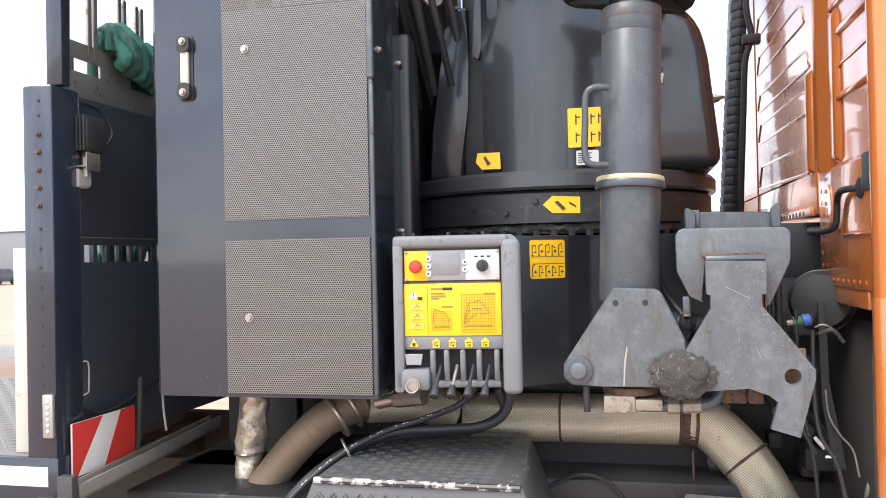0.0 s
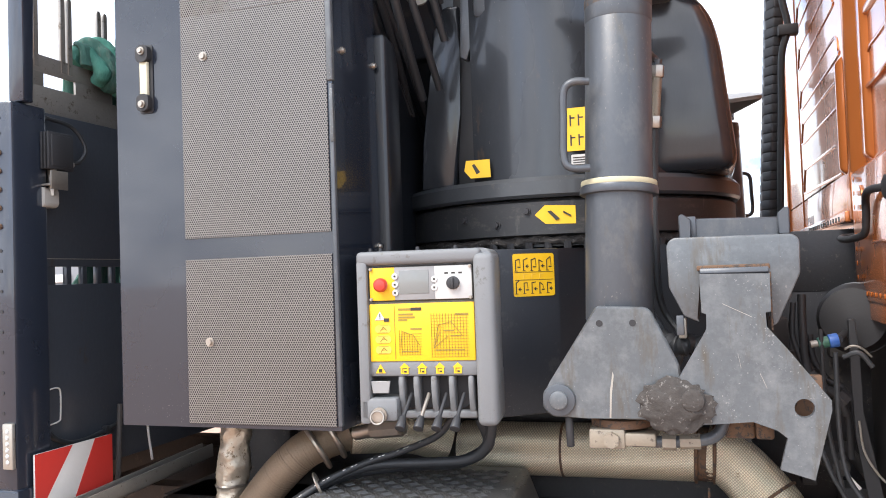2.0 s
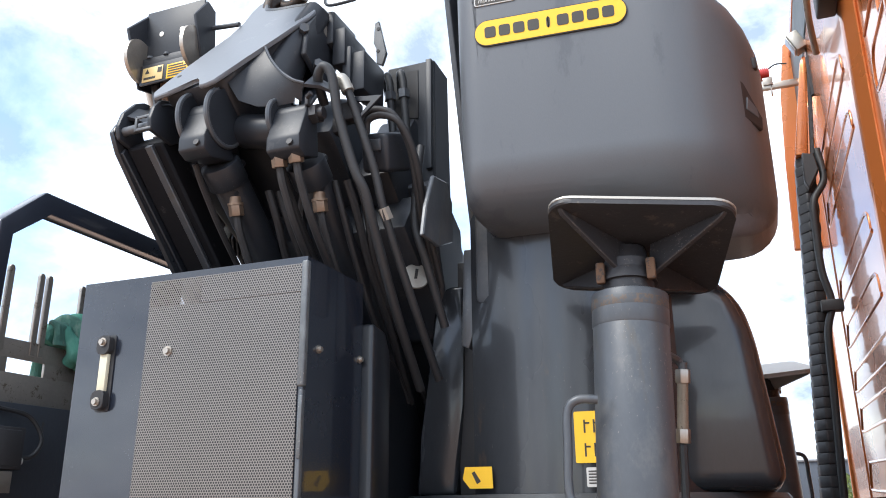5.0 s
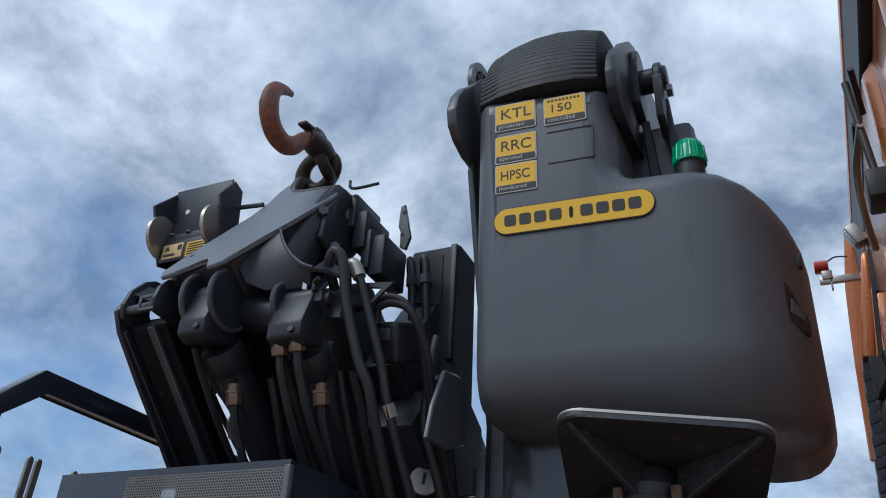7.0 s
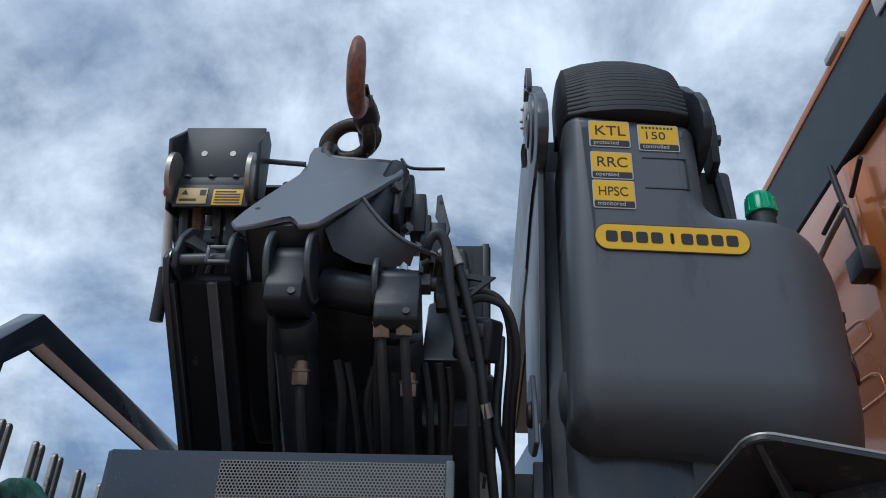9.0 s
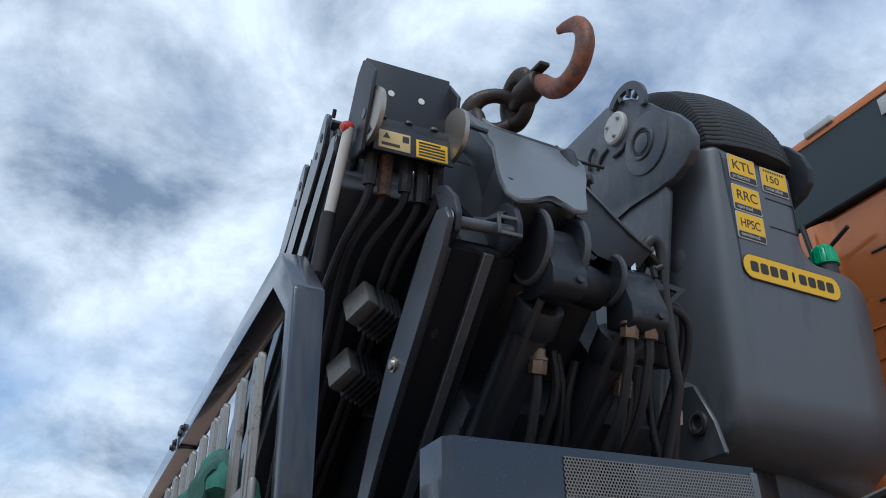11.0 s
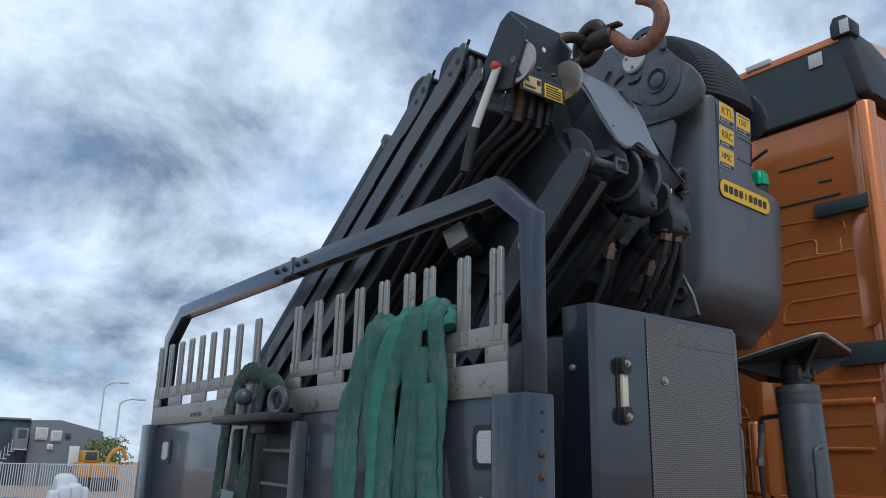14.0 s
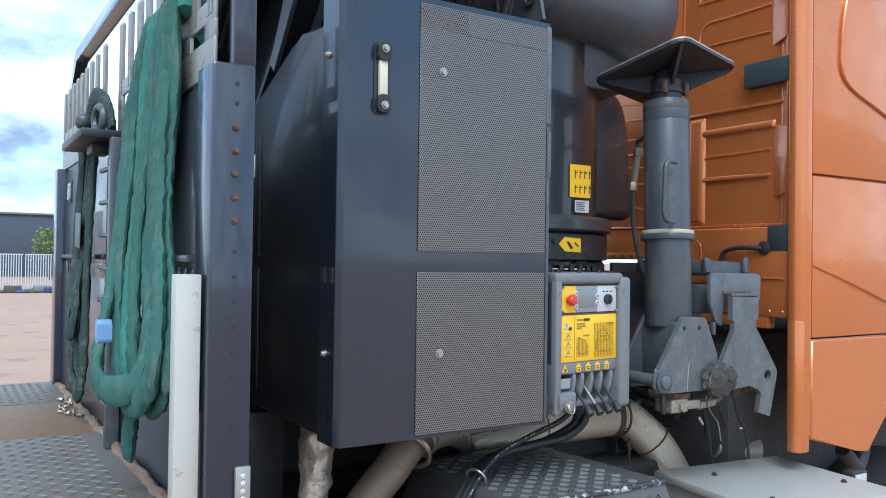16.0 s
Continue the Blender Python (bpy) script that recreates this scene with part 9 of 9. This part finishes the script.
street_lamp(23, 94, 10.6)
street_lamp(22.6, 86, 8.3)


def car(x, y, yaw, paint):
    c = thing("parked_car", (x, y, 0), "dark parked car on the gravel yard", "car", "parked cars")
    m = Matrix.Translation((x, y, 0)) @ Matrix.Rotation(radians(yaw), 4, "Z")
    part("body", moved(prism([(-2.2, 0.35), (-2.25, 0.85), (-1.9, 1.05), (-1.35, 1.12), (-0.8, 1.55), (0.9, 1.58), (1.6, 1.15), (2.2, 0.95), (2.25, 0.4)], "y", -0.88, 0.88, 0.08, 2), m), paint, c)
    part("windows", moved(prism([(-1.25, 1.12), (-0.75, 1.48), (0.85, 1.50), (1.45, 1.14)], "y", -0.89, 0.89, 0.01), m), GLASSDARK, c)
    for dx in (-1.35, 1.35):
        for dy in (-0.85, 0.85):
            part("wheel", moved(rod((dx, dy - 0.1, 0.33), (dx, dy + 0.1, 0.33), 0.33, n=20), m), RUBBER, c)
    part("tail_light", moved(box(-2.27, -2.2, -0.8, -0.5, 0.75, 0.95, 0.01), m), RED, c)
    part("tail_light", moved(box(-2.27, -2.2, 0.5, 0.8, 0.75, 0.95, 0.01), m), RED, c)


car(-57.6, 63.0, 100, SHED)
car(-60.6, 64.5, 95, REDFILM)
car(-64, 66, 95, BAGS)


def tree(x, y, h_, seed, wide=1.0):
    t = thing("tree", (x, y, 0), "small leafy tree by the far buildings", "tree", "far trees")
    rnd_ = random.Random(seed)
    part("trunk", tube([(x, y, 0), (x + 0.05, y, h_ * 0.4), (x - 0.05, y, h_ * 0.75)], 0.14, 8, 4, lambda q: 1 - 0.7 * q), BARK, t)
    for k in range(4):
        a = rnd_.uniform(0, 6.3)
        part("limb", tube([(x, y, h_ * (0.35 + 0.1 * k)), (x + math.cos(a) * 0.5 * wide, y + math.sin(a) * 0.5, h_ * (0.5 + 0.1 * k)), (x + math.cos(a) * 0.9 * wide, y + math.sin(a) * 0.9, h_ * (0.62 + 0.1 * k))], 0.05, 6, 3, lambda q: 1 - 0.6 * q), BARK, t)
    bm = bmesh.new()
    for i in range(1000):
        r_, a, b = rnd_.random() ** 0.45, rnd_.uniform(0, 6.283), rnd_.uniform(-1, 1)
        lump = 0.75 + 0.35 * noise.noise(Vector((math.cos(a) * 1.7 + seed, math.sin(a) * 1.7, b * 2)))
        c = Vector((x + math.cos(a) * r_ * lump * 1.4 * wide * (1 - 0.3 * b), y + math.sin(a) * r_ * lump * 1.4 * wide, h_ * (0.66 + 0.34 * b * lump)))
        d1_, d2_ = Vector((rnd_.uniform(-1, 1), rnd_.uniform(-1, 1), rnd_.uniform(-1, 1))).normalized() * 0.13, Vector((rnd_.uniform(-1, 1), rnd_.uniform(-1, 1), rnd_.uniform(-1, 1))).normalized() * 0.09
        bm.faces.new([bm.verts.new(c - d1_), bm.verts.new(c + d2_), bm.verts.new(c + d1_), bm.verts.new(c - d2_)])
    part("crown", bm, LEAF, t)


tree(5.7, 66, 4.2, 1, 1.2)
tree(-1.2, 66, 3.0, 2, 1.2)
tree(17.5, 72, 4.2, 3, 1.4)
tree(20.5, 80, 4.6, 4, 1.6)
tree(7.4, 68, 2.9, 5, 0.9)
tree(-30, 60, 4.5, 6, 1.6)
